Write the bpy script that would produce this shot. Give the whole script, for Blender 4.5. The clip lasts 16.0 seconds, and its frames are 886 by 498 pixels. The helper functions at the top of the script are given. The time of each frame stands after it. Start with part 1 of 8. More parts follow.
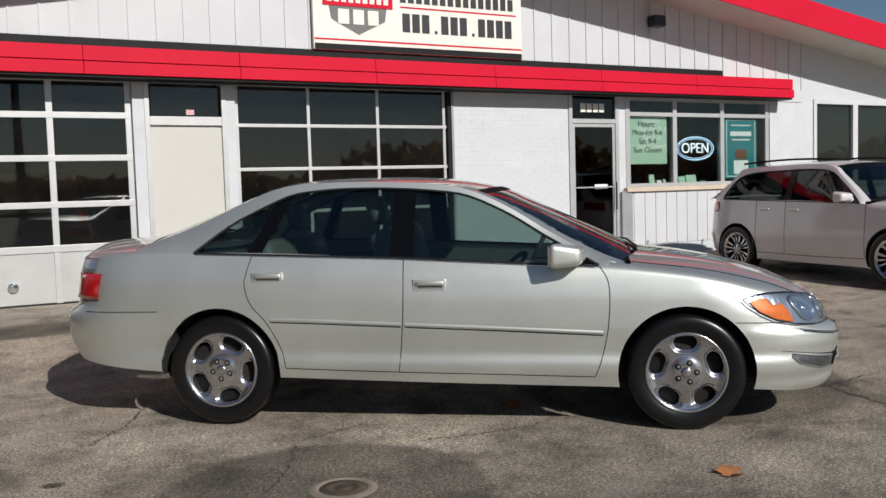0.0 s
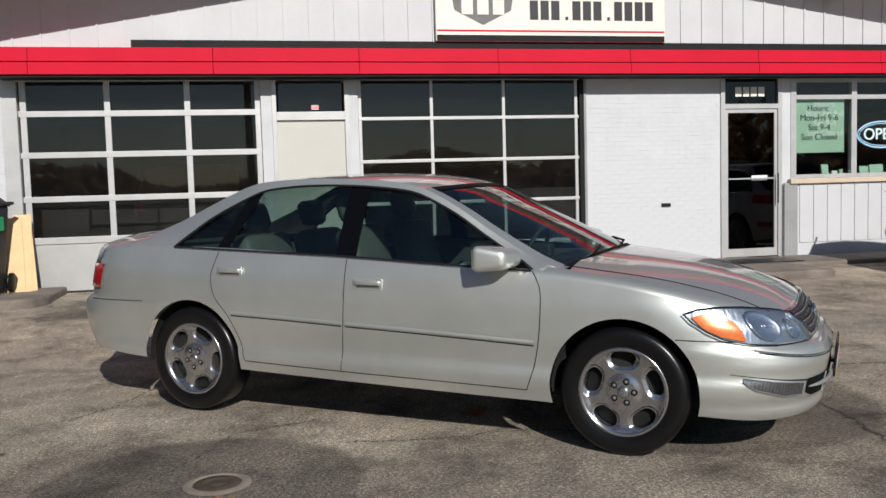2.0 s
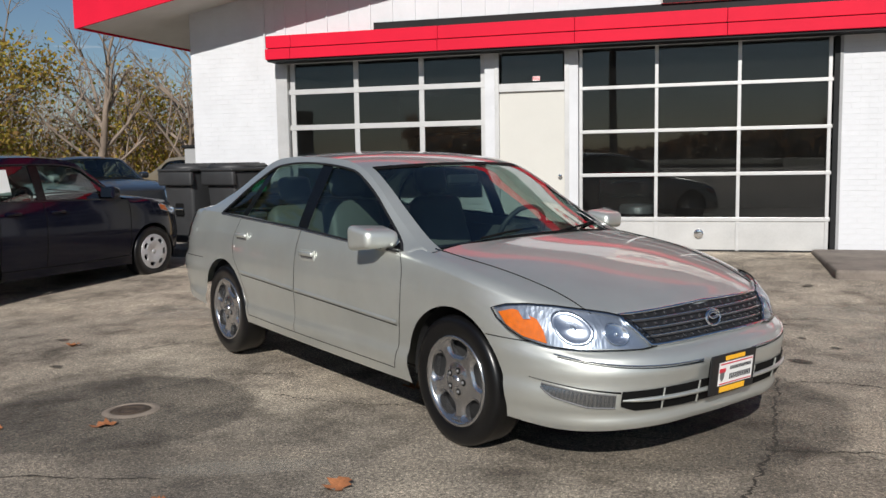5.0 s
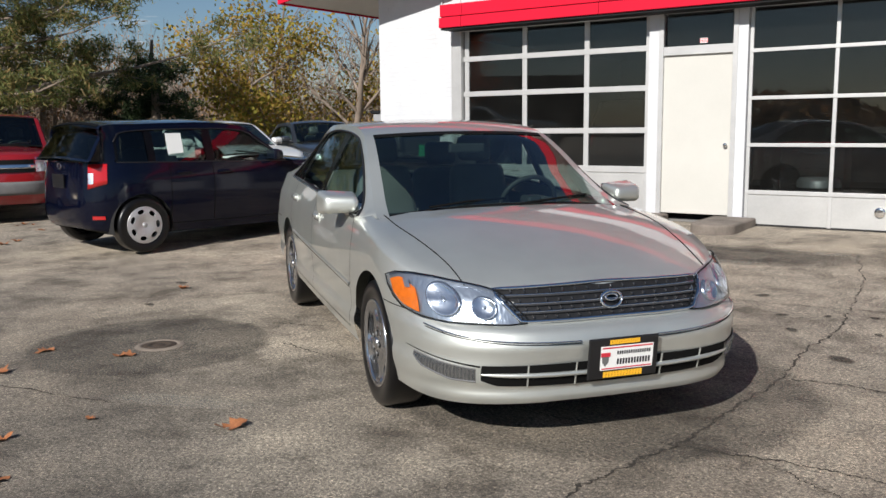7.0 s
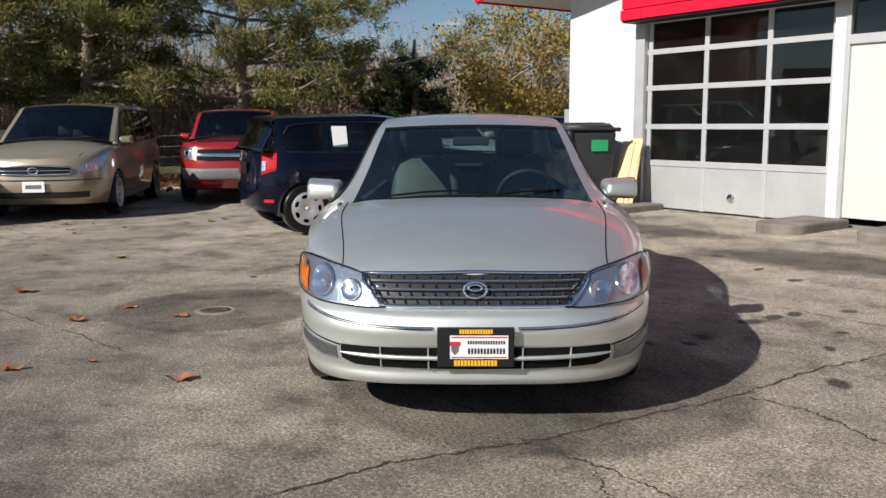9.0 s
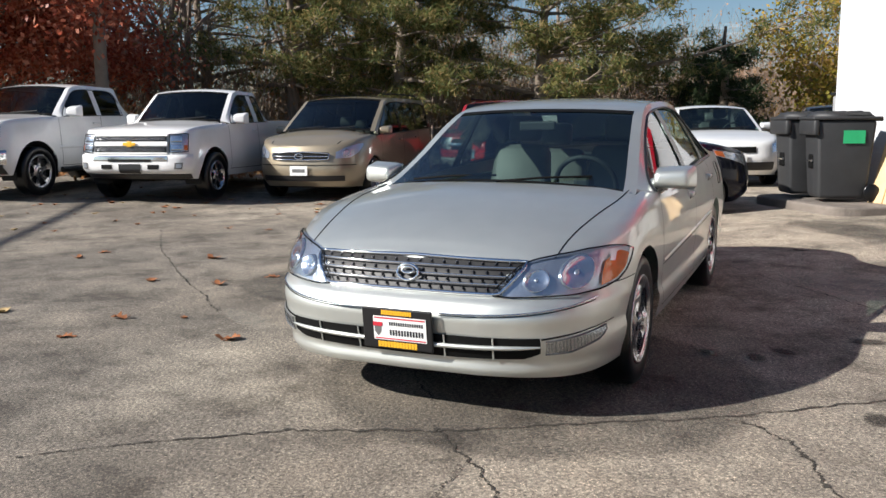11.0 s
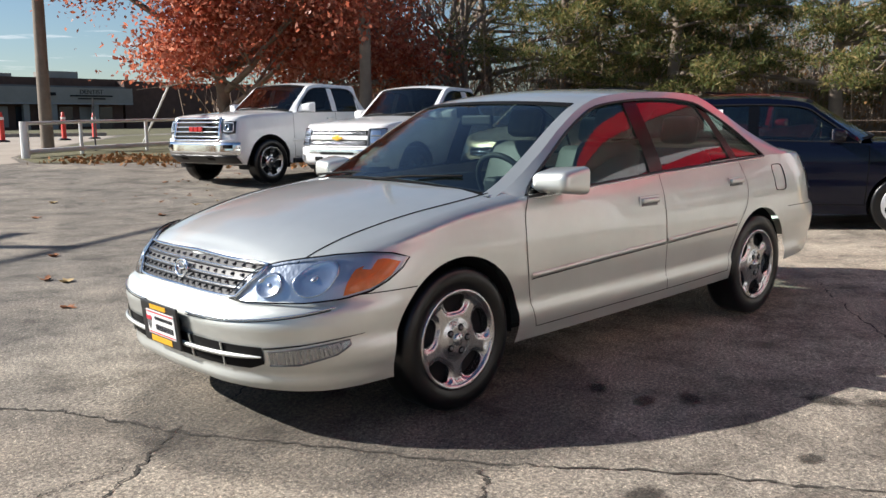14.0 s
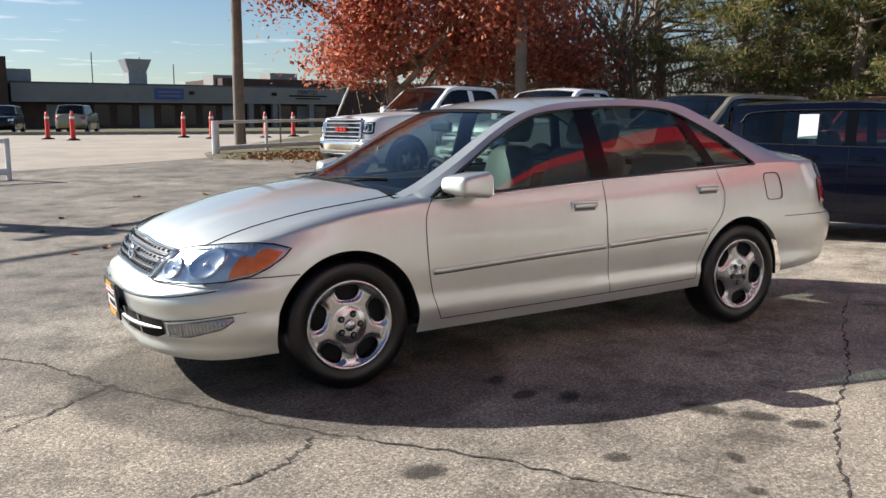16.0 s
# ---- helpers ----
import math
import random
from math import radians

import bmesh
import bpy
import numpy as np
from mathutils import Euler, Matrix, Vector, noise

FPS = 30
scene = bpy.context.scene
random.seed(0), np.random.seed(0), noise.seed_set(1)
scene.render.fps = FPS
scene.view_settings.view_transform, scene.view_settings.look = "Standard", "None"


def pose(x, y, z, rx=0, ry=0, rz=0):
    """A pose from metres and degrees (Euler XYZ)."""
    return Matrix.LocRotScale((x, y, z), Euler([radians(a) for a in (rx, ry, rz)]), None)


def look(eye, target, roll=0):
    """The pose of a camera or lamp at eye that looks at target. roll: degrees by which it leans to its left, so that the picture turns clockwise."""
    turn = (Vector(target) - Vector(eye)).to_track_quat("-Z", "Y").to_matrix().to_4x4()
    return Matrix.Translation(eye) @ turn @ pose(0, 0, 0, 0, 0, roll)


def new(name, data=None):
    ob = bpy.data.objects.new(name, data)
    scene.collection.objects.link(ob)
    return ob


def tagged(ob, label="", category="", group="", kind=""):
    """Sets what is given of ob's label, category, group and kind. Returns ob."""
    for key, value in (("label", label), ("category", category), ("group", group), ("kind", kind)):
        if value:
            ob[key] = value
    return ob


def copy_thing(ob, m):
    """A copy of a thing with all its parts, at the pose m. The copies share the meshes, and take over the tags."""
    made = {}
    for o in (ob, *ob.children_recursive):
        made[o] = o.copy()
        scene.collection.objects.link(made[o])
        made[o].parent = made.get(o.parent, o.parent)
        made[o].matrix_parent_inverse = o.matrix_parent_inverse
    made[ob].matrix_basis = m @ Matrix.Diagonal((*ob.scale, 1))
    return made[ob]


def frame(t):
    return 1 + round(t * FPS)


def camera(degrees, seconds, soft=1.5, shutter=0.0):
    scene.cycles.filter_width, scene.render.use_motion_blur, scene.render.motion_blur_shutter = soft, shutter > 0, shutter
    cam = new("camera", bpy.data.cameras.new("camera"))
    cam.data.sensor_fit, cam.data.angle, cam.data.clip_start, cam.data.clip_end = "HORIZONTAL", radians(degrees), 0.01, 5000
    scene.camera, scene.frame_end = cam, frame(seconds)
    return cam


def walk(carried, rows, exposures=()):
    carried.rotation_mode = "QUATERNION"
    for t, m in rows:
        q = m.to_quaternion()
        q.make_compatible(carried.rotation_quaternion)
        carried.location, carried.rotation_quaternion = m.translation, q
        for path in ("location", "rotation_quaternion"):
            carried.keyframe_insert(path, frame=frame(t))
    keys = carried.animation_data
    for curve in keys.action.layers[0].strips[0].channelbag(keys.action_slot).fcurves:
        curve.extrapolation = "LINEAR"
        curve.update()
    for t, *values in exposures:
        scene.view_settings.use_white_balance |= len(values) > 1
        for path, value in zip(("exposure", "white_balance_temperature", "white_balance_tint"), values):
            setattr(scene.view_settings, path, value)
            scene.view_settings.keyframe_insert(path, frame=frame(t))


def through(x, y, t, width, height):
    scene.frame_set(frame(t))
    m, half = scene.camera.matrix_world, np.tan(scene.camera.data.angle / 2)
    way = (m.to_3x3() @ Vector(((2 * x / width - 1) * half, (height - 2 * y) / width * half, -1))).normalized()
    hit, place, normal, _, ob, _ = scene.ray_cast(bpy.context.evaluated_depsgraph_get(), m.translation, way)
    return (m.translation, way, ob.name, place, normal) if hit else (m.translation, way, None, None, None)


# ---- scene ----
cam = camera(54.0, 16.0)
PATH = [
    (0, (-0.034, 0.047, 1.344), (0.9, 1.81, 1.21), -1.7),
    (0.5, (0.355, -0.117, 1.358), (1.155, 1.71, 1.215), -1.7),
    (1, (0.758, -0.291, 1.376), (1.43, 1.588, 1.231), -1.6),
    (1.5, (1.201, -0.311, 1.353), (1.727, 1.613, 1.207), -1.6),
    (2, (1.649, -0.379, 1.352), (2.054, 1.574, 1.206), -1.6),
    (2.5, (2.097, -0.421, 1.362), (2.37, 1.555, 1.218), -1.6),
    (3, (2.569, -0.428, 1.364), (2.694, 1.563, 1.223), -1.6),
    (3.2, (2.771, -0.459, 1.363), (2.835, 1.535, 1.218), -1.5),
    (5.3, (4.759, -0.366, 1.4), (4.12, 1.516, 1.18), -0.9),
    (5.5, (4.916, -0.321, 1.406), (4.227, 1.542, 1.179), -0.8),
    (6, (5.352, -0.196, 1.401), (4.492, 1.592, 1.148), -0.7),
    (6.5, (5.769, 0.035, 1.392), (4.745, 1.731, 1.119), -0.7),
    (7, (6.185, 0.272, 1.394), (5.046, 1.892, 1.114), -0.6),
    (7.5, (6.592, 0.519, 1.399), (5.313, 2.031, 1.117), -0.4),
    (8, (6.971, 0.86, 1.392), (5.548, 2.236, 1.108), -0.5),
    (8.5, (7.384, 1.142, 1.39), (5.853, 2.399, 1.108), -0.4),
    (9, (7.698, 1.488, 1.367), (6.077, 2.625, 1.082), -0.3),
    (9.4, (7.949, 1.759, 1.351), (6.243, 2.763, 1.066), -0.1),
    (9.5, (8.002, 1.834, 1.349), (6.271, 2.794, 1.063), -0.3),
    (10, (8.249, 2.212, 1.331), (6.411, 2.947, 1.043), -0.3),
    (10.2, (8.292, 2.411, 1.314), (6.427, 3.074, 1.024), -0.3),
    (12.3, (8.5, 4.276, 1.276), (6.523, 4.323, 0.981), -0.5),
    (12.5, (8.456, 4.428, 1.265), (6.478, 4.418, 0.968), -0.5),
    (13, (8.28, 4.842, 1.273), (6.305, 4.741, 0.969), -0.5),
    (13.5, (8.219, 5.263, 1.275), (6.251, 5.073, 0.976), -0.3),
    (14, (8.129, 5.676, 1.262), (6.184, 5.316, 0.966), -0.4),
    (14.5, (8.14, 6.102, 1.292), (6.229, 5.591, 1.001), -0.3),
    (15, (8.156, 6.471, 1.31), (6.278, 5.849, 1.018), -0.2),
    (15.5, (8.106, 6.816, 1.312), (6.26, 6.106, 1.017), -0.2),
    (16, (8.053, 7.196, 1.297), (6.25, 6.384, 1.002), -0.1),
]
walk(cam, [(t, look(eye, target, roll)) for t, eye, target, roll in PATH], [(0, -0.14), (3.0, -0.14), (5.5, 0.14), (9.0, 0.42), (10.2, 0.58), (12.4, 0.82), (16.0, 0.88)])

# light: low autumn sun from the street side, clear sky
SUN_TO = Vector((0.11, -1.0, 0.63)).normalized()
world = bpy.data.worlds.new("sky")
world.use_nodes = True
scene.world = world
_wn, _wl = world.node_tree.nodes, world.node_tree.links
_sky = _wn.new("ShaderNodeTexSky")
_sky.sky_type, _sky.sun_disc = "NISHITA", False
_sky.sun_elevation, _sky.sun_rotation = math.asin(SUN_TO.z), math.atan2(SUN_TO.x, SUN_TO.y)
_sky.air_density, _sky.dust_density, _sky.ozone_density = 1.0, 0.3, 4.0
# a few thin fair-weather clouds over the whole sky
_tc, _sep, _up, _div, _no, _cr, _cm = [_wn.new("ShaderNode" + k) for k in ("TexCoord", "SeparateXYZ", "Math", "VectorMath", "TexNoise", "ValToRGB", "Mix")]
_wl.new(_tc.outputs["Generated"], _sep.inputs[0])
_up.operation, _up.inputs[1].default_value = "MAXIMUM", 0.03
_wl.new(_sep.outputs["Z"], _up.inputs[0])
_div.operation = "DIVIDE"
_wl.new(_tc.outputs["Generated"], _div.inputs[0])
_wl.new(_up.outputs[0], _div.inputs[1])
_no.inputs["Scale"].default_value, _no.inputs["Detail"].default_value, _no.inputs["Roughness"].default_value = 0.9, 7, 0.55
_wl.new(_div.outputs[0], _no.inputs["Vector"])
_wl.new(_no.outputs["Fac"], _cr.inputs["Fac"])
_cr.color_ramp.elements[0].position, _cr.color_ramp.elements[0].color = 0.60, (0, 0, 0, 1)
_cr.color_ramp.elements[1].position, _cr.color_ramp.elements[1].color = 0.74, (0.75, 0.75, 0.75, 1)
_cm.data_type = "RGBA"
_wl.new(_cr.outputs["Color"], _cm.inputs["Factor"])
_wl.new(_sky.outputs[0], _cm.inputs["A"])
_cm.inputs["B"].default_value = (11.0, 11.3, 11.8, 1)
_wl.new(_cm.outputs["Result"], _wn["Background"].inputs["Color"])
_wn["Background"].inputs["Strength"].default_value = 0.055
sun = new("sun", bpy.data.lights.new("sun", "SUN"))
sun.data.energy, sun.data.angle, sun.data.color = 5.0, radians(0.53), (1.0, 0.962, 0.912)
sun.matrix_world = look((0, 0, 30), Vector((0, 0, 30)) - SUN_TO)



# ---------------------------------------------------------------- materials
def material(name, colour, rough=0.6, metal=0.0, coat=0.0, spec=0.5):
    m = bpy.data.materials.new(name)
    m.use_nodes = True
    b = m.node_tree.nodes["Principled BSDF"]
    b.inputs["Base Color"].default_value = (*colour, 1)
    b.inputs["Roughness"].default_value = rough
    b.inputs["Metallic"].default_value = metal
    b.inputs["Coat Weight"].default_value = coat
    b.inputs["Coat Roughness"].default_value = 0.03
    b.inputs["Specular IOR Level"].default_value = spec
    return m


def nodes_of(m):
    t = m.node_tree
    return t.nodes, t.links, t.nodes["Principled BSDF"]


def noise_of(m, scale, detail=4.0, rough=0.6, coords="Object"):
    n, l, _ = nodes_of(m)
    tc = n.new("ShaderNodeTexCoord")
    tex = n.new("ShaderNodeTexNoise")
    tex.inputs["Scale"].default_value = scale
    tex.inputs["Detail"].default_value = detail
    tex.inputs["Roughness"].default_value = rough
    l.new(tc.outputs[coords], tex.inputs["Vector"])
    return tex.outputs["Fac"]


def ramp(m, fac, stops):
    n, l, _ = nodes_of(m)
    r = n.new("ShaderNodeValToRGB")
    while len(r.color_ramp.elements) < len(stops):
        r.color_ramp.elements.new(0.5)
    for e, (p, c) in zip(r.color_ramp.elements, stops):
        e.position, e.color = p, (*c, 1)
    l.new(fac, r.inputs["Fac"])
    return r.outputs["Color"]


def mix(m, fac, a, b, kind="MIX"):
    n, l, _ = nodes_of(m)
    x = n.new("ShaderNodeMix")
    x.data_type, x.blend_type = "RGBA", kind
    for sock, val in ((x.inputs["Factor"], fac), (x.inputs["A"], a), (x.inputs["B"], b)):
        if isinstance(val, (int, float)):
            sock.default_value = val
        elif isinstance(val, tuple):
            sock.default_value = (*val, 1)
        else:
            l.new(val, sock)
    return x.outputs["Result"]


def bump(m, fac, strength=0.3, dist=0.005):
    n, l, b = nodes_of(m)
    x = n.new("ShaderNodeBump")
    x.inputs["Strength"].default_value, x.inputs["Distance"].default_value = strength, dist
    l.new(fac, x.inputs["Height"])
    l.new(x.outputs["Normal"], b.inputs["Normal"])


def varied(name, colour, rough=0.7, scale=3.0, amount=0.25, fine=40.0, relief=0.2, dist=0.003, metal=0.0):
    """A surface with patches and grain round one base colour."""
    m = material(name, colour, rough, metal)
    n, l, b = nodes_of(m)
    lo = tuple(c * (1 - amount) for c in colour)
    hi = tuple(min(1, c * (1 + amount * 0.6)) for c in colour)
    big = ramp(m, noise_of(m, scale), [(0.3, lo), (0.7, hi)])
    small = noise_of(m, fine, 3)
    l.new(mix(m, 0.25, big, ramp(m, small, [(0.3, lo), (0.7, hi)])), b.inputs["Base Color"])
    bump(m, small, relief, dist)
    return m


def glass(name, tint, gloss=0.02, extra=0.0, dust=0.0):
    m = bpy.data.materials.new(name)
    m.use_nodes = True
    n, l = m.node_tree.nodes, m.node_tree.links
    n.remove(n["Principled BSDF"])
    tr, gl, lw, mx = n.new("ShaderNodeBsdfTransparent"), n.new("ShaderNodeBsdfGlossy"), n.new("ShaderNodeLayerWeight"), n.new("ShaderNodeMixShader")
    lw.inputs["Blend"].default_value = 0.5
    pw, sc = n.new("ShaderNodeMath"), n.new("ShaderNodeMath")
    pw.operation, sc.operation = "POWER", "MULTIPLY_ADD"
    pw.inputs[1].default_value, sc.inputs[1].default_value, sc.inputs[2].default_value = 4.6, 0.90, max(0.02, 0.055 + extra)
    tr.inputs["Color"].default_value = (*tint, 1)
    gl.inputs["Roughness"].default_value = gloss
    l.new(lw.outputs["Facing"], pw.inputs[0])
    l.new(pw.outputs[0], sc.inputs[0])
    l.new(sc.outputs[0], mx.inputs[0])
    l.new(tr.outputs[0], mx.inputs[1])
    l.new(gl.outputs[0], mx.inputs[2])
    out = mx.outputs[0]
    if dust:
        # a thin film of dirt on the pane
        di, md = n.new("ShaderNodeBsdfDiffuse"), n.new("ShaderNodeMixShader")
        di.inputs["Color"].default_value = (0.52, 0.50, 0.47, 1)
        tc, tx, mr = n.new("ShaderNodeTexCoord"), n.new("ShaderNodeTexNoise"), n.new("ShaderNodeMapRange")
        tx.inputs["Scale"].default_value, tx.inputs["Detail"].default_value = 2.5, 6
        l.new(tc.outputs["Object"], tx.inputs["Vector"])
        l.new(tx.outputs["Fac"], mr.inputs["Value"])
        mr.inputs["From Min"].default_value, mr.inputs["From Max"].default_value = 0.3, 0.7
        mr.inputs["To Min"].default_value, mr.inputs["To Max"].default_value = dust * 0.6, dust * 1.4
        l.new(mr.outputs[0], md.inputs[0])
        l.new(out, md.inputs[1])
        l.new(di.outputs[0], md.inputs[2])
        out = md.outputs[0]
    l.new(out, n["Material Output"].inputs["Surface"])
    return m


def paint(name, colour, metal=0.0, rough=0.35, flake=0.0):
    m = material(name, colour, rough, metal, 1.0)
    n, l, b = nodes_of(m)
    dust = noise_of(m, 2.2, 5)
    l.new(ramp(m, dust, [(0.25, tuple(c * 0.9 for c in colour)), (0.75, tuple(min(1, c * 1.05) for c in colour))]), b.inputs["Base Color"])
    if flake:
        bump(m, noise_of(m, 900.0, 1), flake, 0.0003)
    return m


def faceted(name, colour, rough, metal=1.0):
    """A lamp's mirror broken into small flutes."""
    m = material(name, colour, rough, metal)
    n, l, b = nodes_of(m)
    tc, vo = n.new("ShaderNodeTexCoord"), n.new("ShaderNodeTexVoronoi")
    vo.inputs["Scale"].default_value = 60.0
    st = n.new("ShaderNodeMapping")
    st.inputs["Scale"].default_value = (1.0, 1.0, 0.12)
    l.new(tc.outputs["Object"], st.inputs["Vector"])
    l.new(st.outputs[0], vo.inputs["Vector"])
    bump(m, vo.outputs["Distance"], 0.22, 0.006)
    return m


SILVER = paint("silver paint", (0.66, 0.68, 0.64), 0.80, 0.45, 0.04)
WHITE_PAINT = paint("white car paint", (0.78, 0.78, 0.77), 0.0, 0.4)
GREY_PAINT = paint("grey car paint", (0.62, 0.60, 0.60), 0.1, 0.4)
NAVY = paint("navy car paint", (0.0015, 0.0025, 0.010), 0.0, 0.25)
TAN = paint("tan car paint", (0.36, 0.30, 0.21), 0.5, 0.36, 0.05)
RED_PAINT = paint("red car paint", (0.30, 0.010, 0.014), 0.2, 0.34)
DARK_GREY = paint("dark grey car paint", (0.030, 0.033, 0.038), 0.3, 0.35)
BLACK_PAINT = paint("black car paint", (0.012, 0.012, 0.013), 0.0, 0.3)
CAR_GLASS = glass("car glass", (0.42, 0.52, 0.49), 0.012, 0.03)
SCREEN = glass("windscreen glass", (0.50, 0.60, 0.575), 0.012, 0.085)
DARK_GLASS = glass("tinted car glass", (0.10, 0.12, 0.12))
SHOP_GLASS = glass("shop glass", (0.55, 0.58, 0.58), 0.012, 0.0, 0.008)
CLEAR_GLASS = glass("clear office glass", (0.86, 0.89, 0.88), 0.02, -0.01)
LENS = glass("clear lens", (0.93, 0.95, 0.97), 0.02)
AMBER_BODY = varied("amber reflector", (0.78, 0.17, 0.015), 0.28, 30, 0.25, 90, 0.15, 0.002, 0.15)
for _m, _s in ((NAVY, 0.1), (BLACK_PAINT, 0.1)):
    _m.node_tree.nodes["Principled BSDF"].inputs["Specular IOR Level"].default_value = _s
    _m.node_tree.nodes["Principled BSDF"].inputs["Coat IOR"].default_value = 1.32
    _m.node_tree.nodes["Principled BSDF"].inputs["Coat Roughness"].default_value = 0.07
RED_LENS = material("red lens", (0.42, 0.01, 0.012), 0.12, 0.0, 1.0)
CHROME = material("chrome", (0.86, 0.87, 0.88), 0.08, 1.0)
REFLECTOR = faceted("lamp reflector", (0.88, 0.90, 0.93), 0.26)
ALLOY = varied("wheel alloy", (0.52, 0.52, 0.53), 0.20, 8, 0.12, 60, 0.05, 0.001, 0.95)
HUBCAP = varied("hubcap silver", (0.56, 0.56, 0.57), 0.4, 8, 0.12, 60, 0.05, 0.001, 0.6)
RUBBER = varied("tyre rubber", (0.0045, 0.0045, 0.005), 0.30, 6, 0.3, 60, 0.15, 0.001)
RUBBER.node_tree.nodes["Principled BSDF"].inputs["Specular IOR Level"].default_value = 0.42
BLACK_PLASTIC = varied("black plastic", (0.012, 0.012, 0.013), 0.38, 6, 0.2, 120, 0.15, 0.001)
GREY_PLASTIC = varied("grey plastic", (0.14, 0.14, 0.14), 0.55, 6, 0.2, 120, 0.15, 0.001)
UNDERBODY = material("underbody black", (0.008, 0.008, 0.008), 0.9)
GAP = material("panel gap", (0.004, 0.004, 0.004), 0.7, spec=0.15)
PILLAR = material("black pillar film", (0.003, 0.003, 0.0035), 0.22, spec=0.25)
SEAT = varied("grey leather", (0.20, 0.20, 0.185), 0.5, 7, 0.2, 70, 0.2, 0.002)
DASH = varied("dark dashboard", (0.05, 0.055, 0.055), 0.6, 7, 0.2, 150, 0.2, 0.001)
CABIN = varied("cabin trim", (0.10, 0.105, 0.10), 0.8, 7, 0.2, 150, 0.2, 0.001)
PAPER = material("white paper", (0.8, 0.82, 0.8), 0.7)
PLATE_WHITE = material("plate white", (0.78, 0.78, 0.76), 0.4)
PLATE_YELLOW = material("plate yellow", (0.85, 0.45, 0.03), 0.4)
PLATE_RED = material("plate red", (0.55, 0.03, 0.05), 0.4)
INK = material("dark ink", (0.02, 0.02, 0.025), 0.5)


# ---------------------------------------------------------------- building helpers
def mesh_of(name, verts, faces, smooth=True):
    me = bpy.data.meshes.new(name)
    me.from_pydata([tuple(map(float, v)) for v in verts], [], [tuple(map(int, f)) for f in faces])
    if smooth:
        me.polygons.foreach_set("use_smooth", [True] * len(me.polygons))
    me.update()
    return me


def place(name, me, mat=None, parent=None, label="", m=None):
    ob = new(name, me)
    if mat is not None and not me.materials:
        me.materials.append(mat)
    if parent is not None:
        ob.parent = parent
    if m is not None:
        ob.matrix_basis = m
    if label:
        ob["label"] = label
    return ob


def part(name, bm, mat, parent=None, label="", smooth=False, m=None):
    """Links a bmesh as one mesh object, under a thing or a part."""
    me = bpy.data.meshes.new(name)
    bm.to_mesh(me)
    bm.free()
    if smooth:
        me.polygons.foreach_set("use_smooth", [True] * len(me.polygons))
    return place(name, me, mat, parent, label, m)


def box(x0, x1, y0, y1, z0, z1, bevel=0.0, bm=None):
    bm = bm or bmesh.new()
    r = bmesh.ops.create_cube(bm, size=1.0, matrix=Matrix.Translation(((x0 + x1) / 2, (y0 + y1) / 2, (z0 + z1) / 2)) @ Matrix.Diagonal((x1 - x0, y1 - y0, z1 - z0, 1)))
    if bevel:
        es = list({e for v in r["verts"] for e in v.link_edges})
        bmesh.ops.bevel(bm, geom=es, offset=bevel, segments=2, affect="EDGES", profile=0.5)
    return bm


def rod(a, b, r0, r1=None, seg=12, bm=None):
    """A round bar from a to b."""
    bm = bm or bmesh.new()
    a, b = Vector(a), Vector(b)
    d = b - a
    m = Matrix.Translation((a + b) / 2) @ d.to_track_quat("Z", "Y").to_matrix().to_4x4()
    bmesh.ops.create_cone(bm, cap_ends=True, segments=seg, radius1=r0, radius2=r0 if r1 is None else r1, depth=d.length, matrix=m)
    return bm


def grid_mesh(name, pts, smooth=True, close_u=False):
    """A mesh from rows of points."""
    rows, cols = len(pts), len(pts[0])
    verts = [p for r in pts for p in r]
    faces = []
    for i in range(rows - 1):
        for j in range(cols if close_u else cols - 1):
            k = (j + 1) % cols
            faces.append((i * cols + j, i * cols + k, (i + 1) * cols + k, (i + 1) * cols + j))
    return mesh_of(name, verts, faces, smooth)


def turned(name, profile, seg=48, axis="y"):
    """A body of rotation from (radius, offset along the axis) pairs."""
    pts = []
    for r, o in profile:
        row = []
        for k in range(seg):
            a = 2 * math.pi * k / seg
            c, s = r * math.cos(a), r * math.sin(a)
            row.append((c, o, s) if axis == "y" else (c, s, o))
        pts.append(row)
    return grid_mesh(name, pts, True, True)


def tube(name, path, radius, seg=8):
    pts = []
    path = [Vector(p) for p in path]
    for i, p in enumerate(path):
        d = (path[min(i + 1, len(path) - 1)] - path[max(i - 1, 0)]).normalized()
        side = d.cross(Vector((0, 0, 1)) if abs(d.z) < 0.9 else Vector((1, 0, 0))).normalized()
        up = side.cross(d)
        r = radius[i] if isinstance(radius, (list, tuple)) else radius
        pts.append([p + (side * math.cos(a) + up * math.sin(a)) * r for a in (2 * math.pi * k / seg for k in range(seg))])
    return grid_mesh(name, pts, True, True)


def empty(name, label, category, m=None, group=""):
    ob = new(name)
    ob.empty_display_size = 0.2
    if m is not None:
        ob.matrix_basis = m
    return tagged(ob, label, category, group)


def smooth01(t):
    t = max(0.0, min(1.0, t))
    return t * t * (3 - 2 * t)


def gz(x, y):
    """Height of the asphalt: a shallow dish that rises to the shop and to the street."""
    q = -0.75 * x - 0.65 * y
    return -0.035 + 0.14 * smooth01((y - 6.3) / 5.0) + 0.23 * smooth01((q - 1.0) / 10) + 0.3 * smooth01((q - 6) / 20)


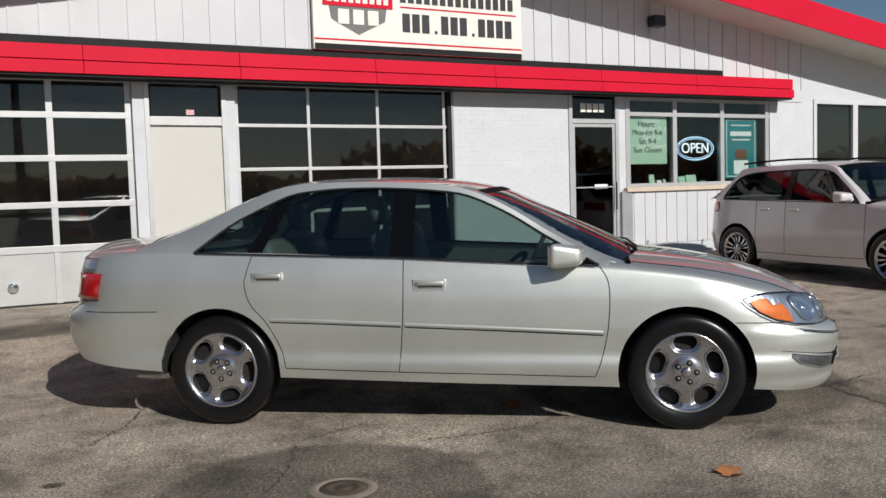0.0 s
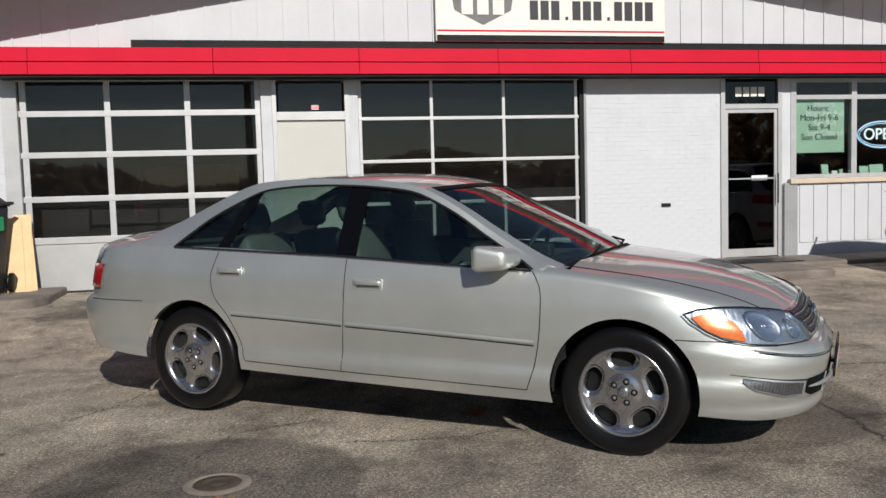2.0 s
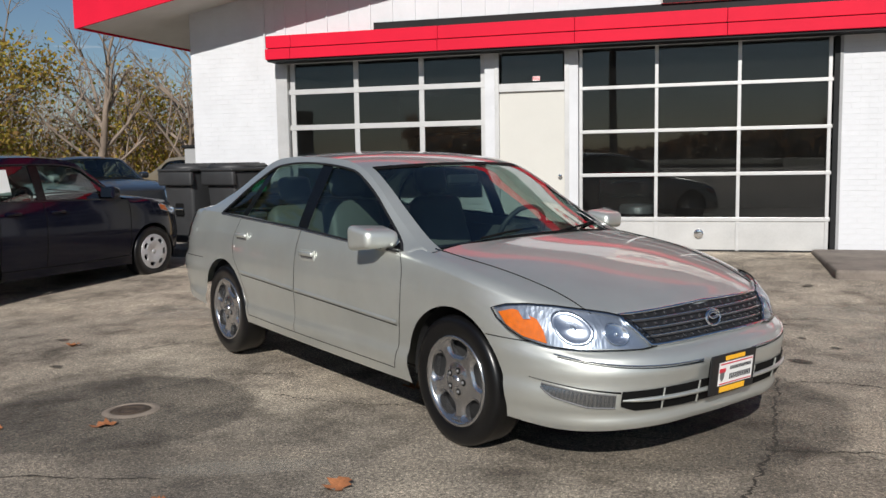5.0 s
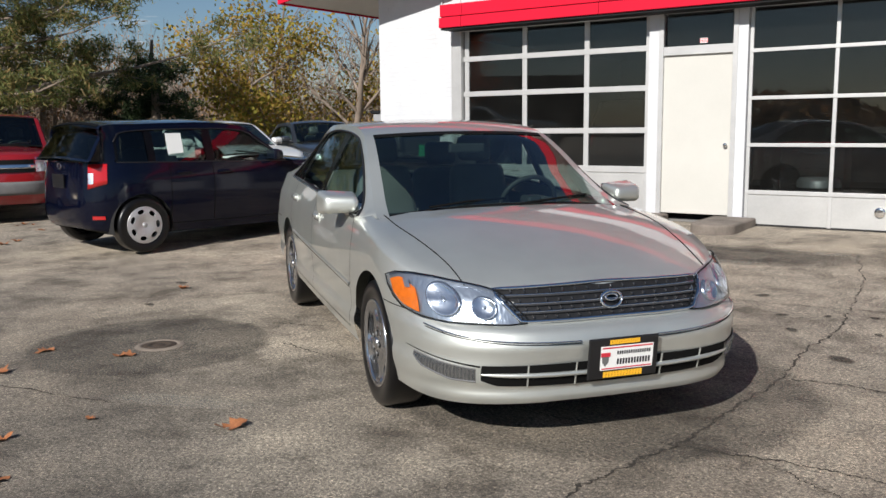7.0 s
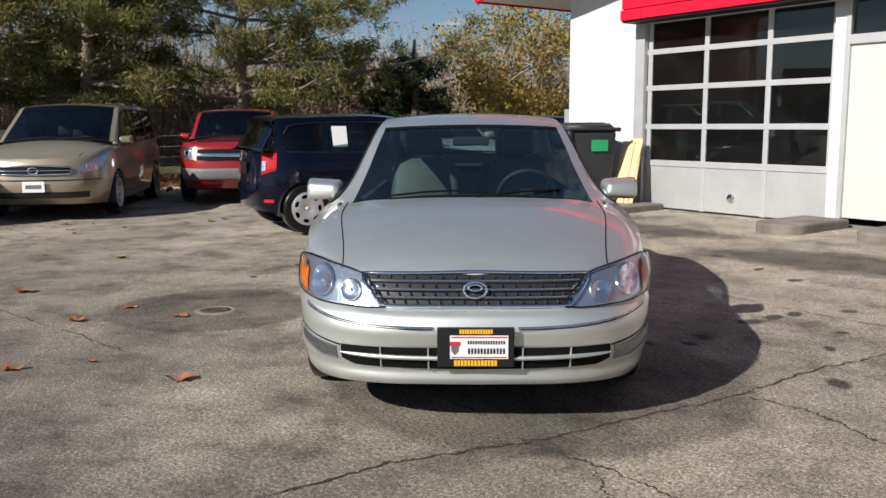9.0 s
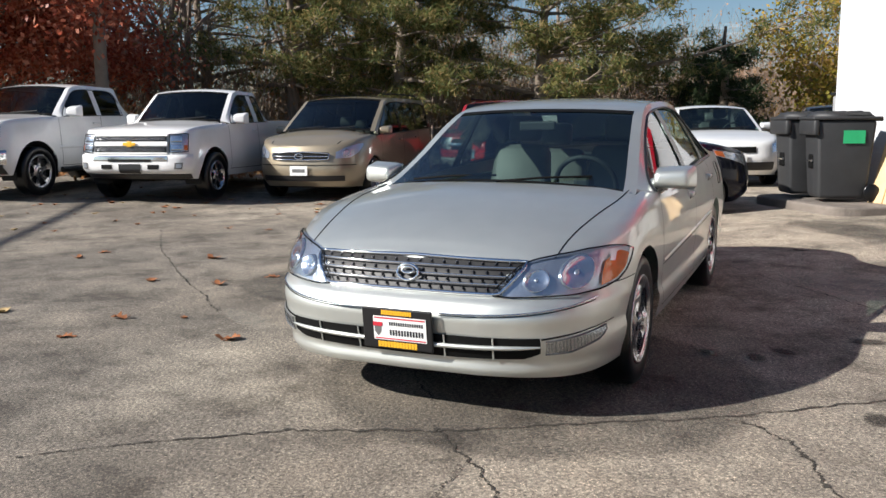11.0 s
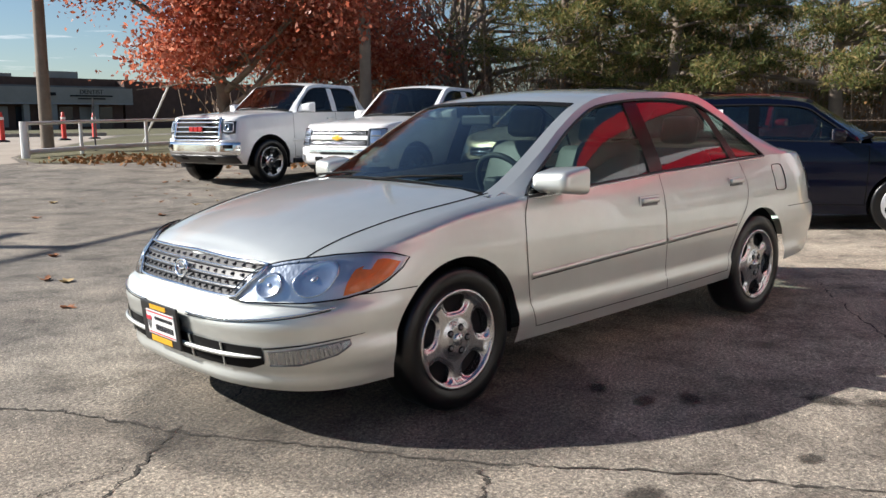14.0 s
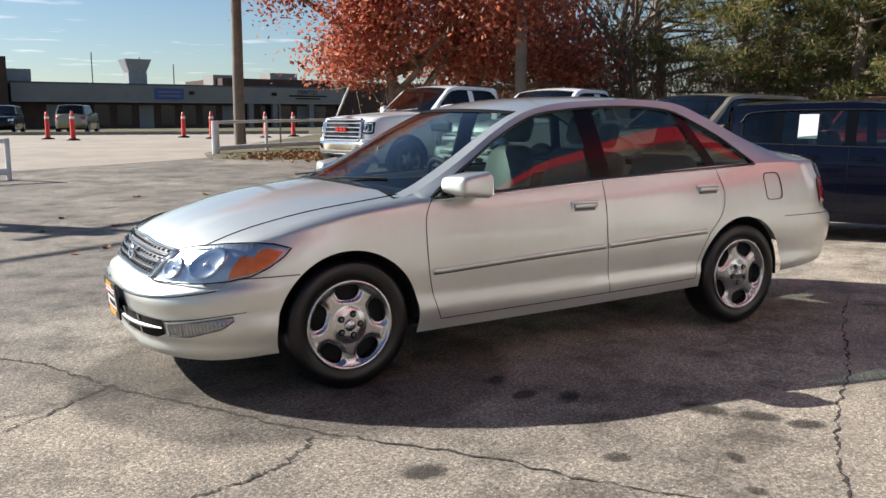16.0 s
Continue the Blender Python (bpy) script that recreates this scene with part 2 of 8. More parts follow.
# ---------------------------------------------------------------- ground
def asphalt_material():
    m = material("worn asphalt", (0.11, 0.10, 0.09), 0.85)
    n, l, b = nodes_of(m)
    tc = n.new("ShaderNodeTexCoord")
    warp = n.new("ShaderNodeTexNoise")
    warp.inputs["Scale"].default_value, warp.inputs["Detail"].default_value = 0.9, 3
    l.new(tc.outputs["Object"], warp.inputs["Vector"])
    grit = noise_of(m, 54.0, 6, 0.9)
    fine = noise_of(m, 210.0, 2, 0.7)
    patches = noise_of(m, 0.55, 6, 0.68)
    stains = noise_of(m, 0.20, 3, 0.5)
    blots = noise_of(m, 1.7, 7, 0.72)
    base = ramp(m, patches, [(0.32, (0.165, 0.140, 0.115)), (0.50, (0.275, 0.240, 0.200)), (0.68, (0.42, 0.370, 0.308))])
    col = mix(m, ramp(m, stains, [(0.40, (0, 0, 0)), (0.60, (1, 1, 1))]), mix(m, 0.55, base, (0.20, 0.185, 0.165)), base)
    # the asphalt runs darker towards the street and paler towards the shop
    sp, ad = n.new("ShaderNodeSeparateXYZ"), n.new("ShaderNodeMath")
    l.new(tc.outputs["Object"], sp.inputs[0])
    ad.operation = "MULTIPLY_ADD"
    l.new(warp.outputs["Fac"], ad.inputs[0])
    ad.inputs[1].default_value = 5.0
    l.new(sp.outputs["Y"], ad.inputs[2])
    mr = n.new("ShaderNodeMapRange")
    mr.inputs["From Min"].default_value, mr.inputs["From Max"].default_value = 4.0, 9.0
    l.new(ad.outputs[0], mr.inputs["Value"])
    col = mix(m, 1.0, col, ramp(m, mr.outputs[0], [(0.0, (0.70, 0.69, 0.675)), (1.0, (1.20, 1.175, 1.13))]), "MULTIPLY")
    col = mix(m, 1.0, col, ramp(m, blots, [(0.36, (0.44, 0.425, 0.41)), (0.50, (1.0, 1.0, 1.0)), (0.68, (1.36, 1.34, 1.31))]), "MULTIPLY")
    col = mix(m, 1.0, col, ramp(m, grit, [(0.35, (0.10, 0.095, 0.09)), (0.5, (0.92, 0.92, 0.92)), (0.65, (2.2, 2.17, 2.10))]), "MULTIPLY")
    col = mix(m, 0.6, col, ramp(m, fine, [(0.35, (0.35, 0.35, 0.35)), (0.65, (1.6, 1.6, 1.55))]), "MULTIPLY")
    # pale stones that stand out of the binder
    st = n.new("ShaderNodeTexVoronoi")
    st.inputs["Scale"].default_value = 68.0
    l.new(tc.outputs["Object"], st.inputs["Vector"])
    col = mix(m, ramp(m, st.outputs["Distance"], [(0.16, (0.9, 0.9, 0.9)), (0.32, (0, 0, 0))]), col, mix(m, 1.0, col, (2.0, 1.95, 1.85), "MULTIPLY"))
    # oil drips: small dark spots
    vo = n.new("ShaderNodeTexVoronoi")
    vo.inputs["Scale"].default_value = 1.15
    l.new(mix(m, 0.12, tc.outputs["Object"], warp.outputs["Color"]), vo.inputs["Vector"])
    spot = ramp(m, vo.outputs["Distance"], [(0.03, (0.40, 0.38, 0.36)), (0.12, (1, 1, 1))])
    col = mix(m, ramp(m, noise_of(m, 0.35, 2), [(0.52, (0, 0, 0)), (0.6, (0.7, 0.7, 0.7))]), col, mix(m, 1.0, col, spot, "MULTIPLY"))
    l.new(col, b.inputs["Base Color"])
    bump(m, grit, 0.75, 0.008)
    return m


ASPHALT = asphalt_material()
CONCRETE = varied("pale concrete", (0.36, 0.305, 0.245), 0.9, 0.8, 0.25, 60, 0.3, 0.004)
KERB = varied("worn kerb concrete", (0.20, 0.17, 0.145), 0.9, 2.5, 0.5, 60, 0.5, 0.008)
GRASS_SOIL = varied("dry verge grass", (0.12, 0.11, 0.05), 0.95, 0.7, 0.5, 30, 0.6, 0.02)
CRACK = varied("crack filling", (0.045, 0.038, 0.030), 0.95, 8, 0.4, 60, 0.5, 0.004)
IRON = varied("cast iron", (0.10, 0.075, 0.055), 0.6, 12, 0.4, 80, 0.4, 0.003, 0.4)
RING = varied("manhole collar", (0.22, 0.18, 0.145), 0.9, 9, 0.3, 80, 0.4, 0.004)

axis = np.concatenate([-np.geomspace(30, 900, 26)[::-1] , np.arange(-29, 30, 0.5), np.geomspace(30, 900, 26)])
gv = [(x, y, gz(x, y)) for y in axis for x in axis]
na = len(axis)
gf = [(j * na + i, j * na + i + 1, (j + 1) * na + i + 1, (j + 1) * na + i) for j in range(na - 1) for i in range(na - 1)]
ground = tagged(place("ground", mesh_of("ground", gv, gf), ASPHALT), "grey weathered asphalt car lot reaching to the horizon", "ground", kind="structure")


def ground_sheet(name, outline, mat, lift, parent=None, step=0.5):
    """A thin sheet that follows the ground inside a convex outline."""
    bm = bmesh.new()
    vs = [bm.verts.new((x, y, 0)) for x, y in outline]
    bm.faces.new(vs)
    x0, x1 = min(p[0] for p in outline), max(p[0] for p in outline)
    y0, y1 = min(p[1] for p in outline), max(p[1] for p in outline)
    for i, (a, b) in enumerate(((x0, x1), (y0, y1))):
        v = a + step
        while v < b:
            co, no = [0, 0, 0], [0, 0, 0]
            co[i], no[i] = v, 1
            bmesh.ops.bisect_plane(bm, geom=bm.verts[:] + bm.edges[:] + bm.faces[:], plane_co=co, plane_no=no)
            v += step
    for v in bm.verts:
        v.co.z = gz(v.co.x, v.co.y) + lift
    return part(name, bm, mat, parent, "", True)


def crack(points, width, seed):
    """A ragged crack along the way."""
    rnd = random.Random(seed)
    line = spline(points, 30 * len(points))
    pts, j = [], 0.0
    for i, (x, y) in enumerate(line):
        a, b = line[max(i - 1, 0)], line[min(i + 1, len(line) - 1)]
        d = max(1e-6, math.hypot(b[0] - a[0], b[1] - a[1]))
        nx, ny = -(b[1] - a[1]) / d, (b[0] - a[0]) / d
        j = 0.72 * j + rnd.uniform(-0.012, 0.012)
        w = width * 0.62 * rnd.uniform(0.12, 1.0) * (2.2 if rnd.random() < 0.08 else 1.0)
        cx, cy = x + nx * j, y + ny * j
        pts.append([(cx + nx * s * w / 2, cy + ny * s * w / 2, gz(cx, cy) + 0.004) for s in (-1, 1)])
    return grid_mesh("crack", pts, False)


# ---------------------------------------------------------------- the shop
FY = 11.42          # plane of the front wall
BASE = 0.10
WALL = varied("white painted wall", (0.565, 0.57, 0.585), 0.75, 1.5, 0.08, 60, 0.2, 0.003)
SIDING = varied("pale grey siding", (0.55, 0.565, 0.585), 0.65, 1.2, 0.08, 30, 0.1, 0.002)
BRICK = varied("white painted brick", (0.575, 0.585, 0.605), 0.7, 3, 0.07, 50, 0.35, 0.004)
MORTAR = varied("painted mortar", (0.57, 0.58, 0.60), 0.85, 3, 0.1, 60, 0.4, 0.004)
RED_TRIM = varied("red metal trim", (0.58, 0.010, 0.034), 0.55, 1.3, 0.10, 40, 0.05, 0.001)
DARK_TRIM = varied("dark flashing", (0.016, 0.017, 0.018), 0.6, 3, 0.3, 40, 0.2, 0.002)
ALU = varied("white aluminium frame", (0.53, 0.53, 0.525), 0.45, 4, 0.12, 60, 0.1, 0.001, 0.45)
PANEL = varied("garage door panel", (0.53, 0.53, 0.52), 0.45, 2, 0.14, 50, 0.1, 0.002, 0.5)
for _m, _s in ((RED_TRIM, 0.12), (DARK_TRIM, 0.15)):
    _m.node_tree.nodes["Principled BSDF"].inputs["Specular IOR Level"].default_value = _s
CREAM = varied("cream door", (0.53, 0.52, 0.48), 0.5, 1.5, 0.06, 50, 0.1, 0.002)
SOFFIT = varied("pale soffit", (0.62, 0.60, 0.56), 0.8, 2, 0.1, 40, 0.15, 0.002)
WOOD_SILL = varied("pale wood sill", (0.62, 0.50, 0.38), 0.6, 4, 0.15, 60, 0.15, 0.002)
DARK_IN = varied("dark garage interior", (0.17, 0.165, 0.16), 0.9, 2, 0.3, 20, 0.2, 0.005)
GREY_TRIM = varied("grey trim board", (0.30, 0.305, 0.31), 0.7, 3, 0.15, 50, 0.2, 0.002)
ROOF_MAT = varied("roof felt", (0.12, 0.12, 0.12), 0.9, 2, 0.3, 40, 0.4, 0.006)
SIGN_WHITE = varied("sign board cream", (0.74, 0.72, 0.66), 0.5, 3, 0.04, 60, 0.05, 0.001)
SHADE_MAT = varied("window blind", (0.20, 0.20, 0.17), 0.8, 3, 0.2, 50, 0.2, 0.002)


def structure(name, bm, mat, label="", smooth=False):
    return tagged(part(name, bm, mat, None, "", smooth), label or name.replace("_", " "), name.split("_")[0], kind="structure")


def eave(x):
    """Underside of the roof's front edge."""
    return min(3.59 + 0.19 * (x + 2.88), 4.28 - 0.144 * (x - 10.91), 5.05)


XL, XR, DEEP = -2.88, 17.5, 9.0
# front wall in pieces round the openings: (x0, x1, z0, z1)
LINTEL = 2.80
bm = bmesh.new()
for x0, x1, z0, z1 in ((XL, -1.47, BASE - 0.3, LINTEL), (1.70, 1.84, BASE - 0.3, LINTEL), (2.86, 2.98, BASE - 0.3, LINTEL), (6.20, 8.33, BASE - 0.3, LINTEL),
                       (9.33, 9.52, BASE - 0.3, LINTEL), (12.86, 14.02, BASE - 0.3, LINTEL), (16.40, XR, BASE - 0.3, LINTEL), (14.02, 16.40, BASE - 0.3, 1.30), (14.02, 16.40, 2.86, LINTEL + 0.2)):
    box(x0, x1, FY + (0.02 if (x0, x1) in ((XL, -1.47), (6.20, 8.33)) else 0), FY + 0.25, z0, min(z1, LINTEL), 0, bm)
box(XL, -1.43, FY + 0.02, FY + 0.25, LINTEL + 0.001, 3.86, 0, bm)
wall_front = structure("wall_front", bm, MORTAR, "white painted front wall of the car shop")
bm = bmesh.new()
N = 24
top = [(-1.43 + (XR + 1.43) * i / N) for i in range(N + 1)]
lower = [bm.verts.new((x, FY, LINTEL)) for x in top]
upper = [bm.verts.new((x, FY, eave(x) + 0.30)) for x in top]
for i in range(N):
    bm.faces.new((lower[i], lower[i + 1], upper[i + 1], upper[i]))
g = bmesh.ops.extrude_face_region(bm, geom=bm.faces[:])
bmesh.ops.translate(bm, verts=[v for v in g["geom"] if isinstance(v, bmesh.types.BMVert)], vec=(0, 0.25, 0))
bmesh.ops.recalc_face_normals(bm, faces=bm.faces[:])
wall_upper = structure("wall_upper", bm, SIDING, "pale grey vertical siding above the shop front")
bm = bmesh.new()
box(XL, XL + 0.25, FY + 0.25, FY + DEEP, BASE - 0.3, 3.9, 0, bm)
structure("wall_west", bm, WALL, "white side wall of the shop")
bm = bmesh.new()
box(XR - 0.25, XR, FY + 0.25, FY + DEEP, BASE - 0.3, 3.5, 0, bm)
structure("wall_east", bm, WALL, "white side wall of the shop")
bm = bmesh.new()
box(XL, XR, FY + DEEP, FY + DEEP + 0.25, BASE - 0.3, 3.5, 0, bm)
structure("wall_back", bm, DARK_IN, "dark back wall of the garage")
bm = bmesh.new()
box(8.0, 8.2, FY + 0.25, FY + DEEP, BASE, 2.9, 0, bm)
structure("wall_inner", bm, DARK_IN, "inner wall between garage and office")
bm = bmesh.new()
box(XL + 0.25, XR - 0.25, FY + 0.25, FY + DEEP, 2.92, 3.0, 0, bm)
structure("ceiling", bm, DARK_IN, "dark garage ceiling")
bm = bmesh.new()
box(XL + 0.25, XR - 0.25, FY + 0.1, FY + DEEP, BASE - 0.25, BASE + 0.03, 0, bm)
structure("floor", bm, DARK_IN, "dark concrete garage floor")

# battens of the upper siding
for i in range(47):
    x = -1.62 + 0.333 * i
    if x > 13.75:
        break
    top_z = eave(x) + 0.25
    z0 = 3.02
    bm = bmesh.new()
    box(x - 0.012, x + 0.012, FY - 0.016, FY - 0.001, z0, top_z, 0, bm)
    part("batten", bm, SIDING, wall_upper)

# roof with red fascia
ROOF_Y = 10.52
RX0, RX1, RIDGE = -4.15, 18.5, 5.13
bm = bmesh.new()
prof = [(RX0, eave(RX0)), (RIDGE, eave(RIDGE)), (RX1, eave(RX1))]
for (xa, za), (xb, zb_) in zip(prof, prof[1:]):
    vs = []
    for x, z in ((xa, za), (xb, zb_)):
        for y in (ROOF_Y + 0.03, FY + DEEP + 1.0):
            for dz in (0.16, 0.40):
                vs.append(bm.verts.new((x, y, z + dz)))
    a = vs
    for f in ((0, 1, 3, 2), (4, 6, 7, 5), (0, 4, 5, 1), (2, 3, 7, 6), (1, 5, 7, 3), (0, 2, 6, 4)):
        bm.faces.new([a[k] for k in f])
bmesh.ops.recalc_face_normals(bm, faces=bm.faces[:])
roof = structure("roof", bm, ROOF_MAT, "low gabled roof with deep red fascia")
bm = bmesh.new()
for (xa, za), (xb, zb_) in zip(prof, prof[1:]):
    vs = [bm.verts.new(p) for p in ((xa, ROOF_Y + 0.01, za + 0.03), (xb, ROOF_Y + 0.01, zb_ + 0.03), (xb, FY + DEEP + 0.9, zb_ + 0.03), (xa, FY + DEEP + 0.9, za + 0.03))]
    bm.faces.new(vs)
part("soffit", bm, SOFFIT, roof, "pale boarded soffit")
bm = bmesh.new()
for (xa, za), (xb, zb_) in zip(prof, prof[1:]):
    vs = []
    for x, z in ((xa, za), (xb, zb_)):
        for y in (ROOF_Y - 0.03, ROOF_Y):
            for dz in (0.0, 0.45):
                vs.append(bm.verts.new((x, y, z + dz)))
    for f in ((0, 1, 3, 2), (4, 6, 7, 5), (0, 4, 5, 1), (2, 3, 7, 6), (1, 5, 7, 3), (0, 2, 6, 4)):
        bm.faces.new([vs[k] for k in f])
bmesh.ops.recalc_face_normals(bm, faces=bm.faces[:])
part("fascia", bm, RED_TRIM, roof, "bright red front fascia")
for x, s in ((RX0, -1), (RX1, 1)):
    bm = bmesh.new()
    box(min(x, x + s * 0.03), max(x, x + s * 0.03), ROOF_Y - 0.03, FY + DEEP + 1.0, eave(x), eave(x) + 0.45, 0, bm)
    part("fascia", bm, RED_TRIM, roof, "bright red side fascia")

# red band over the openings
BY = 11.06
band = tagged(new("awning_band"), "bright red metal band over the shop doors", "trim", kind="structure")
joints = [-1.44, -1.05, 1.13, 2.98, 4.86, 6.77, 8.74, 10.75, 13.09]
for a, b in zip(joints, joints[1:]):
    for z0, z1, y in ((2.83, 2.978, BY), (2.993, 3.165, BY + 0.03)):
        bm = bmesh.new()
        box(a + 0.002, b - 0.002, y, FY - 0.002, z0, z1, 0.006, bm)
        part("band_panel", bm, RED_TRIM, band)
# dark strips that paint the shade under the band and between its rows
bm = bmesh.new()
box(-1.42, 13.07, BY + 0.03, FY - 0.004, 2.80, 2.828, 0, bm)
box(-1.42, 13.07, BY + 0.05, FY - 0.004, 2.9785, 2.9925, 0, bm)
part("band_shade_strip", bm, DARK_TRIM, band)
bm = bmesh.new()
box(0.12, 11.62, FY - 0.07, FY - 0.018, 3.168, 3.30, 0, bm)
structure("trim_flashing", bm, DARK_TRIM, "dark flashing strip above the red band")
bm = bmesh.new()
box(13.12, 13.70, FY - 0.016, FY - 0.001, 2.80, 3.0, 0, bm)
structure("trim_siding", bm, SIDING, "grey siding edge")

# shop sign, its text as bars where it names someone
sign = empty("shop_sign", "cream rectangular shop sign with red lines and dark lettering", "sign", Matrix.Translation((4.06, FY - 0.08, 3.30)))
bm = bmesh.new()
box(0, 3.34, -0.03, 0.03, 0.0, 1.25, 0.01, bm)
part("board", bm, SIGN_WHITE, sign)
for z0, z1, mat in ((0.0, 0.085, DARK_TRIM), (0.13, 0.155, RED_TRIM), (1.10, 1.125, RED_TRIM), (1.165, 1.25, DARK_TRIM)):
    bm = bmesh.new()
    box(0.012, 3.328, -0.036, -0.0305, z0 + 0.004, z1, 0, bm)
    part("sign_stripe", bm, mat, sign)
bm = bmesh.new()
for i in range(12):
    w = 0.155
    if i in (3, 7):
        box(1.33 + i * w + 0.05, 1.33 + i * w + 0.09, -0.036, -0.0305, 0.30, 0.345, 0, bm)
    else:
        box(1.33 + i * w, 1.33 + i * w + 0.118, -0.036, -0.0305, 0.30, 0.56, 0, bm)
part("sign_writing", bm, INK, sign)["kind"] = "stuff"
bm = bmesh.new()
box(1.30, 3.24, -0.036, -0.0305, 0.635, 0.655, 0, bm)
part("sign_stripe", bm, RED_TRIM, sign)
bm = bmesh.new()
for i in range(15):
    box(1.30 + i * 0.128, 1.30 + i * 0.128 + 0.09, -0.036, -0.0305, 0.71, 0.88 + (0.06 if i % 4 == 1 else 0), 0, bm)
part("sign_writing", bm, INK, sign)["kind"] = "stuff"
bm = bmesh.new()
vs = [bm.verts.new((x, -0.033, z)) for x, z in ((0.22, 0.66), (1.10, 0.66), (1.06, 0.42), (0.66, 0.22), (0.26, 0.42))]
bm.faces.new(vs)
part("sign_shield", bm, GREY_PLASTIC, sign)
bm = bmesh.new()
box(0.14, 1.18, -0.042, -0.034, 0.60, 0.82, 0, bm)
part("sign_banner", bm, RED_TRIM, sign)
bm = bmesh.new()
for i in range(9):
    box(0.20 + i * 0.105, 0.27 + i * 0.105, -0.046, -0.0425, 0.65, 0.77, 0, bm)
part("sign_writing", bm, SIGN_WHITE, sign)["kind"] = "stuff"
bm = bmesh.new()
for i in range(3):
    box(0.36 + i * 0.22, 0.52 + i * 0.22, -0.040, -0.0345, 0.36, 0.56, 0, bm)
part("sign_writing", bm, SIGN_WHITE, sign)["kind"] = "stuff"


def sectional_door(name, x0, x1, rows, cols, y, post, lock_x, label):
    """A glazed garage door: rails and stiles with a pane in each field and a plain bottom panel."""
    d = tagged(new(name), label, "door", kind="structure")
    zs, xs = rows, cols
    for i, z in enumerate(zs):
        w = post * (1.15 if i in (0, len(zs) - 1) else 1)
        bm = bmesh.new()
        box(x0, x1, y - 0.02, y + 0.03, z - w / 2, z + w / 2, 0.004, bm)
        part("rail", bm, ALU, d)
    for x in xs:
        bm = bmesh.new()
        box(x - post / 2, x + post / 2, y - 0.016, y + 0.028, BASE + 0.02, zs[-1] + post / 2, 0.004, bm)
        part("stile", bm, ALU, d)
    for a, b in zip(xs, xs[1:]):
        bm = bmesh.new()
        box(a + post / 2, b - post / 2, y - 0.004, y + 0.02, BASE + 0.02, zs[0] - post / 2, 0, bm)
        part("bottom_panel", bm, PANEL, d)
        for lo, hi in zip(zs, zs[1:]):
            bm = bmesh.new()
            box(a + post / 2 - 0.004, b - post / 2 + 0.004, y + 0.004, y + 0.008, lo + post / 2 - 0.004, hi - post / 2 + 0.004, 0, bm)
            part("pane", bm, SHOP_GLASS, d)
    bm = bmesh.new()
    box(x0, x1, y - 0.01, y + 0.03, BASE - 0.02, BASE + 0.03, 0, bm)
    part("rubber_seal", bm, BLACK_PLASTIC, d)
    lock = turned("door_lock", [(0.001, -0.03), (0.045, -0.03), (0.06, -0.026), (0.062, -0.004)], 20)
    place("door_lock", lock, CHROME, d, m=pose(lock_x, y - 0.004, BASE + 0.24))
    return d


DY = FY + 0.10
sectional_door("door_1", -1.29, 1.70, [0.78, 1.31, 1.87, 2.39, 2.87], [-1.235, -0.23, 0.76, 1.66], DY, 0.075, 0.26, "glazed white sectional garage door, closed")
sectional_door("door_2", 2.99, 6.14, [0.53, 1.12, 1.70, 2.28, 2.84], [3.01, 4.0, 5.03, 6.10], DY - 0.03, 0.045, 4.55, "glazed sectional garage door with thin white bars, closed")
for nm, x0, x1, mat in (("trim_jamb_1", -1.47, -1.29, ALU), ("trim_jamb_2", 6.14, 6.20, DARK_TRIM), ("trim_jamb_3", 6.20, 6.235, GREY_TRIM)):
    bm = bmesh.new()
    box(x0, x1, FY + (0.0 if "3" in nm else 0.01), FY + 0.2, BASE - 0.05, 2.80, 0, bm)
    structure(nm, bm, mat, "door jamb of the garage opening")

# cream door with a transom between the garage doors
door = tagged(new("door_3"), "cream painted door under a small transom, closed", "door", kind="structure")
for nm, x0, x1, z0, z1, y0, mat in (("door_leaf", 1.90, 2.80, BASE + 0.12, 2.27, FY + 0.03, CREAM), ("door_frame", 1.84, 1.90, BASE, 2.80, FY - 0.012, ALU), ("door_frame", 2.80, 2.86, BASE, 2.80, FY - 0.012, ALU),
                                 ("transom_rail", 1.90, 2.80, 2.27, 2.38, FY - 0.008, ALU), ("transom_pane", 1.93, 2.77, 2.38, 2.80, FY + 0.05, SHOP_GLASS)):
    bm = bmesh.new()
    box(x0, x1, y0, y0 + (0.05 if "pane" not in nm else 0.005), z0, z1, 0.003 if "pane" not in nm else 0, bm)
    part(nm, bm, mat, door)
place("door_knob", turned("door_knob", [(0.001, -0.06), (0.02, -0.06), (0.028, -0.045), (0.02, -0.03), (0.012, 0)], 16), CHROME, door, m=pose(2.74, FY + 0.03, 1.12))
bm = bmesh.new()
box(2.36, 2.46, FY + 0.046, FY + 0.049, 2.41, 2.47, 0, bm)
sticker = part("sticker", bm, PAPER, door, "small red and white sticker")
for z in (2.418, 2.436, 2.454):
    bm = bmesh.new()
    box(2.36, 2.46, FY + 0.0445, FY + 0.0458, z, z + 0.009, 0, bm)
    part("sticker_bar", bm, RED_TRIM, sticker)

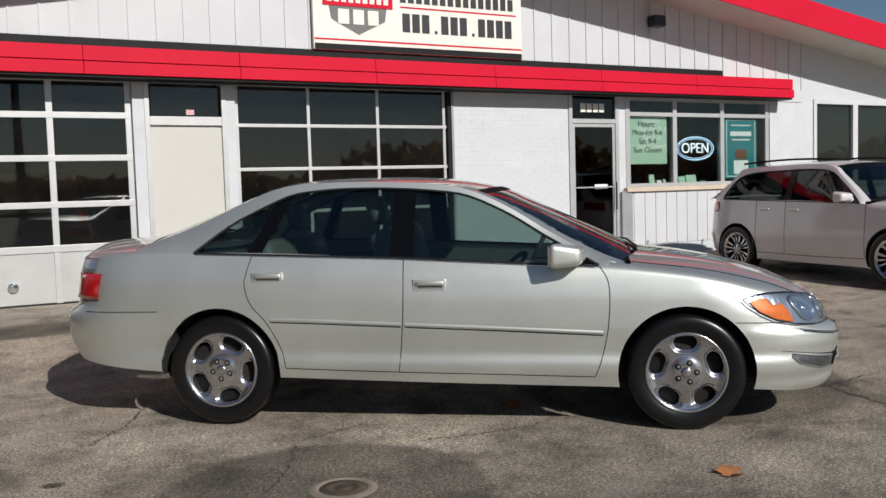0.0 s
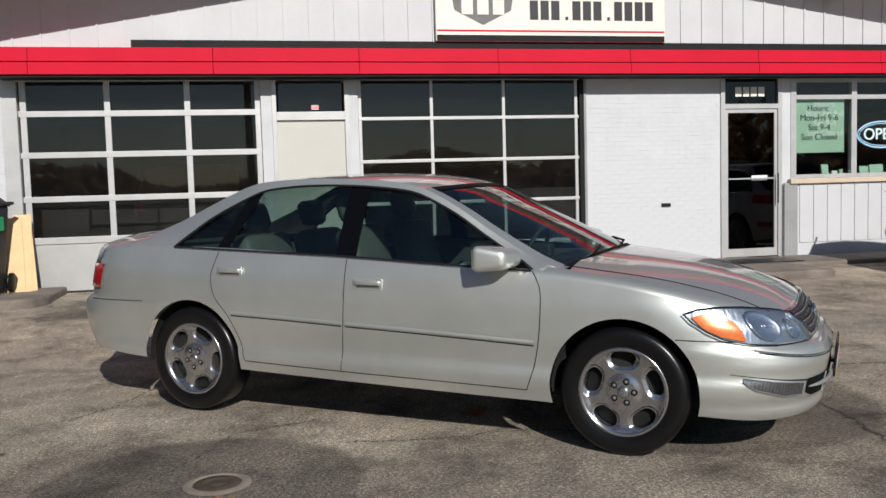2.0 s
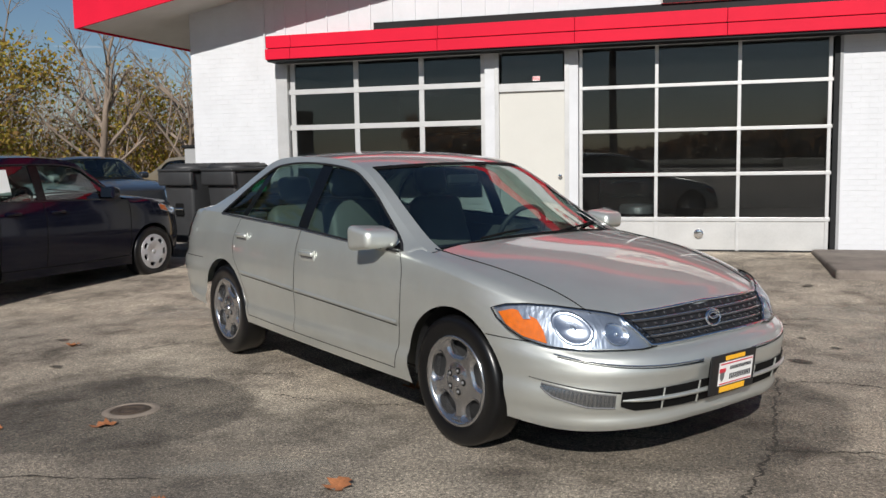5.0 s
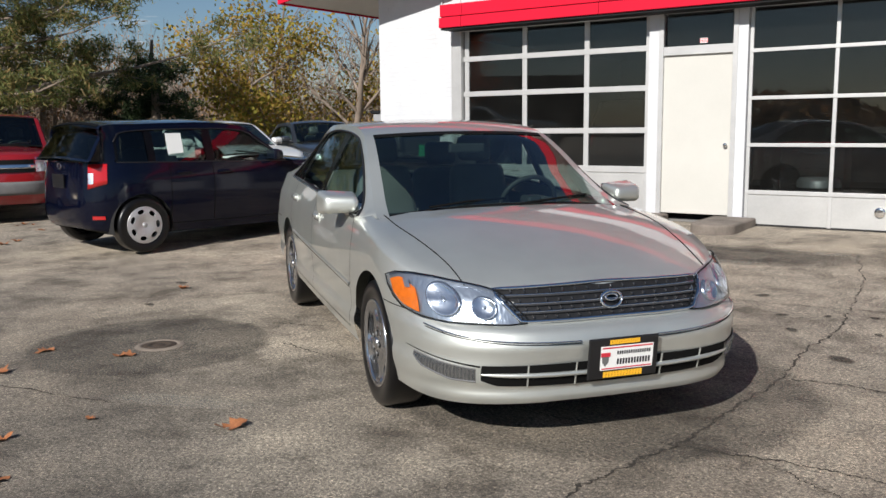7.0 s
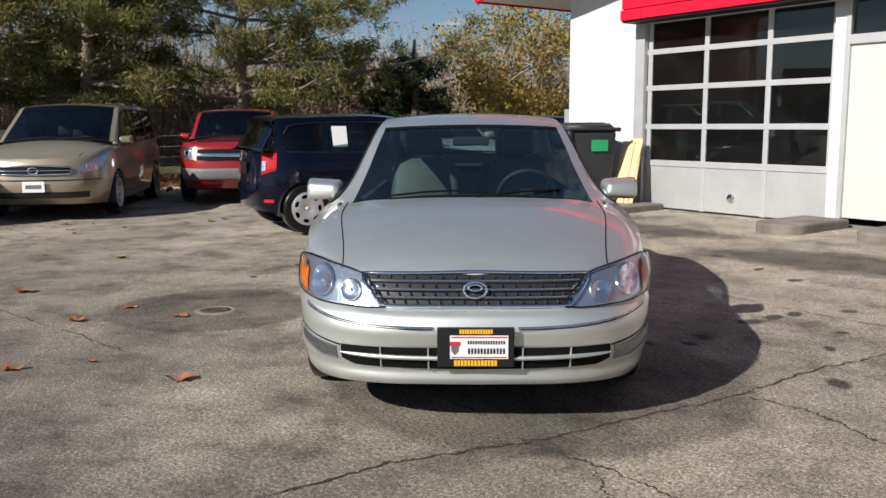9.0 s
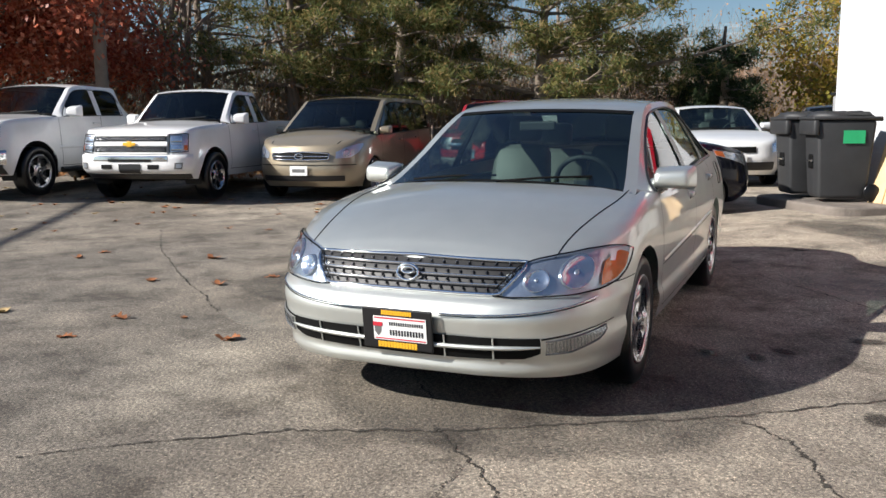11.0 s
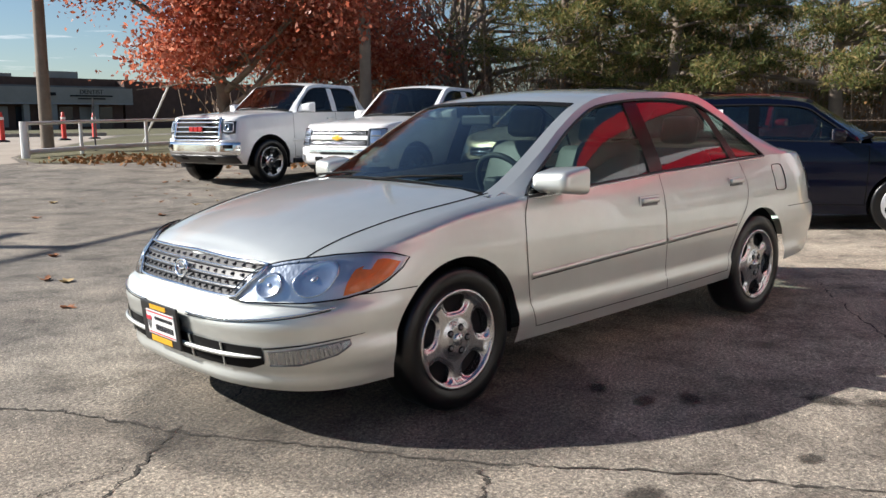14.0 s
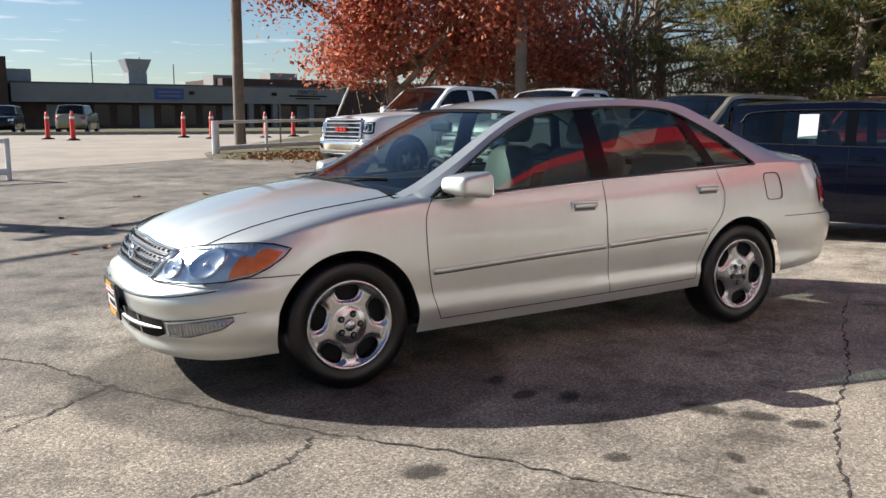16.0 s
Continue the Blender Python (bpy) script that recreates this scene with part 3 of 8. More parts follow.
# office door
door = tagged(new("door_4"), "dark glass office door in a white frame, closed", "door", kind="structure")
for nm, x0, x1, z0, z1, y0, t, mat in (("door_frame", 8.33, 8.395, BASE, 2.80, FY - 0.01, 0.08, ALU), ("door_frame", 9.265, 9.33, BASE, 2.80, FY - 0.01, 0.08, ALU), ("transom_rail", 8.395, 9.265, 2.36, 2.43, FY - 0.008, 0.07, ALU),
                                     ("door_stile", 8.40, 8.45, 0.16, 2.355, FY + 0.01, 0.045, ALU), ("door_stile", 9.21, 9.26, 0.16, 2.355, FY + 0.01, 0.045, ALU), ("door_rail", 8.45, 9.21, 0.16, 0.28, FY + 0.01, 0.045, ALU),
                                     ("door_rail", 8.45, 9.21, 2.30, 2.355, FY + 0.01, 0.045, ALU), ("door_pane", 8.45, 9.21, 0.28, 2.30, FY + 0.03, 0.006, DARK_GLASS), ("transom_pane", 8.395, 9.265, 2.43, 2.80, FY + 0.03, 0.006, DARK_GLASS),
                                     ("push_bar", 8.45, 9.21, 1.315, 1.335, FY - 0.01, 0.02, ALU), ("door_sign", 8.84, 9.10, 1.295, 1.37, FY + 0.020, 0.004, PAPER)):
    bm = bmesh.new()
    box(x0, x1, y0, y0 + t, z0, z1, 0, bm)
    part(nm, bm, mat, door)
bm = bmesh.new()
for i in range(4):
    box(8.58 + i * 0.125, 8.68 + i * 0.125, FY + 0.022, FY + 0.026, 2.54, 2.68, 0, bm)
part("number_plate", bm, SIGN_WHITE, door, "white numerals as plain bars")
bm = bmesh.new()
rod((9.235, FY - 0.05, 0.95), (9.235, FY - 0.05, 1.40), 0.012, bm=bm)
part("pull_handle", bm, DARK_TRIM, door)

# office window over the knee wall
win = tagged(new("window_1"), "white framed office window with posters and neon sign", "window", kind="structure")
for nm, x0, x1, z0, z1, y0, t, mat in [("window_frame", 9.52, 12.86, 2.745, 2.80, FY - 0.01, 0.08, ALU), ("window_frame", 9.52, 12.86, 2.49, 2.555, FY - 0.008, 0.07, ALU), ("window_frame", 9.52, 12.86, 1.305, 1.365, FY - 0.01, 0.08, ALU)] + \
        [("window_frame", x - 0.045, x + 0.045, 1.30, 2.80, FY - 0.012, 0.085, ALU) for x in (9.52, 10.55, 11.66, 12.78)] + \
        [("pane", a, b, z0, z1, FY + 0.03, 0.006, CLEAR_GLASS) for a, b in ((9.56, 10.51), (10.59, 11.62), (11.70, 12.74)) for z0, z1 in ((1.365, 2.49), (2.555, 2.745))]:
    bm = bmesh.new()
    box(x0, x1, y0, y0 + t, z0, z1, 0, bm)
    part(nm, bm, mat, win)
bm = bmesh.new()
box(9.33, 12.9, FY - 0.04, FY + 0.2, 0.0, 1.225, 0, bm)
knee = structure("wall_knee", bm, SIDING, "white vertical boards below the office window")
for i in range(15):
    x = 9.60 + 0.235 * i
    if x < 12.9:
        bm = bmesh.new()
        box(x, x + 0.225, FY - 0.052, FY - 0.041, 0.34, 1.225, 0.002, bm)
        part("board", bm, WALL, knee)
bm = bmesh.new()
box(9.33, 9.55, FY - 0.07, FY - 0.041, 0.1, 1.24, 0, bm)
structure("trim_corner", bm, GREY_TRIM, "grey corner board beside the office door")
bm = bmesh.new()
box(9.42, 12.95, FY - 0.10, FY - 0.012, 1.228, 1.302, 0.008, bm)
structure("sill", bm, WOOD_SILL, "pale wooden window sill")
# second window
win2 = tagged(new("window_2"), "white framed window with closed blinds", "window", kind="structure")
for nm, x0, x1, z0, z1, y0, t, mat in (("window_frame", 14.02, 16.40, 2.78, 2.86, FY - 0.03, 0.1, WALL), ("window_frame", 14.02, 16.40, 1.22, 1.30, FY - 0.03, 0.1, WALL), ("window_frame", 14.02, 14.10, 1.3, 2.78, FY - 0.03, 0.1, WALL),
                                     ("window_frame", 15.14, 15.28, 1.3, 2.78, FY - 0.03, 0.1, WALL), ("window_frame", 16.32, 16.40, 1.3, 2.78, FY - 0.03, 0.1, WALL), ("blind", 14.10, 15.14, 1.3, 2.78, FY + 0.05, 0.01, SHADE_MAT),
                                     ("blind", 15.28, 16.32, 1.3, 2.78, FY + 0.05, 0.01, SHADE_MAT), ("pane", 14.10, 15.14, 1.3, 2.78, FY + 0.02, 0.005, SHOP_GLASS), ("pane", 15.28, 16.32, 1.3, 2.78, FY + 0.02, 0.005, SHOP_GLASS)):
    bm = bmesh.new()
    box(x0, x1, y0, y0 + t, z0, z1, 0, bm)
    part(nm, bm, mat, win2)
# raised walk at the office, low kerb stubs at the garage
bm = bmesh.new()
box(5.92, 8.75, 9.35, FY - 0.015, -0.1, 0.16, 0.03, bm)
box(8.70, 17.4, 10.35, FY - 0.075, -0.1, 0.156, 0.03, bm)
structure("pavement", bm, KERB, "raised concrete walk in front of the office")


# ---------------------------------------------------------------- vehicles
def spline(pts, n):
    """n points on a smooth curve through pts (tuples), spaced by index."""
    p = np.array(pts, float)
    out = []
    for t in np.linspace(0, len(p) - 1, n):
        i = min(int(t), len(p) - 2)
        f = t - i
        p0, p1, p2, p3 = p[max(i - 1, 0)], p[i], p[i + 1], p[min(i + 2, len(p) - 1)]
        out.append(0.5 * (2 * p1 + (p2 - p0) * f + (2 * p0 - 5 * p1 + 4 * p2 - p3) * f * f + (3 * p1 - p0 - 3 * p2 + p3) * f ** 3))
    return [tuple(v) for v in out]


def lerp_of(pairs):
    xs, ys = [a for a, b in pairs], [b for a, b in pairs]
    return lambda v: float(np.interp(v, xs, ys))


def glide_of(pairs):
    """Like lerp_of, but without kinks and without overshoot."""
    xs, ys = np.array([a for a, b in pairs], float), np.array([b for a, b in pairs], float)
    h, d = np.diff(xs), np.diff(ys) / np.diff(xs)
    m = np.zeros(len(xs))
    m[0], m[-1] = d[0], d[-1]
    for i in range(1, len(xs) - 1):
        if d[i - 1] * d[i] > 0:
            a, b = 2 * h[i] + h[i - 1], h[i] + 2 * h[i - 1]
            m[i] = (a + b) / (a / d[i - 1] + b / d[i])

    def at_x(v):
        v = min(max(v, xs[0]), xs[-1])
        i = min(int(np.searchsorted(xs, v, "right")) - 1, len(xs) - 2)
        t = (v - xs[i]) / h[i]
        return float((2 * t ** 3 - 3 * t * t + 1) * ys[i] + (t ** 3 - 2 * t * t + t) * h[i] * m[i] + (3 * t * t - 2 * t ** 3) * ys[i + 1] + (t ** 3 - t * t) * h[i] * m[i + 1])

    return at_x


class Shape:
    """The outer form of a car: x ahead, y to its left, z up, origin on the ground half-way between the axles."""

    def __init__(self, width, front, rear, top, crown, bottom, section, lf=0.9, lr=0.8, qf=3.0, qr=3.2, bow=0.05):
        self.w, self.front, self.rear = width / 2, lerp_of(front), lerp_of(rear)
        self.top, self.crown, self.bottom, self.section = glide_of(top), glide_of(crown), glide_of(bottom), glide_of(section)
        self.lf, self.lr, self.qf, self.qr, self.bow = lf, lr, qf, qr, bow
        self.xa, self.xb = self.rear(0.6), self.front(0.5)

    def half(self, x, z):
        """Half the width before the corners are rounded."""
        c = (x - 0.1) / 2.4
        return self.w * self.section(z) * (1 - self.bow * c * c)

    def side(self, x, z):
        """y of the skin at x and z."""
        y = self.half(x, z)
        f, r = self.front(z), self.rear(z)
        if x > f - self.lf:
            s = min(1.0, (x - f + self.lf) / self.lf)
            y *= (1 - s ** 2.3) ** (1 / self.qf)
        elif x < r + self.lr:
            s = min(1.0, (r + self.lr - x) / self.lr)
            y *= (1 - s ** 2.6) ** (1 / self.qr)
        return y

    def nose(self, k, z, off=0.0):
        """A point of the front, k from 0 in the middle to 1 at the flank."""
        f = self.front(z)
        a = k * math.pi / 2
        y = math.sin(a)
        x = f - self.lf + self.lf * (1 - min(1, y) ** self.qf) ** (1 / 2.3)
        w = self.half(x, z)
        return Vector((x + off * math.cos(a) ** 0.6, w * y + off * math.sin(a), z))

    def tail(self, k, z, off=0.0):
        r = self.rear(z)
        a = k * math.pi / 2
        y = math.sin(a)
        x = r + self.lr - self.lr * (1 - min(1, y) ** self.qr) ** (1 / 2.6)
        w = self.half(x, z)
        return Vector((x - off * math.cos(a) ** 0.6, w * y + off * math.sin(a), z))


def skin(S, wheels, arch, cuts, panels, cols=150, rows=18, caps=10):
    """The painted shell, as a dict of panel name to mesh. wheels: axle (x, z); cuts: (x0, x1, share of width) left open on top;
    panels(x, y, z): the panel that a face belongs to."""
    us = np.linspace(0, 1, cols)
    us = us - 0.075 * np.sin(2 * np.pi * us)
    half = []
    for u in us:
        def xat(z):
            f, r = S.front(z), S.rear(z)
            return r + (f - r) * u
        x = xat(0.6)
        for _ in range(3):
            x = xat(S.top(x))
        xt, zt = x, S.top(x)
        col = []
        zb = S.bottom(xat(0.3))
        for j in range(rows):
            z = zb + (zt - zb) * j / (rows - 1)
            xx = xat(z)
            col.append((xx, S.side(xx, z), z))
        ye = col[-1][1]
        zc = max(S.crown(xt), zt)
        for j in range(1, caps + 1):
            c = 1 - j / caps
            col.append((xt, ye * c, zt + (zc - zt) * (1 - c ** 2.4)))
        half.append(col)
    nr = rows + caps
    V = np.array(half).reshape(-1, 3)
    idx = lambda i, j: i * nr + j
    inside, R = np.zeros(len(V), bool), arch
    for wx, wz in wheels:
        d = np.hypot(V[:, 0] - wx, V[:, 2] - wz)
        side = (np.arange(len(V)) % nr) < rows
        inside |= (d < R) & side & (V[:, 1] > 0.3)
    faces = []
    for i in range(cols - 1):
        for j in range(nr - 1):
            f = (idx(i, j), idx(i + 1, j), idx(i + 1, j + 1), idx(i, j + 1))
            c = V[list(f)].mean(0)
            if all(inside[k] for k in f):
                continue
            if j >= rows - 1 and any(a < c[0] < b and c[1] < s * S.half(c[0], 0.9) for a, b, s in cuts):
                continue
            faces.append(f)
    for k in {k for f in faces for k in f if inside[k]}:
        wx, wz = min(wheels, key=lambda w: abs(w[0] - V[k, 0]))
        dx, dz = V[k, 0] - wx, V[k, 2] - wz
        d = max(1e-6, math.hypot(dx, dz))
        V[k, 0], V[k, 2] = wx + dx / d * R, wz + dz / d * R
        V[k, 1] = S.side(V[k, 0], max(V[k, 2], 0.15))
    n = len(V)
    allv = np.vstack([V, V * [1, -1, 1]])
    allf = [tuple(f) for f in faces] + [tuple(k + n for k in reversed(f)) for f in faces]
    bm = bmesh.new()
    bv = [bm.verts.new(v) for v in allv]
    bm.verts.ensure_lookup_table()
    for f in allf:
        try:
            bm.faces.new([bv[k] for k in f])
        except ValueError:
            pass
    bmesh.ops.remove_doubles(bm, verts=bm.verts[:], dist=0.0005)
    bmesh.ops.delete(bm, geom=[v for v in bm.verts if not v.link_faces], context="VERTS")
    bm.normal_update()
    groups = {}
    for f in bm.faces:
        groups.setdefault(panels(*f.calc_center_median()), []).append(f)
    out = {}
    for name, fs in groups.items():
        vs, order = {}, []
        for f in fs:
            for v in f.verts:
                if v not in vs:
                    vs[v] = len(order)
                    order.append(v)
        me = mesh_of(name, [v.co for v in order], [[vs[v] for v in f.verts] for f in fs])
        me.normals_split_custom_set_from_vertices([tuple(v.normal) for v in order])
        out[name] = me
    bm.free()
    return out


def patch(name, point, k0, k1, top, bot, mat, parent, side=1, off=0.008, nu=14, nv=6, label="", depth=0.0):
    """A piece that lies on the nose or tail; top and bot give z over k."""
    pts = []
    for i in range(nu + 1):
        k = k0 + (k1 - k0) * i / nu
        a, b = bot(k), top(k)
        col = [point(k, a + (b - a) * j / nv, off) for j in range(nv + 1)]
        if depth:
            col = [point(k, a, off - depth)] + col + [point(k, b, off - depth)]
        pts.append([(p.x, p.y * side, p.z) for p in col])
    return place(name, grid_mesh(name, pts), mat, parent, label)


def ribbon(name, S, line, mat, parent, side=1, width=0.006, off=0.0015, label="", thick=0.0):
    """A strip along (x, z) points of the flank."""
    pts = []
    line = spline(line, max(12, 6 * len(line)))
    for i, (x, z) in enumerate(line):
        a, b = line[max(i - 1, 0)], line[min(i + 1, len(line) - 1)]
        dx, dz = b[0] - a[0], b[1] - a[1]
        d = max(1e-9, math.hypot(dx, dz))
        nx, nz = -dz / d * width / 2, dx / d * width / 2
        row = []
        for s in (-1, 1):
            px, pz = x + s * nx, z + s * nz
            row.append((px, side * (S.side(px, pz) + off), pz))
        if thick:
            c = (x, side * (S.side(x, z) + off + thick), z)
            row = [row[0], (x - nx * 0.6, c[1], z - nz * 0.6), (x + nx * 0.6, c[1], z + nz * 0.6), row[1]]
        pts.append(row)
    return place(name, grid_mesh(name, pts, bool(thick)), mat, parent, label)


def wheel_meshes(radius, width, rim, style):
    """Meshes of tyre, rim, and small pieces, made once; the outer face looks along -y."""
    h = width / 2
    prof = [(rim - 0.005, -h * 0.80), (rim + 0.012, -h * 0.93), (radius * 0.86, -h), (radius * 0.94, -h * 0.96), (radius * 0.985, -h * 0.84), (radius, -h * 0.62)]
    for o in (-0.34, -0.3, -0.02, 0.02, 0.3, 0.34):
        prof.append((radius - (0.007 if abs(abs(o) - 0.32) > 0.021 and abs(o) > 0.021 else 0.0), h * o))
    prof += [(radius, h * 0.62), (radius * 0.97, h * 0.9), (radius * 0.86, h), (rim, h * 0.8)]
    tyre = turned("tyre", prof, 56)
    n = {"star": 5, "cover": 7, "truck": 6, "split": 5, "van": 7}[style]
    nr, na = (40, 56 * n) if style == "star" else (16, 30 * n)
    hf, ha, hc, hp = {"star": (0.750, 0.190, 0.60, 2.6), "cover": (0.76, 0.125, 0.60, 2.4)}.get(style, (0.66, 0.24, 0.52, 2.6))

    def hole_at(f, a):
        """Signed place in the nearest hole of the face, and how far from its edge (one on it)."""
        c = (((a * n / (2 * math.pi)) % 1.0) - 0.5) * 2
        u, v = (f - hf) / ha, c / hc
        return u, v, (abs(u) ** hp + abs(v) ** hp) ** (1 / hp)

    pts, keep = [], []
    for i in range(nr):
        r = 0.02 + (rim - 0.02) * i / (nr - 1)
        row = []
        for k in range(na):
            a = 2 * math.pi * k / na
            o = -h * 0.86
            f = r / rim
            if style == "cover":
                o += 0.010 * math.cos(f * 5.0) - 0.012
            else:
                o += (0.012 if style == "star" else 0.030) * smooth01((f - 0.25) / 0.2) * (1 - smooth01((f - 0.8) / 0.15))
            if style == "star":
                o += 0.013 * (1 - smooth01((hole_at(f, a)[2] - 1.0) / 0.42))
            row.append((r * math.cos(a), o, r * math.sin(a)))
        pts.append(row)

    def opening(f, a):
        c = abs(((a * n / (2 * math.pi)) % 1.0) - 0.5) * 2
        if style in ("star", "cover"):
            return hole_at(f, a)[2] < 1.0
        if style == "split":
            return 0.34 < f < 0.9 and (c < 0.30 or 0.62 < c < 0.86)
        if style == "van":
            return 0.45 < f < 0.88 and c < 0.5
        return 0.42 < f < 0.88 and c < 0.42 + 0.2 * f

    verts = [p for row in pts for p in row]
    faces = []
    for i in range(nr - 1):
        f = (0.02 + (rim - 0.02) * (i + 0.5) / (nr - 1)) / rim
        for k in range(na):
            if opening(f, 2 * math.pi * (k + 0.5) / na):
                continue
            k2 = (k + 1) % na
            faces.append((i * na + k, i * na + k2, (i + 1) * na + k2, (i + 1) * na + k))
    if style in ("star", "cover"):
        # the rows of points that touch a hole lie on its round edge
        count = np.bincount(np.array(faces).ravel(), minlength=len(verts))
        for i in range(1, nr - 1):
            for k in range(na):
                if 0 < count[i * na + k] < 4:
                    r0, a0 = 0.02 + (rim - 0.02) * i / (nr - 1), 2 * math.pi * k / na
                    u, v, e = hole_at(r0 / rim, a0)
                    if e > 1e-6:
                        r1 = (hf + ha * u / e) * rim
                        a1 = a0 + (v / e - v) * hc / 2 * 2 * math.pi / n
                        verts[i * na + k] = (r1 * math.cos(a1), verts[i * na + k][1], r1 * math.sin(a1))
    bm = bmesh.new()
    me = mesh_of("rim", verts, faces)
    bm.from_mesh(me)
    bpy.data.meshes.remove(me)
    bmesh.ops.delete(bm, geom=[v for v in bm.verts if not v.link_faces], context="VERTS")
    bmesh.ops.recalc_face_normals(bm, faces=bm.faces[:])
    for _ in range(0 if style in ("star", "cover") else 5):
        bmesh.ops.smooth_vert(bm, verts=[v for v in bm.verts if v.is_boundary and 0.30 * rim < math.hypot(v.co.x, v.co.z) < 0.97 * rim], factor=0.5, use_axis_x=True, use_axis_y=True, use_axis_z=True)
    edge = [e for e in bm.edges if e.is_boundary]
    r = bmesh.ops.extrude_edge_only(bm, edges=edge)
    for v in r["geom"]:
        if isinstance(v, bmesh.types.BMVert):
            v.co.y += 0.028
    rim_me = bpy.data.meshes.new("rim")
    bm.to_mesh(rim_me)
    bm.free()
    rim_me.polygons.foreach_set("use_smooth", [True] * len(rim_me.polygons))
    rim_me.set_sharp_from_angle(angle=radians(40))
    lip = turned("rim_lip", [(rim * 0.93, -h * 0.82), (rim * 0.97, -h * 0.95), (rim + 0.006, -h * 0.97), (rim + 0.008, -h * 0.86), (rim * 0.94, -h * 0.5), (rim * 0.93, h * 0.5)], 56)
    drum = turned("brake_disc", [(0.001, -h * 0.30), (rim * 0.90, -h * 0.30), (rim * 0.93, h * 0.6)], 40)
    cap = turned("centre_cap", [(0.001, -h * 0.86 - 0.012), (0.022, -h * 0.86 - 0.011), (0.030, -h * 0.86 - 0.004), (0.032, -h * 0.86 + 0.01)], 24)
    nut = turned("lug_nut", [(0.001, -h * 0.86 - 0.008), (0.007, -h * 0.86 - 0.008), (0.0095, -h * 0.86 - 0.003), (0.0095, -h * 0.86 + 0.01)], 6)
    nuthole = turned("nut_socket", [(0.001, -h * 0.86 - 0.0015), (0.016, -h * 0.86 - 0.0015), (0.018, -h * 0.86 + 0.004)], 16)
    return dict(tyre=tyre, rim=rim_me, lip=lip, drum=drum, cap=cap, nut=nut, hole=nuthole)


def add_wheel(W, name, parent, x, y, z, spin, rim_mat, nuts=5, label="", steer=0.0):
    hub = new(name)
    hub.empty_display_size = 0.1
    hub.parent = parent
    hub.matrix_basis = pose(x, y, z, 0, 0, (0 if y < 0 else 180) + steer) @ pose(0, 0, 0, 0, spin, 0)
    if label:
        hub["label"] = label
    place("tyre", W["tyre"], RUBBER, hub)
    place("rim", W["rim"], rim_mat, hub)
    place("rim_lip", W["lip"], rim_mat, hub)
    place("brake_disc", W["drum"], UNDERBODY, hub)
    place("centre_cap", W["cap"], rim_mat, hub)
    for k in range(nuts):
        a = 2 * math.pi * (k + 0.25) / nuts
        px, pz = 0.055 * math.cos(a), 0.055 * math.sin(a)
        place("nut_socket", W["hole"], GAP, hub, m=pose(px, 0, pz))
        place("lug_nut", W["nut"], GREY_PLASTIC, hub, m=pose(px, 0, pz))
    return hub


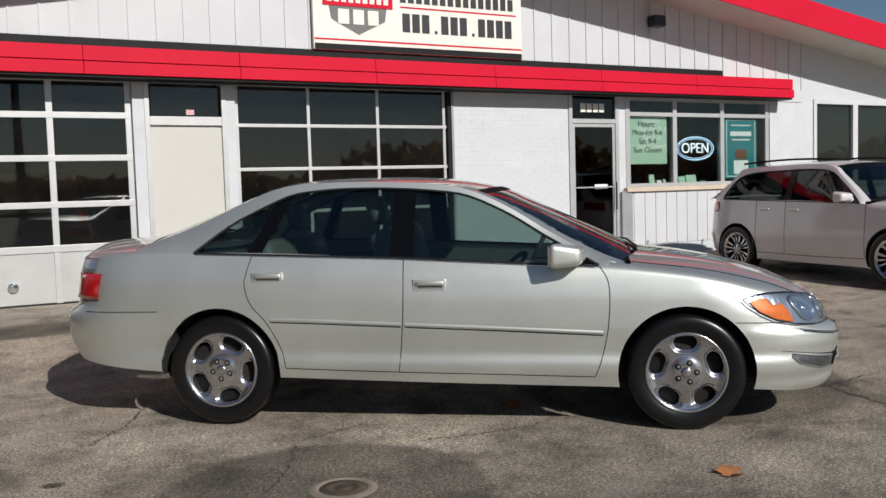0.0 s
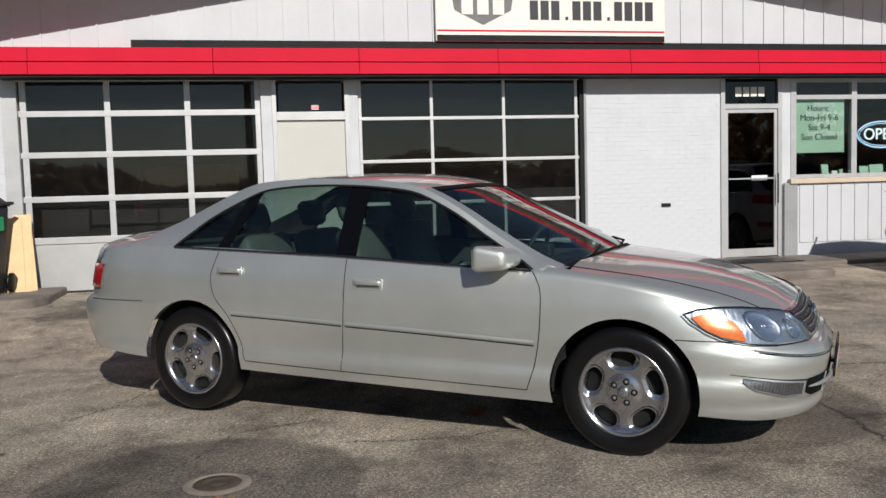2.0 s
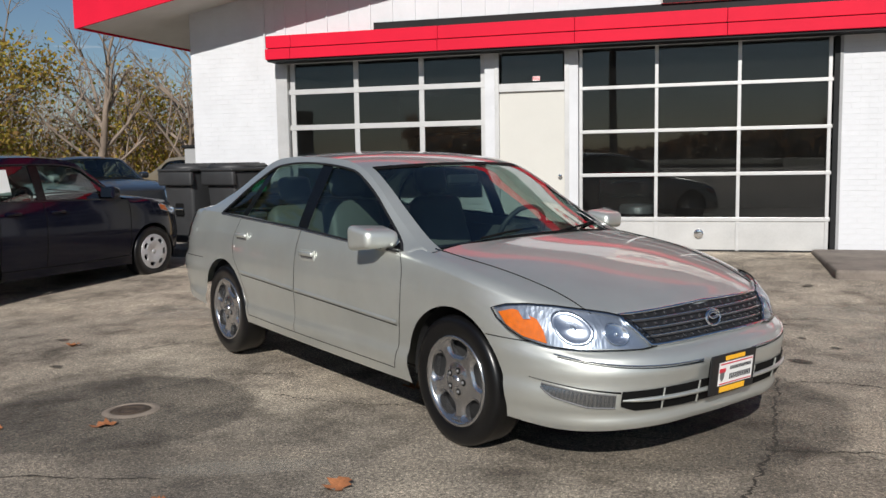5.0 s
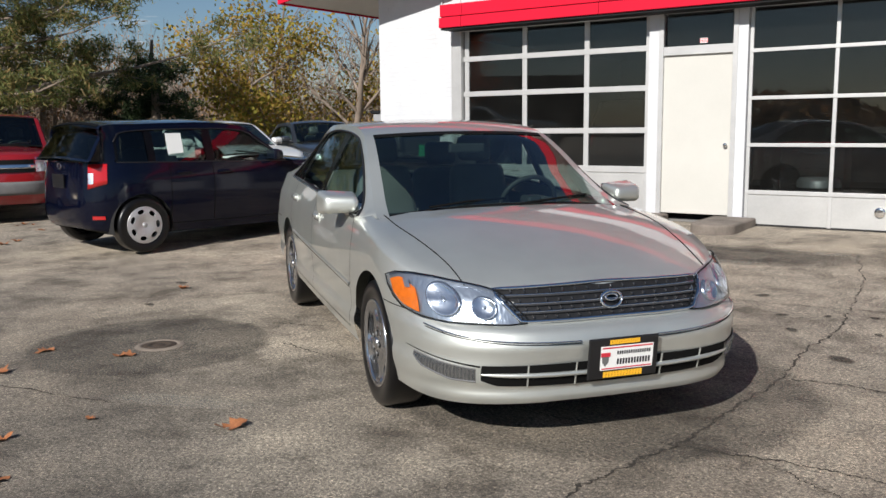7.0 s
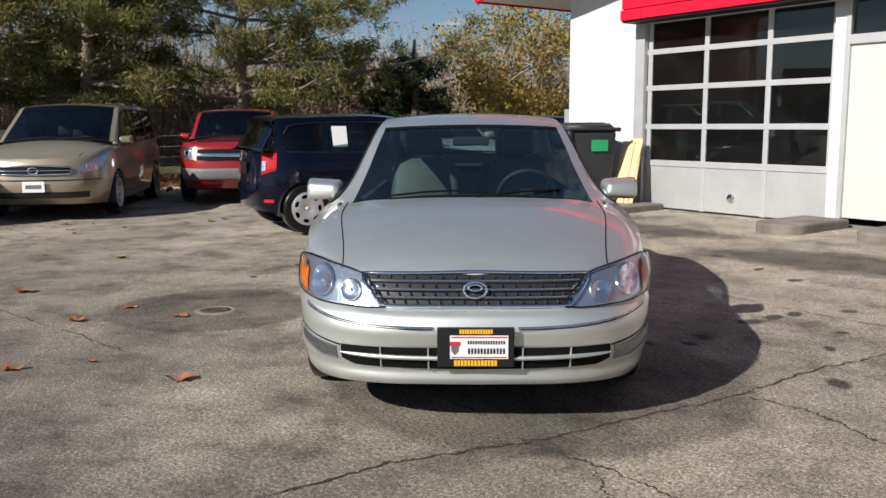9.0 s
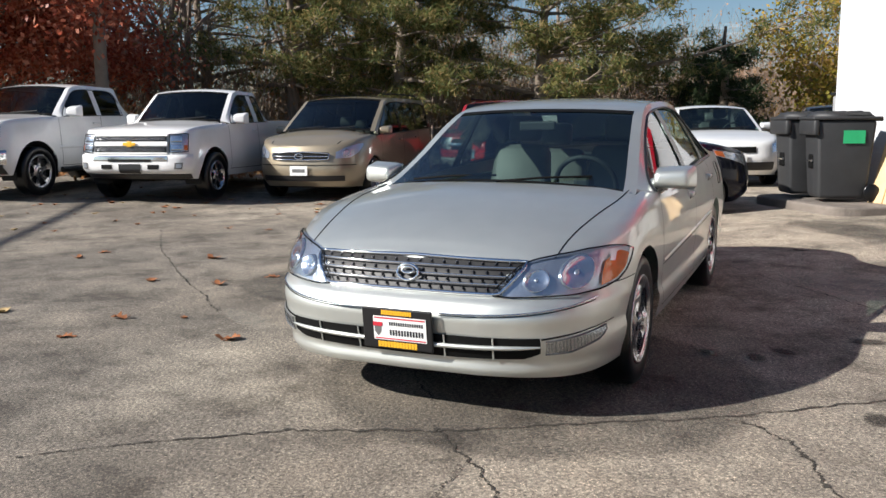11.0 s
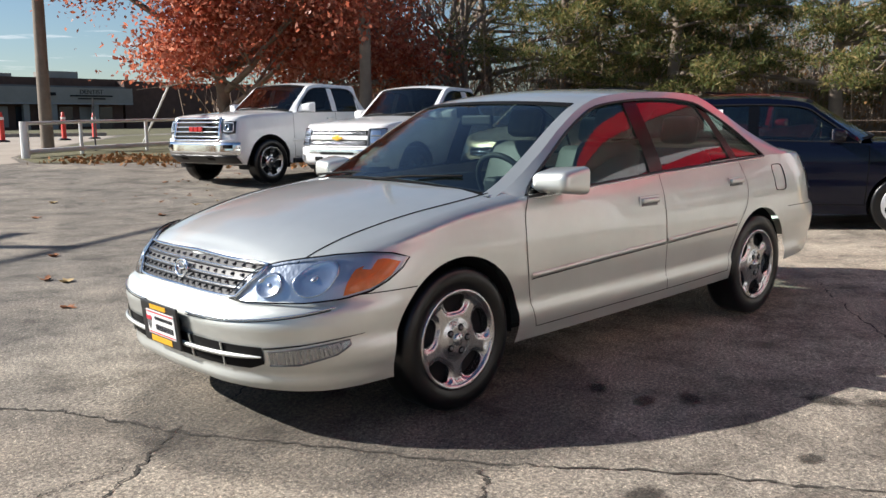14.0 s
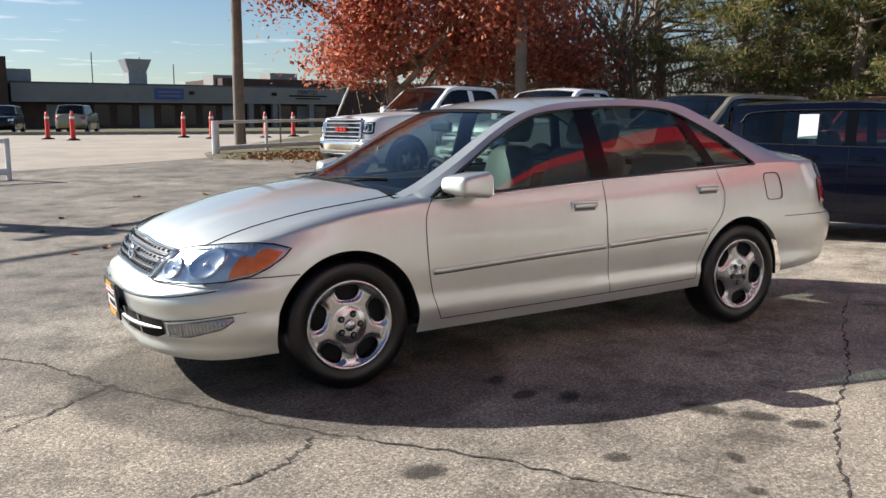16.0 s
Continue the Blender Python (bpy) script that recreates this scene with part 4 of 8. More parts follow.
def cabin(S, parent, mat, centre, rail, split, dlo, belt, posts, tint, n=61, frame_mat=None, screen_tint=None, roof_black=False):
    """Roof, pillars and glass. centre: (x, z) and rail: (x, y, z) with the same count, from the windscreen's foot to the tail;
    split: the indices that part windscreen, roof and rear window; dlo: (x, z) of the glass's upper edge; belt: (x, z) of its
    lower edge; posts: (x0, x1) of each side window; tint: the glass of each."""
    N = n
    cen, rl = spline(centre, N), spline(rail, N)
    cuts = [round(s * (N - 1) / (len(centre) - 1)) for s in split]
    m = 12

    def across(i):
        (cx, cz), (rx, ry, rz) = cen[i], rl[i]
        row = []
        for j in range(-m, m + 1):
            c = j / m
            k = 1 - abs(c) ** 2.2
            row.append((rx + (cx - rx) * k, ry * c, rz + (cz - rz) * k))
        return row

    screen_tint = screen_tint or CAR_GLASS
    a, b = cuts[0], cuts[1]
    spans = [("windshield", 0, a, screen_tint, 1), ("roof", a, b, mat, 0), ("rear_window", b, cuts[2], tint[-1], 1)]
    for name, i0, i1, mm, g in spans:
        rows = [across(i) for i in range(i0, i1 + 1)]
        if g:
            body = [r[1:-1] for r in rows]
            place(name, grid_mesh(name, body), mm, parent, "clear laminated windscreen" if name == "windshield" else "")
            edge = []
            for s in (slice(0, 2), slice(-2, None)):
                edge.append([r[s] for r in rows])
            for e in edge:
                place("pillar_trim", grid_mesh("pillar_trim", e), mat, parent)
            brim = [[Vector(p) + Vector((0.003, 0, 0.003)) for p in r[1:-1]] for r in (rows[:2] if name == "windshield" else rows[-2:])]
            place("glass_border", grid_mesh("glass_border", brim), GAP, parent)
            brim = [[Vector(p) + Vector((0.003 if name == "windshield" else -0.003, 0, 0.003)) for p in r[1:-1]] for r in (rows[-2:] if name == "windshield" else rows[:2])]
            place("glass_border", grid_mesh("glass_border", brim), GAP, parent)
        else:
            place(name, grid_mesh(name, rows), mm, parent)
    if cuts[2] < N - 1:
        place("tail_panel", grid_mesh("tail_panel", [across(i) for i in range(cuts[2], N)]), mat, parent)
    zt, zb = lerp_of(sorted(spline(dlo, 40))), lerp_of(sorted(belt))
    xs = sorted(rl)
    ry, rz = lerp_of([(p[0], p[1]) for p in xs]), lerp_of([(p[0], p[2]) for p in xs])

    def flank(x, z, off=0.0):
        lo, hi = zb(x), rz(x)
        yb = S.side(x, lo) - 0.012
        if hi - lo < 0.02:
            return min(yb, ry(x)) + off
        f = max(0.0, min(1.0, (z - lo) / (hi - lo)))
        return yb + (ry(x) - yb) * (f + 0.12 * f * (f - 1)) + off

    x0, x1 = min(p[0] for p in dlo), max(p[0] for p in dlo)
    for side in (1, -1):
        strip = []
        for (x, y, z) in sorted(rl):
            low = zt(x) if x0 < x < x1 else zb(x) - 0.01
            low = min(low, z)
            strip.append([(x, side * (flank(x, low + (z - low) * k / 3) if k < 3 else y), low + (z - low) * k / 3) for k in range(4)])
        place("side_frame", grid_mesh("side_frame", strip), mat, parent)
        def field(a, b, sa, sb, off, n, over=0.0):
            """Rows of points between two edges that may lean by sa and sb."""
            pts = []
            for u in np.linspace(0, 1, n):
                x = max(x0, min(x1, a - over + (b - a + 2 * over) * u))
                lean = sa + (sb - sa) * u
                lo, xt = zb(x) - 0.01, x
                for _ in range(4):
                    hi = max(zt(xt), zb(xt) + 0.004)
                    xt = max(x0, min(x1, x + lean * (hi - lo)))
                pts.append([(xx, side * flank(xx, zz, off), zz) for xx, zz in ((x + (xt - x) * k / 5, lo + (hi - lo) * k / 5) for k in range(6))])
            return pts

        full = sorted(tuple(p) + (0.0, 0.0) if len(p) == 2 else tuple(p) for p in posts)
        for p, gm in zip(posts, tint):
            a, b, sa, sb = tuple(p) + (0.0, 0.0) if len(p) == 2 else p
            place("side_window", grid_mesh("side_window", field(a, b, sa, sb, -0.012, 16)), gm, parent)
        gaps = [(p[1], q[0], p[3], q[2]) for p, q in zip(full, full[1:])] + [(x0, full[0][0], 0.0, full[0][2]), (full[-1][1], x1, full[-1][3], 0.0)]
        for a, b, sa, sb in gaps:
            place("door_pillar", grid_mesh("door_pillar", field(a, b, sa, sb, -0.003, 4, 0.012)), frame_mat or PILLAR, parent)
        line = [(x, side * flank(x, zt(x), 0.004), zt(x)) for x in np.linspace(x0, x1, 40)]
        place("window_trim", tube("window_trim", line, 0.008, 6), BLACK_PLASTIC, parent)
        line = [(x, side * flank(x, zb(x), 0.010), zb(x) - 0.002) for x in np.linspace(x0, x1, 30)]
        place("belt_trim", tube("belt_trim", line, 0.008, 6), BLACK_PLASTIC, parent)
    return flank


def seat_mesh(bm, x, y, z, w=0.50):
    box(x - 0.25, x + 0.27, y - w / 2, y + w / 2, z, z + 0.16, 0.05, bm)
    back = bmesh.new()
    box(-0.08, 0.08, -w / 2, w / 2, 0, 0.60, 0.06, back)
    for v in back.verts:
        v.co.y *= 1 - 0.22 * (v.co.z / 0.6) ** 2
    box(-0.05, 0.05, -0.13, 0.13, 0.63, 0.82, 0.045, back)
    back.transform(pose(x - 0.27, y, z + 0.10, 0, -17, 0))
    me = bpy.data.meshes.new("tmp")
    back.to_mesh(me)
    back.free()
    bm.from_mesh(me)
    bpy.data.meshes.remove(me)


def inside(parent, seats, rear, dash, floor, x0, x1, w, belt, mat=SEAT):
    """Tub, dashboard, wheel and seats."""
    bm = bmesh.new()
    box(x0, x1, -w, w, floor, floor + 0.03, 0, bm)
    for s in (-1, 1):
        box(x0, x1, s * w - 0.02, s * w + 0.02, floor, belt - 0.03, 0, bm)
    part("cabin_tub", bm, CABIN, parent)
    bm = bmesh.new()
    box(dash - 0.10, dash + 0.28, -w, w, belt - 0.32, belt - 0.035, 0.05, bm)
    part("dashboard", bm, DASH, parent, "", True)
    for x, y in seats:
        bm = bmesh.new()
        seat_mesh(bm, x, y, floor + 0.18)
        part("front_seat", bm, mat, parent, "", True)
    for x in rear:
        bm = bmesh.new()
        for y in (-0.35, 0.35):
            seat_mesh(bm, x, y, floor + 0.12, 0.62)
        part("rear_bench", bm, mat, parent, "", True)
    ring = [(0.185 * math.cos(a), 0.185 * math.sin(a), 0) for a in np.linspace(0, 2 * math.pi, 33)]
    place("steering_wheel", tube("steering_wheel", ring, 0.016, 8), DASH, parent, m=pose(dash - 0.22, 0.36, belt - 0.02, 0, -65, 0))
    bm = bmesh.new()
    box(dash - 0.24, dash - 0.1, 0.31, 0.41, belt - 0.08, belt + 0.03, 0.02, bm)
    part("steering_hub", bm, DASH, parent)


def mirror(parent, x, y, z, mat, side, size=(0.12, 0.22, 0.15)):
    lx, ly, lz = size
    bm = bmesh.new()
    bmesh.ops.create_cube(bm, size=1.0, matrix=Matrix.Diagonal((lx, ly, lz, 1)))
    for v in bm.verts:
        if v.co.x > 0:
            v.co.y *= 0.80
            v.co.z = v.co.z * 0.66 - lz * 0.04
        if v.co.y * side < 0:
            v.co.z *= 0.82
            v.co.x += 0.035
    bmesh.ops.bevel(bm, geom=bm.edges[:], offset=0.036, segments=5, affect="EDGES", profile=0.55)
    bm.transform(Matrix.Translation((x, y + side * ly / 2, z)))
    house = part("wing_mirror", bm, mat, parent, "", True)
    bm = bmesh.new()
    box(x - lx / 2 - 0.004, x - lx / 2 + 0.004, y + side * ly / 2 - ly * 0.38, y + side * ly / 2 + ly * 0.38, z - lz * 0.34, z + lz * 0.34, 0, bm)
    part("mirror_glass", bm, CHROME, house)
    bm = bmesh.new()
    rod((x + 0.10, y - side * 0.075, z - lz * 0.40), (x + 0.02, y + side * 0.07, z - lz * 0.20), 0.034, 0.045, 12, bm)
    part("mirror_arm", bm, mat, house, "", True)


def liners(parent, wheels, radius, w, below=0.25):
    for wx, wz in wheels:
        for s in (-1, 1):
            pts = []
            for a in np.linspace(-below, math.pi + below, 26):
                c, sn = radius * math.cos(a), radius * math.sin(a)
                pts.append([(wx + c * 1.0, s * (w - 0.004), wz + sn), (wx + c * 1.02, s * (w - 0.28), wz + sn * 1.02), (wx + c * 0.2, s * (w - 0.30), wz + sn * 0.2)])
            place("arch_liner", grid_mesh("arch_liner", pts), UNDERBODY, parent)


def belly(parent, x0, x1, w, z0, z1):
    bm = bmesh.new()
    box(x0, x1, -w, w, z0, z1, 0.04, bm)
    part("underbody", bm, UNDERBODY, parent)


def grille_bars(parent, S, k1, z0, z1, n, mat, off=0.012, side=(1, -1), rad=0.008):
    for i in range(n):
        z = z0 + (z1 - z0) * i / max(1, n - 1)
        half = [S.nose(k, z, off) for k in np.linspace(0, k1, 11)]
        line = [Vector((p.x, -p.y, p.z)) for p in half[::-1]] + half[1:]
        place("grille_bar", tube("grille_bar", line, rad, 8), mat, parent)


def const(v):
    return lambda k: v


def ramped(*pairs):
    return lerp_of(pairs)


GRILLE_BAR = material("grille bar", (0.055, 0.056, 0.06), 0.32, 0.3)
GRILLE_STUD = material("grille stud", (0.20, 0.205, 0.22), 0.24, 0.9)
GRILLE_BACK = material("grille mesh black", (0.010, 0.010, 0.011), 0.5)
HEADLAMP = faceted("headlight mirror", (0.50, 0.545, 0.61), 0.30, 0.85)
FOG_BACK = faceted("fog lamp mirror", (0.30, 0.31, 0.32), 0.25, 0.9)
LAMP_BOWL = material("headlight bowl", (0.66, 0.70, 0.76), 0.20, 0.92)


def silver_sedan(m):
    car = empty("sedan", "silver-beige four-door sedan parked on cracked asphalt lot", "car", m)
    S = Shape(1.83,
              [(0.12, 2.14), (0.20, 2.25), (0.245, 2.283), (0.285, 2.272), (0.32, 2.288), (0.48, 2.315), (0.545, 2.29), (0.575, 2.225), (0.66, 2.19), (0.735, 2.115), (0.80, 2.05)],
              [(0.18, -2.36), (0.32, -2.46), (0.42, -2.53), (0.50, -2.565), (0.62, -2.57), (0.665, -2.55), (0.70, -2.49), (0.90, -2.47), (1.0, -2.45), (1.06, -2.40)],
              [(-2.56, 0.96), (-2.44, 1.005), (-2.2, 1.025), (-1.5, 1.028), (-0.25, 0.985), (0.5, 0.945), (0.9, 0.925), (1.33, 0.875), (1.75, 0.785), (2.02, 0.725), (2.2, 0.70), (2.33, 0.69)],
              [(-2.56, 1.02), (-2.44, 1.075), (-2.35, 1.085), (-1.95, 1.10), (-1.5, 1.08), (0, 1.0), (0.9, 1.01), (1.12, 0.985), (1.5, 0.935), (1.83, 0.86), (2.03, 0.785), (2.10, 0.745), (2.2, 0.70), (2.33, 0.69)],
              [(-2.6, 0.40), (-2.2, 0.355), (-1.75, 0.315), (-1.0, 0.285), (1.0, 0.242), (1.7, 0.232), (2.05, 0.210), (2.3, 0.225)],
              [(0.12, 0.93), (0.205, 0.955), (0.27, 0.972), (0.31, 0.984), (0.34, 0.992), (0.385, 0.995), (0.425, 0.983), (0.48, 0.988), (0.60, 1.0), (0.72, 0.998), (0.86, 0.975), (0.95, 0.94), (1.03, 0.905), (1.1, 0.88)],
              lf=0.68, lr=0.64, qf=3.4, qr=3.6, bow=0.038)
    axles = [(1.36, 0.325), (-1.36, 0.325)]

    def panels(x, y, z):
        if x > 1.60 and z < 0.585:
            return "front_bumper"
        if x < -1.70 and z < 0.675:
            return "rear_bumper"
        if x > 1.0 and abs(y) < 0.73 - 0.10 * smooth01((x - 1.2) / 0.9) and z > 0.70:
            return "hood"
        if x < -1.95 and abs(y) < 0.66 and z > 0.70:
            return "trunk_lid"
        if z > 0.28 and -0.235 <= x < 0.915:
            return "front_door_left" if y > 0 else "front_door_right"
        if z > 0.28 and -1.17 + 0.24 * smooth01((0.72 - z) / 0.44) < x < -0.235:
            return "rear_door_left" if y > 0 else "rear_door_right"
        return "body_shell"

    meshes = skin(S, axles, 0.375, [(-1.93, 1.06, 0.93)], panels, 170, 30)
    for name, me in meshes.items():
        plain = name.replace("_left", "").replace("_right", "")
        me.name = plain
        place(plain, me, SILVER, car)
    cen = [(1.15, 0.985), (1.0, 1.055), (0.78, 1.16), (0.52, 1.28), (0.28, 1.385), (-0.05, 1.446), (-0.5, 1.466), (-0.85, 1.458), (-1.12, 1.428), (-1.36, 1.345), (-1.65, 1.232), (-1.94, 1.12), (-2.02, 1.088)]
    rail = [(1.02, 0.77, 0.925), (0.86, 0.745, 0.985), (0.61, 0.70, 1.118), (0.385, 0.66, 1.255), (0.157, 0.625, 1.362), (-0.1, 0.605, 1.414), (-0.5, 0.60, 1.434), (-0.85, 0.60, 1.43), (-1.06, 0.605, 1.402), (-1.28, 0.625, 1.318), (-1.58, 0.66, 1.185), (-1.86, 0.70, 1.082), (-1.96, 0.72, 1.045)]
    dlo = [(-1.53, 1.03), (-1.40, 1.135), (-1.26, 1.225), (-1.0, 1.345), (-0.88, 1.375), (-0.62, 1.393), (-0.29, 1.386), (0.0, 1.36), (0.157, 1.325), (0.385, 1.218), (0.61, 1.08), (0.885, 0.93)]
    belt = [(-2.0, 1.03), (-1.5, 1.026), (-0.25, 0.985), (0.5, 0.945), (1.05, 0.92)]
    flank = cabin(S, car, SILVER, cen, rail, (4, 8, 11), dlo, belt, [(-1.49, -1.19, 0.0, 0.48), (-1.125, -0.305, 0.48, 0.0), (-0.195, 0.64, 0.0, 0.0)], [CAR_GLASS] * 3 + [CAR_GLASS], screen_tint=SCREEN)
    for s in (1, -1):
        line = [(x, s * (flank(x, lerp_of(belt)(x), 0.017)), lerp_of(belt)(x) - 0.011) for x in np.linspace(-1.52, 0.86, 40)]
        place("belt_strip", tube("belt_strip", line, 0.0035, 6), CHROME, car, "thin bright strip below the side windows")
    liners(car, axles, 0.380, 0.85, 0.10)
    belly(car, -1.85, 1.85, 0.60, 0.20, 0.36)
    W = wheel_meshes(0.326, 0.205, 0.220, "star")
    for x, z in axles:
        for s in (-1, 1):
            add_wheel(W, "wheel", car, x, s * 0.785, z, 17 if x > 0 else 41, ALLOY, 5, "five-spoke alloy wheel with black tyre")
    for s in (1, -1):
        for line in ([(-1.155, 1.02), (-1.185, 0.90), (-1.19, 0.83), (-1.15, 0.72), (-1.05, 0.605), (-0.975, 0.46), (-0.945, 0.345)],
                     [(-0.232, 0.98), (-0.228, 0.8), (-0.235, 0.6), (-0.262, 0.325)],
                     [(0.89, 0.925), (0.94, 0.82), (0.935, 0.6), (0.90, 0.42), (0.86, 0.305)],
                     [(-0.945, 0.342), (-0.3, 0.325), (0.4, 0.312), (0.86, 0.302)],
                     [(1.62, 0.607), (1.75, 0.604), (1.9, 0.60)],
                     [(-1.745, 0.68), (-2.0, 0.678), (-2.25, 0.675)]):
            ribbon("panel_gap", S, line, GAP, car, s, 0.0045)
        for line in ([(-1.03, 0.632), (-0.7, 0.622), (-0.245, 0.604)], [(-0.22, 0.603), (0.3, 0.583), (0.905, 0.555)]):
            ribbon("side_moulding", S, line, SILVER, car, s, 0.024, 0.001, "body-coloured rubbing strip", 0.006)
            # black line drawn as the moulding's shadow on the door
            ribbon("moulding_shadow", S, [(x, z - 0.016) for x, z in line], GAP, car, s, 0.005)
        for hx, hz in ((-1.05, 0.878), (-0.075, 0.830)):
            bm = bmesh.new()
            y = S.side(hx, hz)
            box(hx - 0.095, hx + 0.095, -0.006, 0.004, hz - 0.036, hz + 0.036, 0.004, bm)
            bm.transform(Matrix.Translation((0, s * (y + 0.001), 0)))
            base = part("door_handle", bm, SILVER, car, "body-coloured door handle")
            bm = bmesh.new()
            box(hx - 0.075, hx + 0.085, -0.012, 0.012, hz - 0.002, hz + 0.026, 0.008, bm)
            bm.transform(Matrix.Translation((0, s * (y + 0.012), 0)))
            part("grip", bm, SILVER, base, "", True)
            # flat dark bar in place of the shadow beneath the grip
            bm = bmesh.new()
            box(hx - 0.068, hx + 0.078, -0.002, 0.002, hz - 0.018, hz - 0.002, 0, bm)
            bm.transform(Matrix.Translation((0, s * (y + 0.007), 0)))
            part("handle_shade", bm, GREY_PLASTIC, base)
        mirror(car, 0.70, s * 0.80, 0.995, SILVER, s, (0.18, 0.235, 0.15))
        hl_t = ramped((0.29, 0.586), (0.375, 0.706), (0.43, 0.727), (0.50, 0.742), (0.62, 0.760), (0.72, 0.765), (0.80, 0.757), (0.87, 0.735))
        hl_b = ramped((0.29, 0.578), (0.36, 0.572), (0.60, 0.578), (0.72, 0.592), (0.80, 0.615), (0.845, 0.65), (0.87, 0.70))
        lamp = patch("headlight", S.nose, 0.305, 0.862, hl_t, hl_b, HEADLAMP, car, s, 0.003, 24, 8, "clear headlight with amber corner")
        patch("headlight_cover", S.nose, 0.298, 0.868, hl_t, hl_b, LENS, lamp, s, 0.024, 24, 8, "", 0.026)
        patch("turn_signal", S.nose, 0.715, 0.850, lambda k: hl_t(k) - 0.022 - 0.7 * max(0, 0.775 - k), lambda k: hl_b(k) + 0.010, AMBER_BODY, lamp, s, 0.012, 10, 4, "amber turn signal")
        patch("side_reflector", S.nose, 0.735, 0.765, lambda k: hl_t(k) - 0.028, lambda k: hl_t(k) - 0.062, HEADLAMP, lamp, s, 0.017, 4, 3)
        for k, zz, r in ((0.445, 0.640, 0.044), (0.600, 0.668, 0.066)):
            for nm, prof, mt in (("lamp_bowl", [(0.16, 0.005), (0.45, 0.006), (0.70, 0.010), (0.88, 0.0155), (0.97, 0.019), (1.02, 0.019), (1.07, 0.012), (1.09, 0.004)], LAMP_BOWL),
                                 ("lamp_bulb", [(0.01, 0.014), (0.07, 0.0135), (0.13, 0.010), (0.165, 0.005)], HEADLAMP)):
                rows = []
                for f, o in prof:
                    rows.append([(q.x, q.y * s, q.z) for q in (S.nose(k + f * r * 1.02 * math.cos(a), zz + f * r * math.sin(a), o) for a in np.linspace(0, 2 * math.pi, 33))])
                place(nm, grid_mesh(nm, rows), mt, lamp)
        edge = [S.nose(k, hl_t(k), 0.018) for k in np.linspace(0.298, 0.868, 26)] + [S.nose(k, hl_b(k), 0.018) for k in np.linspace(0.868, 0.298, 26)]
        place("headlight_seal", tube("headlight_seal", [(p.x, p.y * s, p.z) for p in edge], 0.0035, 6), GAP, lamp)
        # fog lamp: an eye-shaped hollow that runs out to the flank, its ribbed lens at the inner end
        fog_t, fog_b = ramped((0.50, 0.396), (0.66, 0.415), (0.85, 0.446)), ramped((0.50, 0.318), (0.62, 0.322), (0.75, 0.362), (0.85, 0.438))
        fog = patch("fog_lamp", S.nose, 0.505, 0.845, fog_t, fog_b, SILVER, car, s, 0.002, 16, 5, "ribbed clear fog lamp in a silver hollow")
        lens_t, lens_b = lambda k: max(fog_t(k) - 0.012, fog_b(k) + 0.008), lambda k: fog_b(k) + 0.008
        patch("lens_back", S.nose, 0.515, 0.80, lens_t, lens_b, FOG_BACK, fog, s, 0.004, 12, 4)
        for k in np.linspace(0.525, 0.785, 18):
            a, b = S.nose(k, lens_b(k) + 0.003, 0.0065), S.nose(k, lens_t(k) - 0.003, 0.0065)
            place("lens_rib", tube("lens_rib", [(a.x, a.y * s, a.z), (b.x, b.y * s, b.z)], 0.0040, 6), LENS, fog)
        rim = [S.nose(k, lens_t(k), 0.005) for k in np.linspace(0.515, 0.80, 12)] + [S.nose(k, lens_b(k), 0.005) for k in np.linspace(0.80, 0.515, 12)]
        place("fog_bezel", tube("fog_bezel", [(p.x, p.y * s, p.z) for p in rim], 0.0035, 6), GREY_PLASTIC, fog)
        rim = [S.nose(k, fog_t(k), 0.003) for k in np.linspace(0.50, 0.85, 14)]
        place("fog_brow", tube("fog_brow", [(p.x, p.y * s, p.z) for p in rim], [0.004 - 0.003 * i / 13 for i in range(14)], 6), GAP, fog)
        strip = [S.nose(k, 0.490 + 0.16 * k ** 3, 0.003) for k in np.linspace(0.14, 0.72, 28)]
        place("bumper_crease", tube("bumper_crease", [(p.x, p.y * s, p.z) for p in strip], 0.0022, 6), GAP, car)
        strip = [S.nose(k, 0.499 + 0.16 * k ** 3, 0.003) for k in np.linspace(0.14, 0.72, 28)]
        place("bumper_strip", tube("bumper_strip", [(p.x, p.y * s, p.z) for p in strip], 0.0040, 6), CHROME, car, "thin bright bumper strip")
        tl = patch("taillight", S.tail, 0.30, 0.82, const(0.905), const(0.75), RED_LENS, car, s, 0.010, 14, 5, "red taillight", 0.02)
        patch("reversing_lens", S.tail, 0.34, 0.76, const(1.0), const(0.908), HEADLAMP, tl, s, 0.008, 10, 3, "clear upper lamp lens", 0.015)
        hood_line = [(x, s * (0.73 - 0.10 * smooth01((x - 1.2) / 0.9)), 0) for x in np.linspace(1.02, 2.03, 24)]
        pts = []
        for x, y, _ in hood_line:
            zt_, zc_ = S.top(x), S.crown(x)
            ye = S.side(x, zt_)
            pts.append((x, y, zt_ + (zc_ - zt_) * (1 - min(1, abs(y) / ye) ** 2.4) + 0.001))
        place("hood_gap", tube("hood_gap", pts, 0.0028, 6), GAP, car)
    # grille with its frame, bars and badge
    g_t, g_b = ramped((0, 0.722), (0.40, 0.712)), ramped((0, 0.583), (0.32, 0.582), (0.40, 0.70))
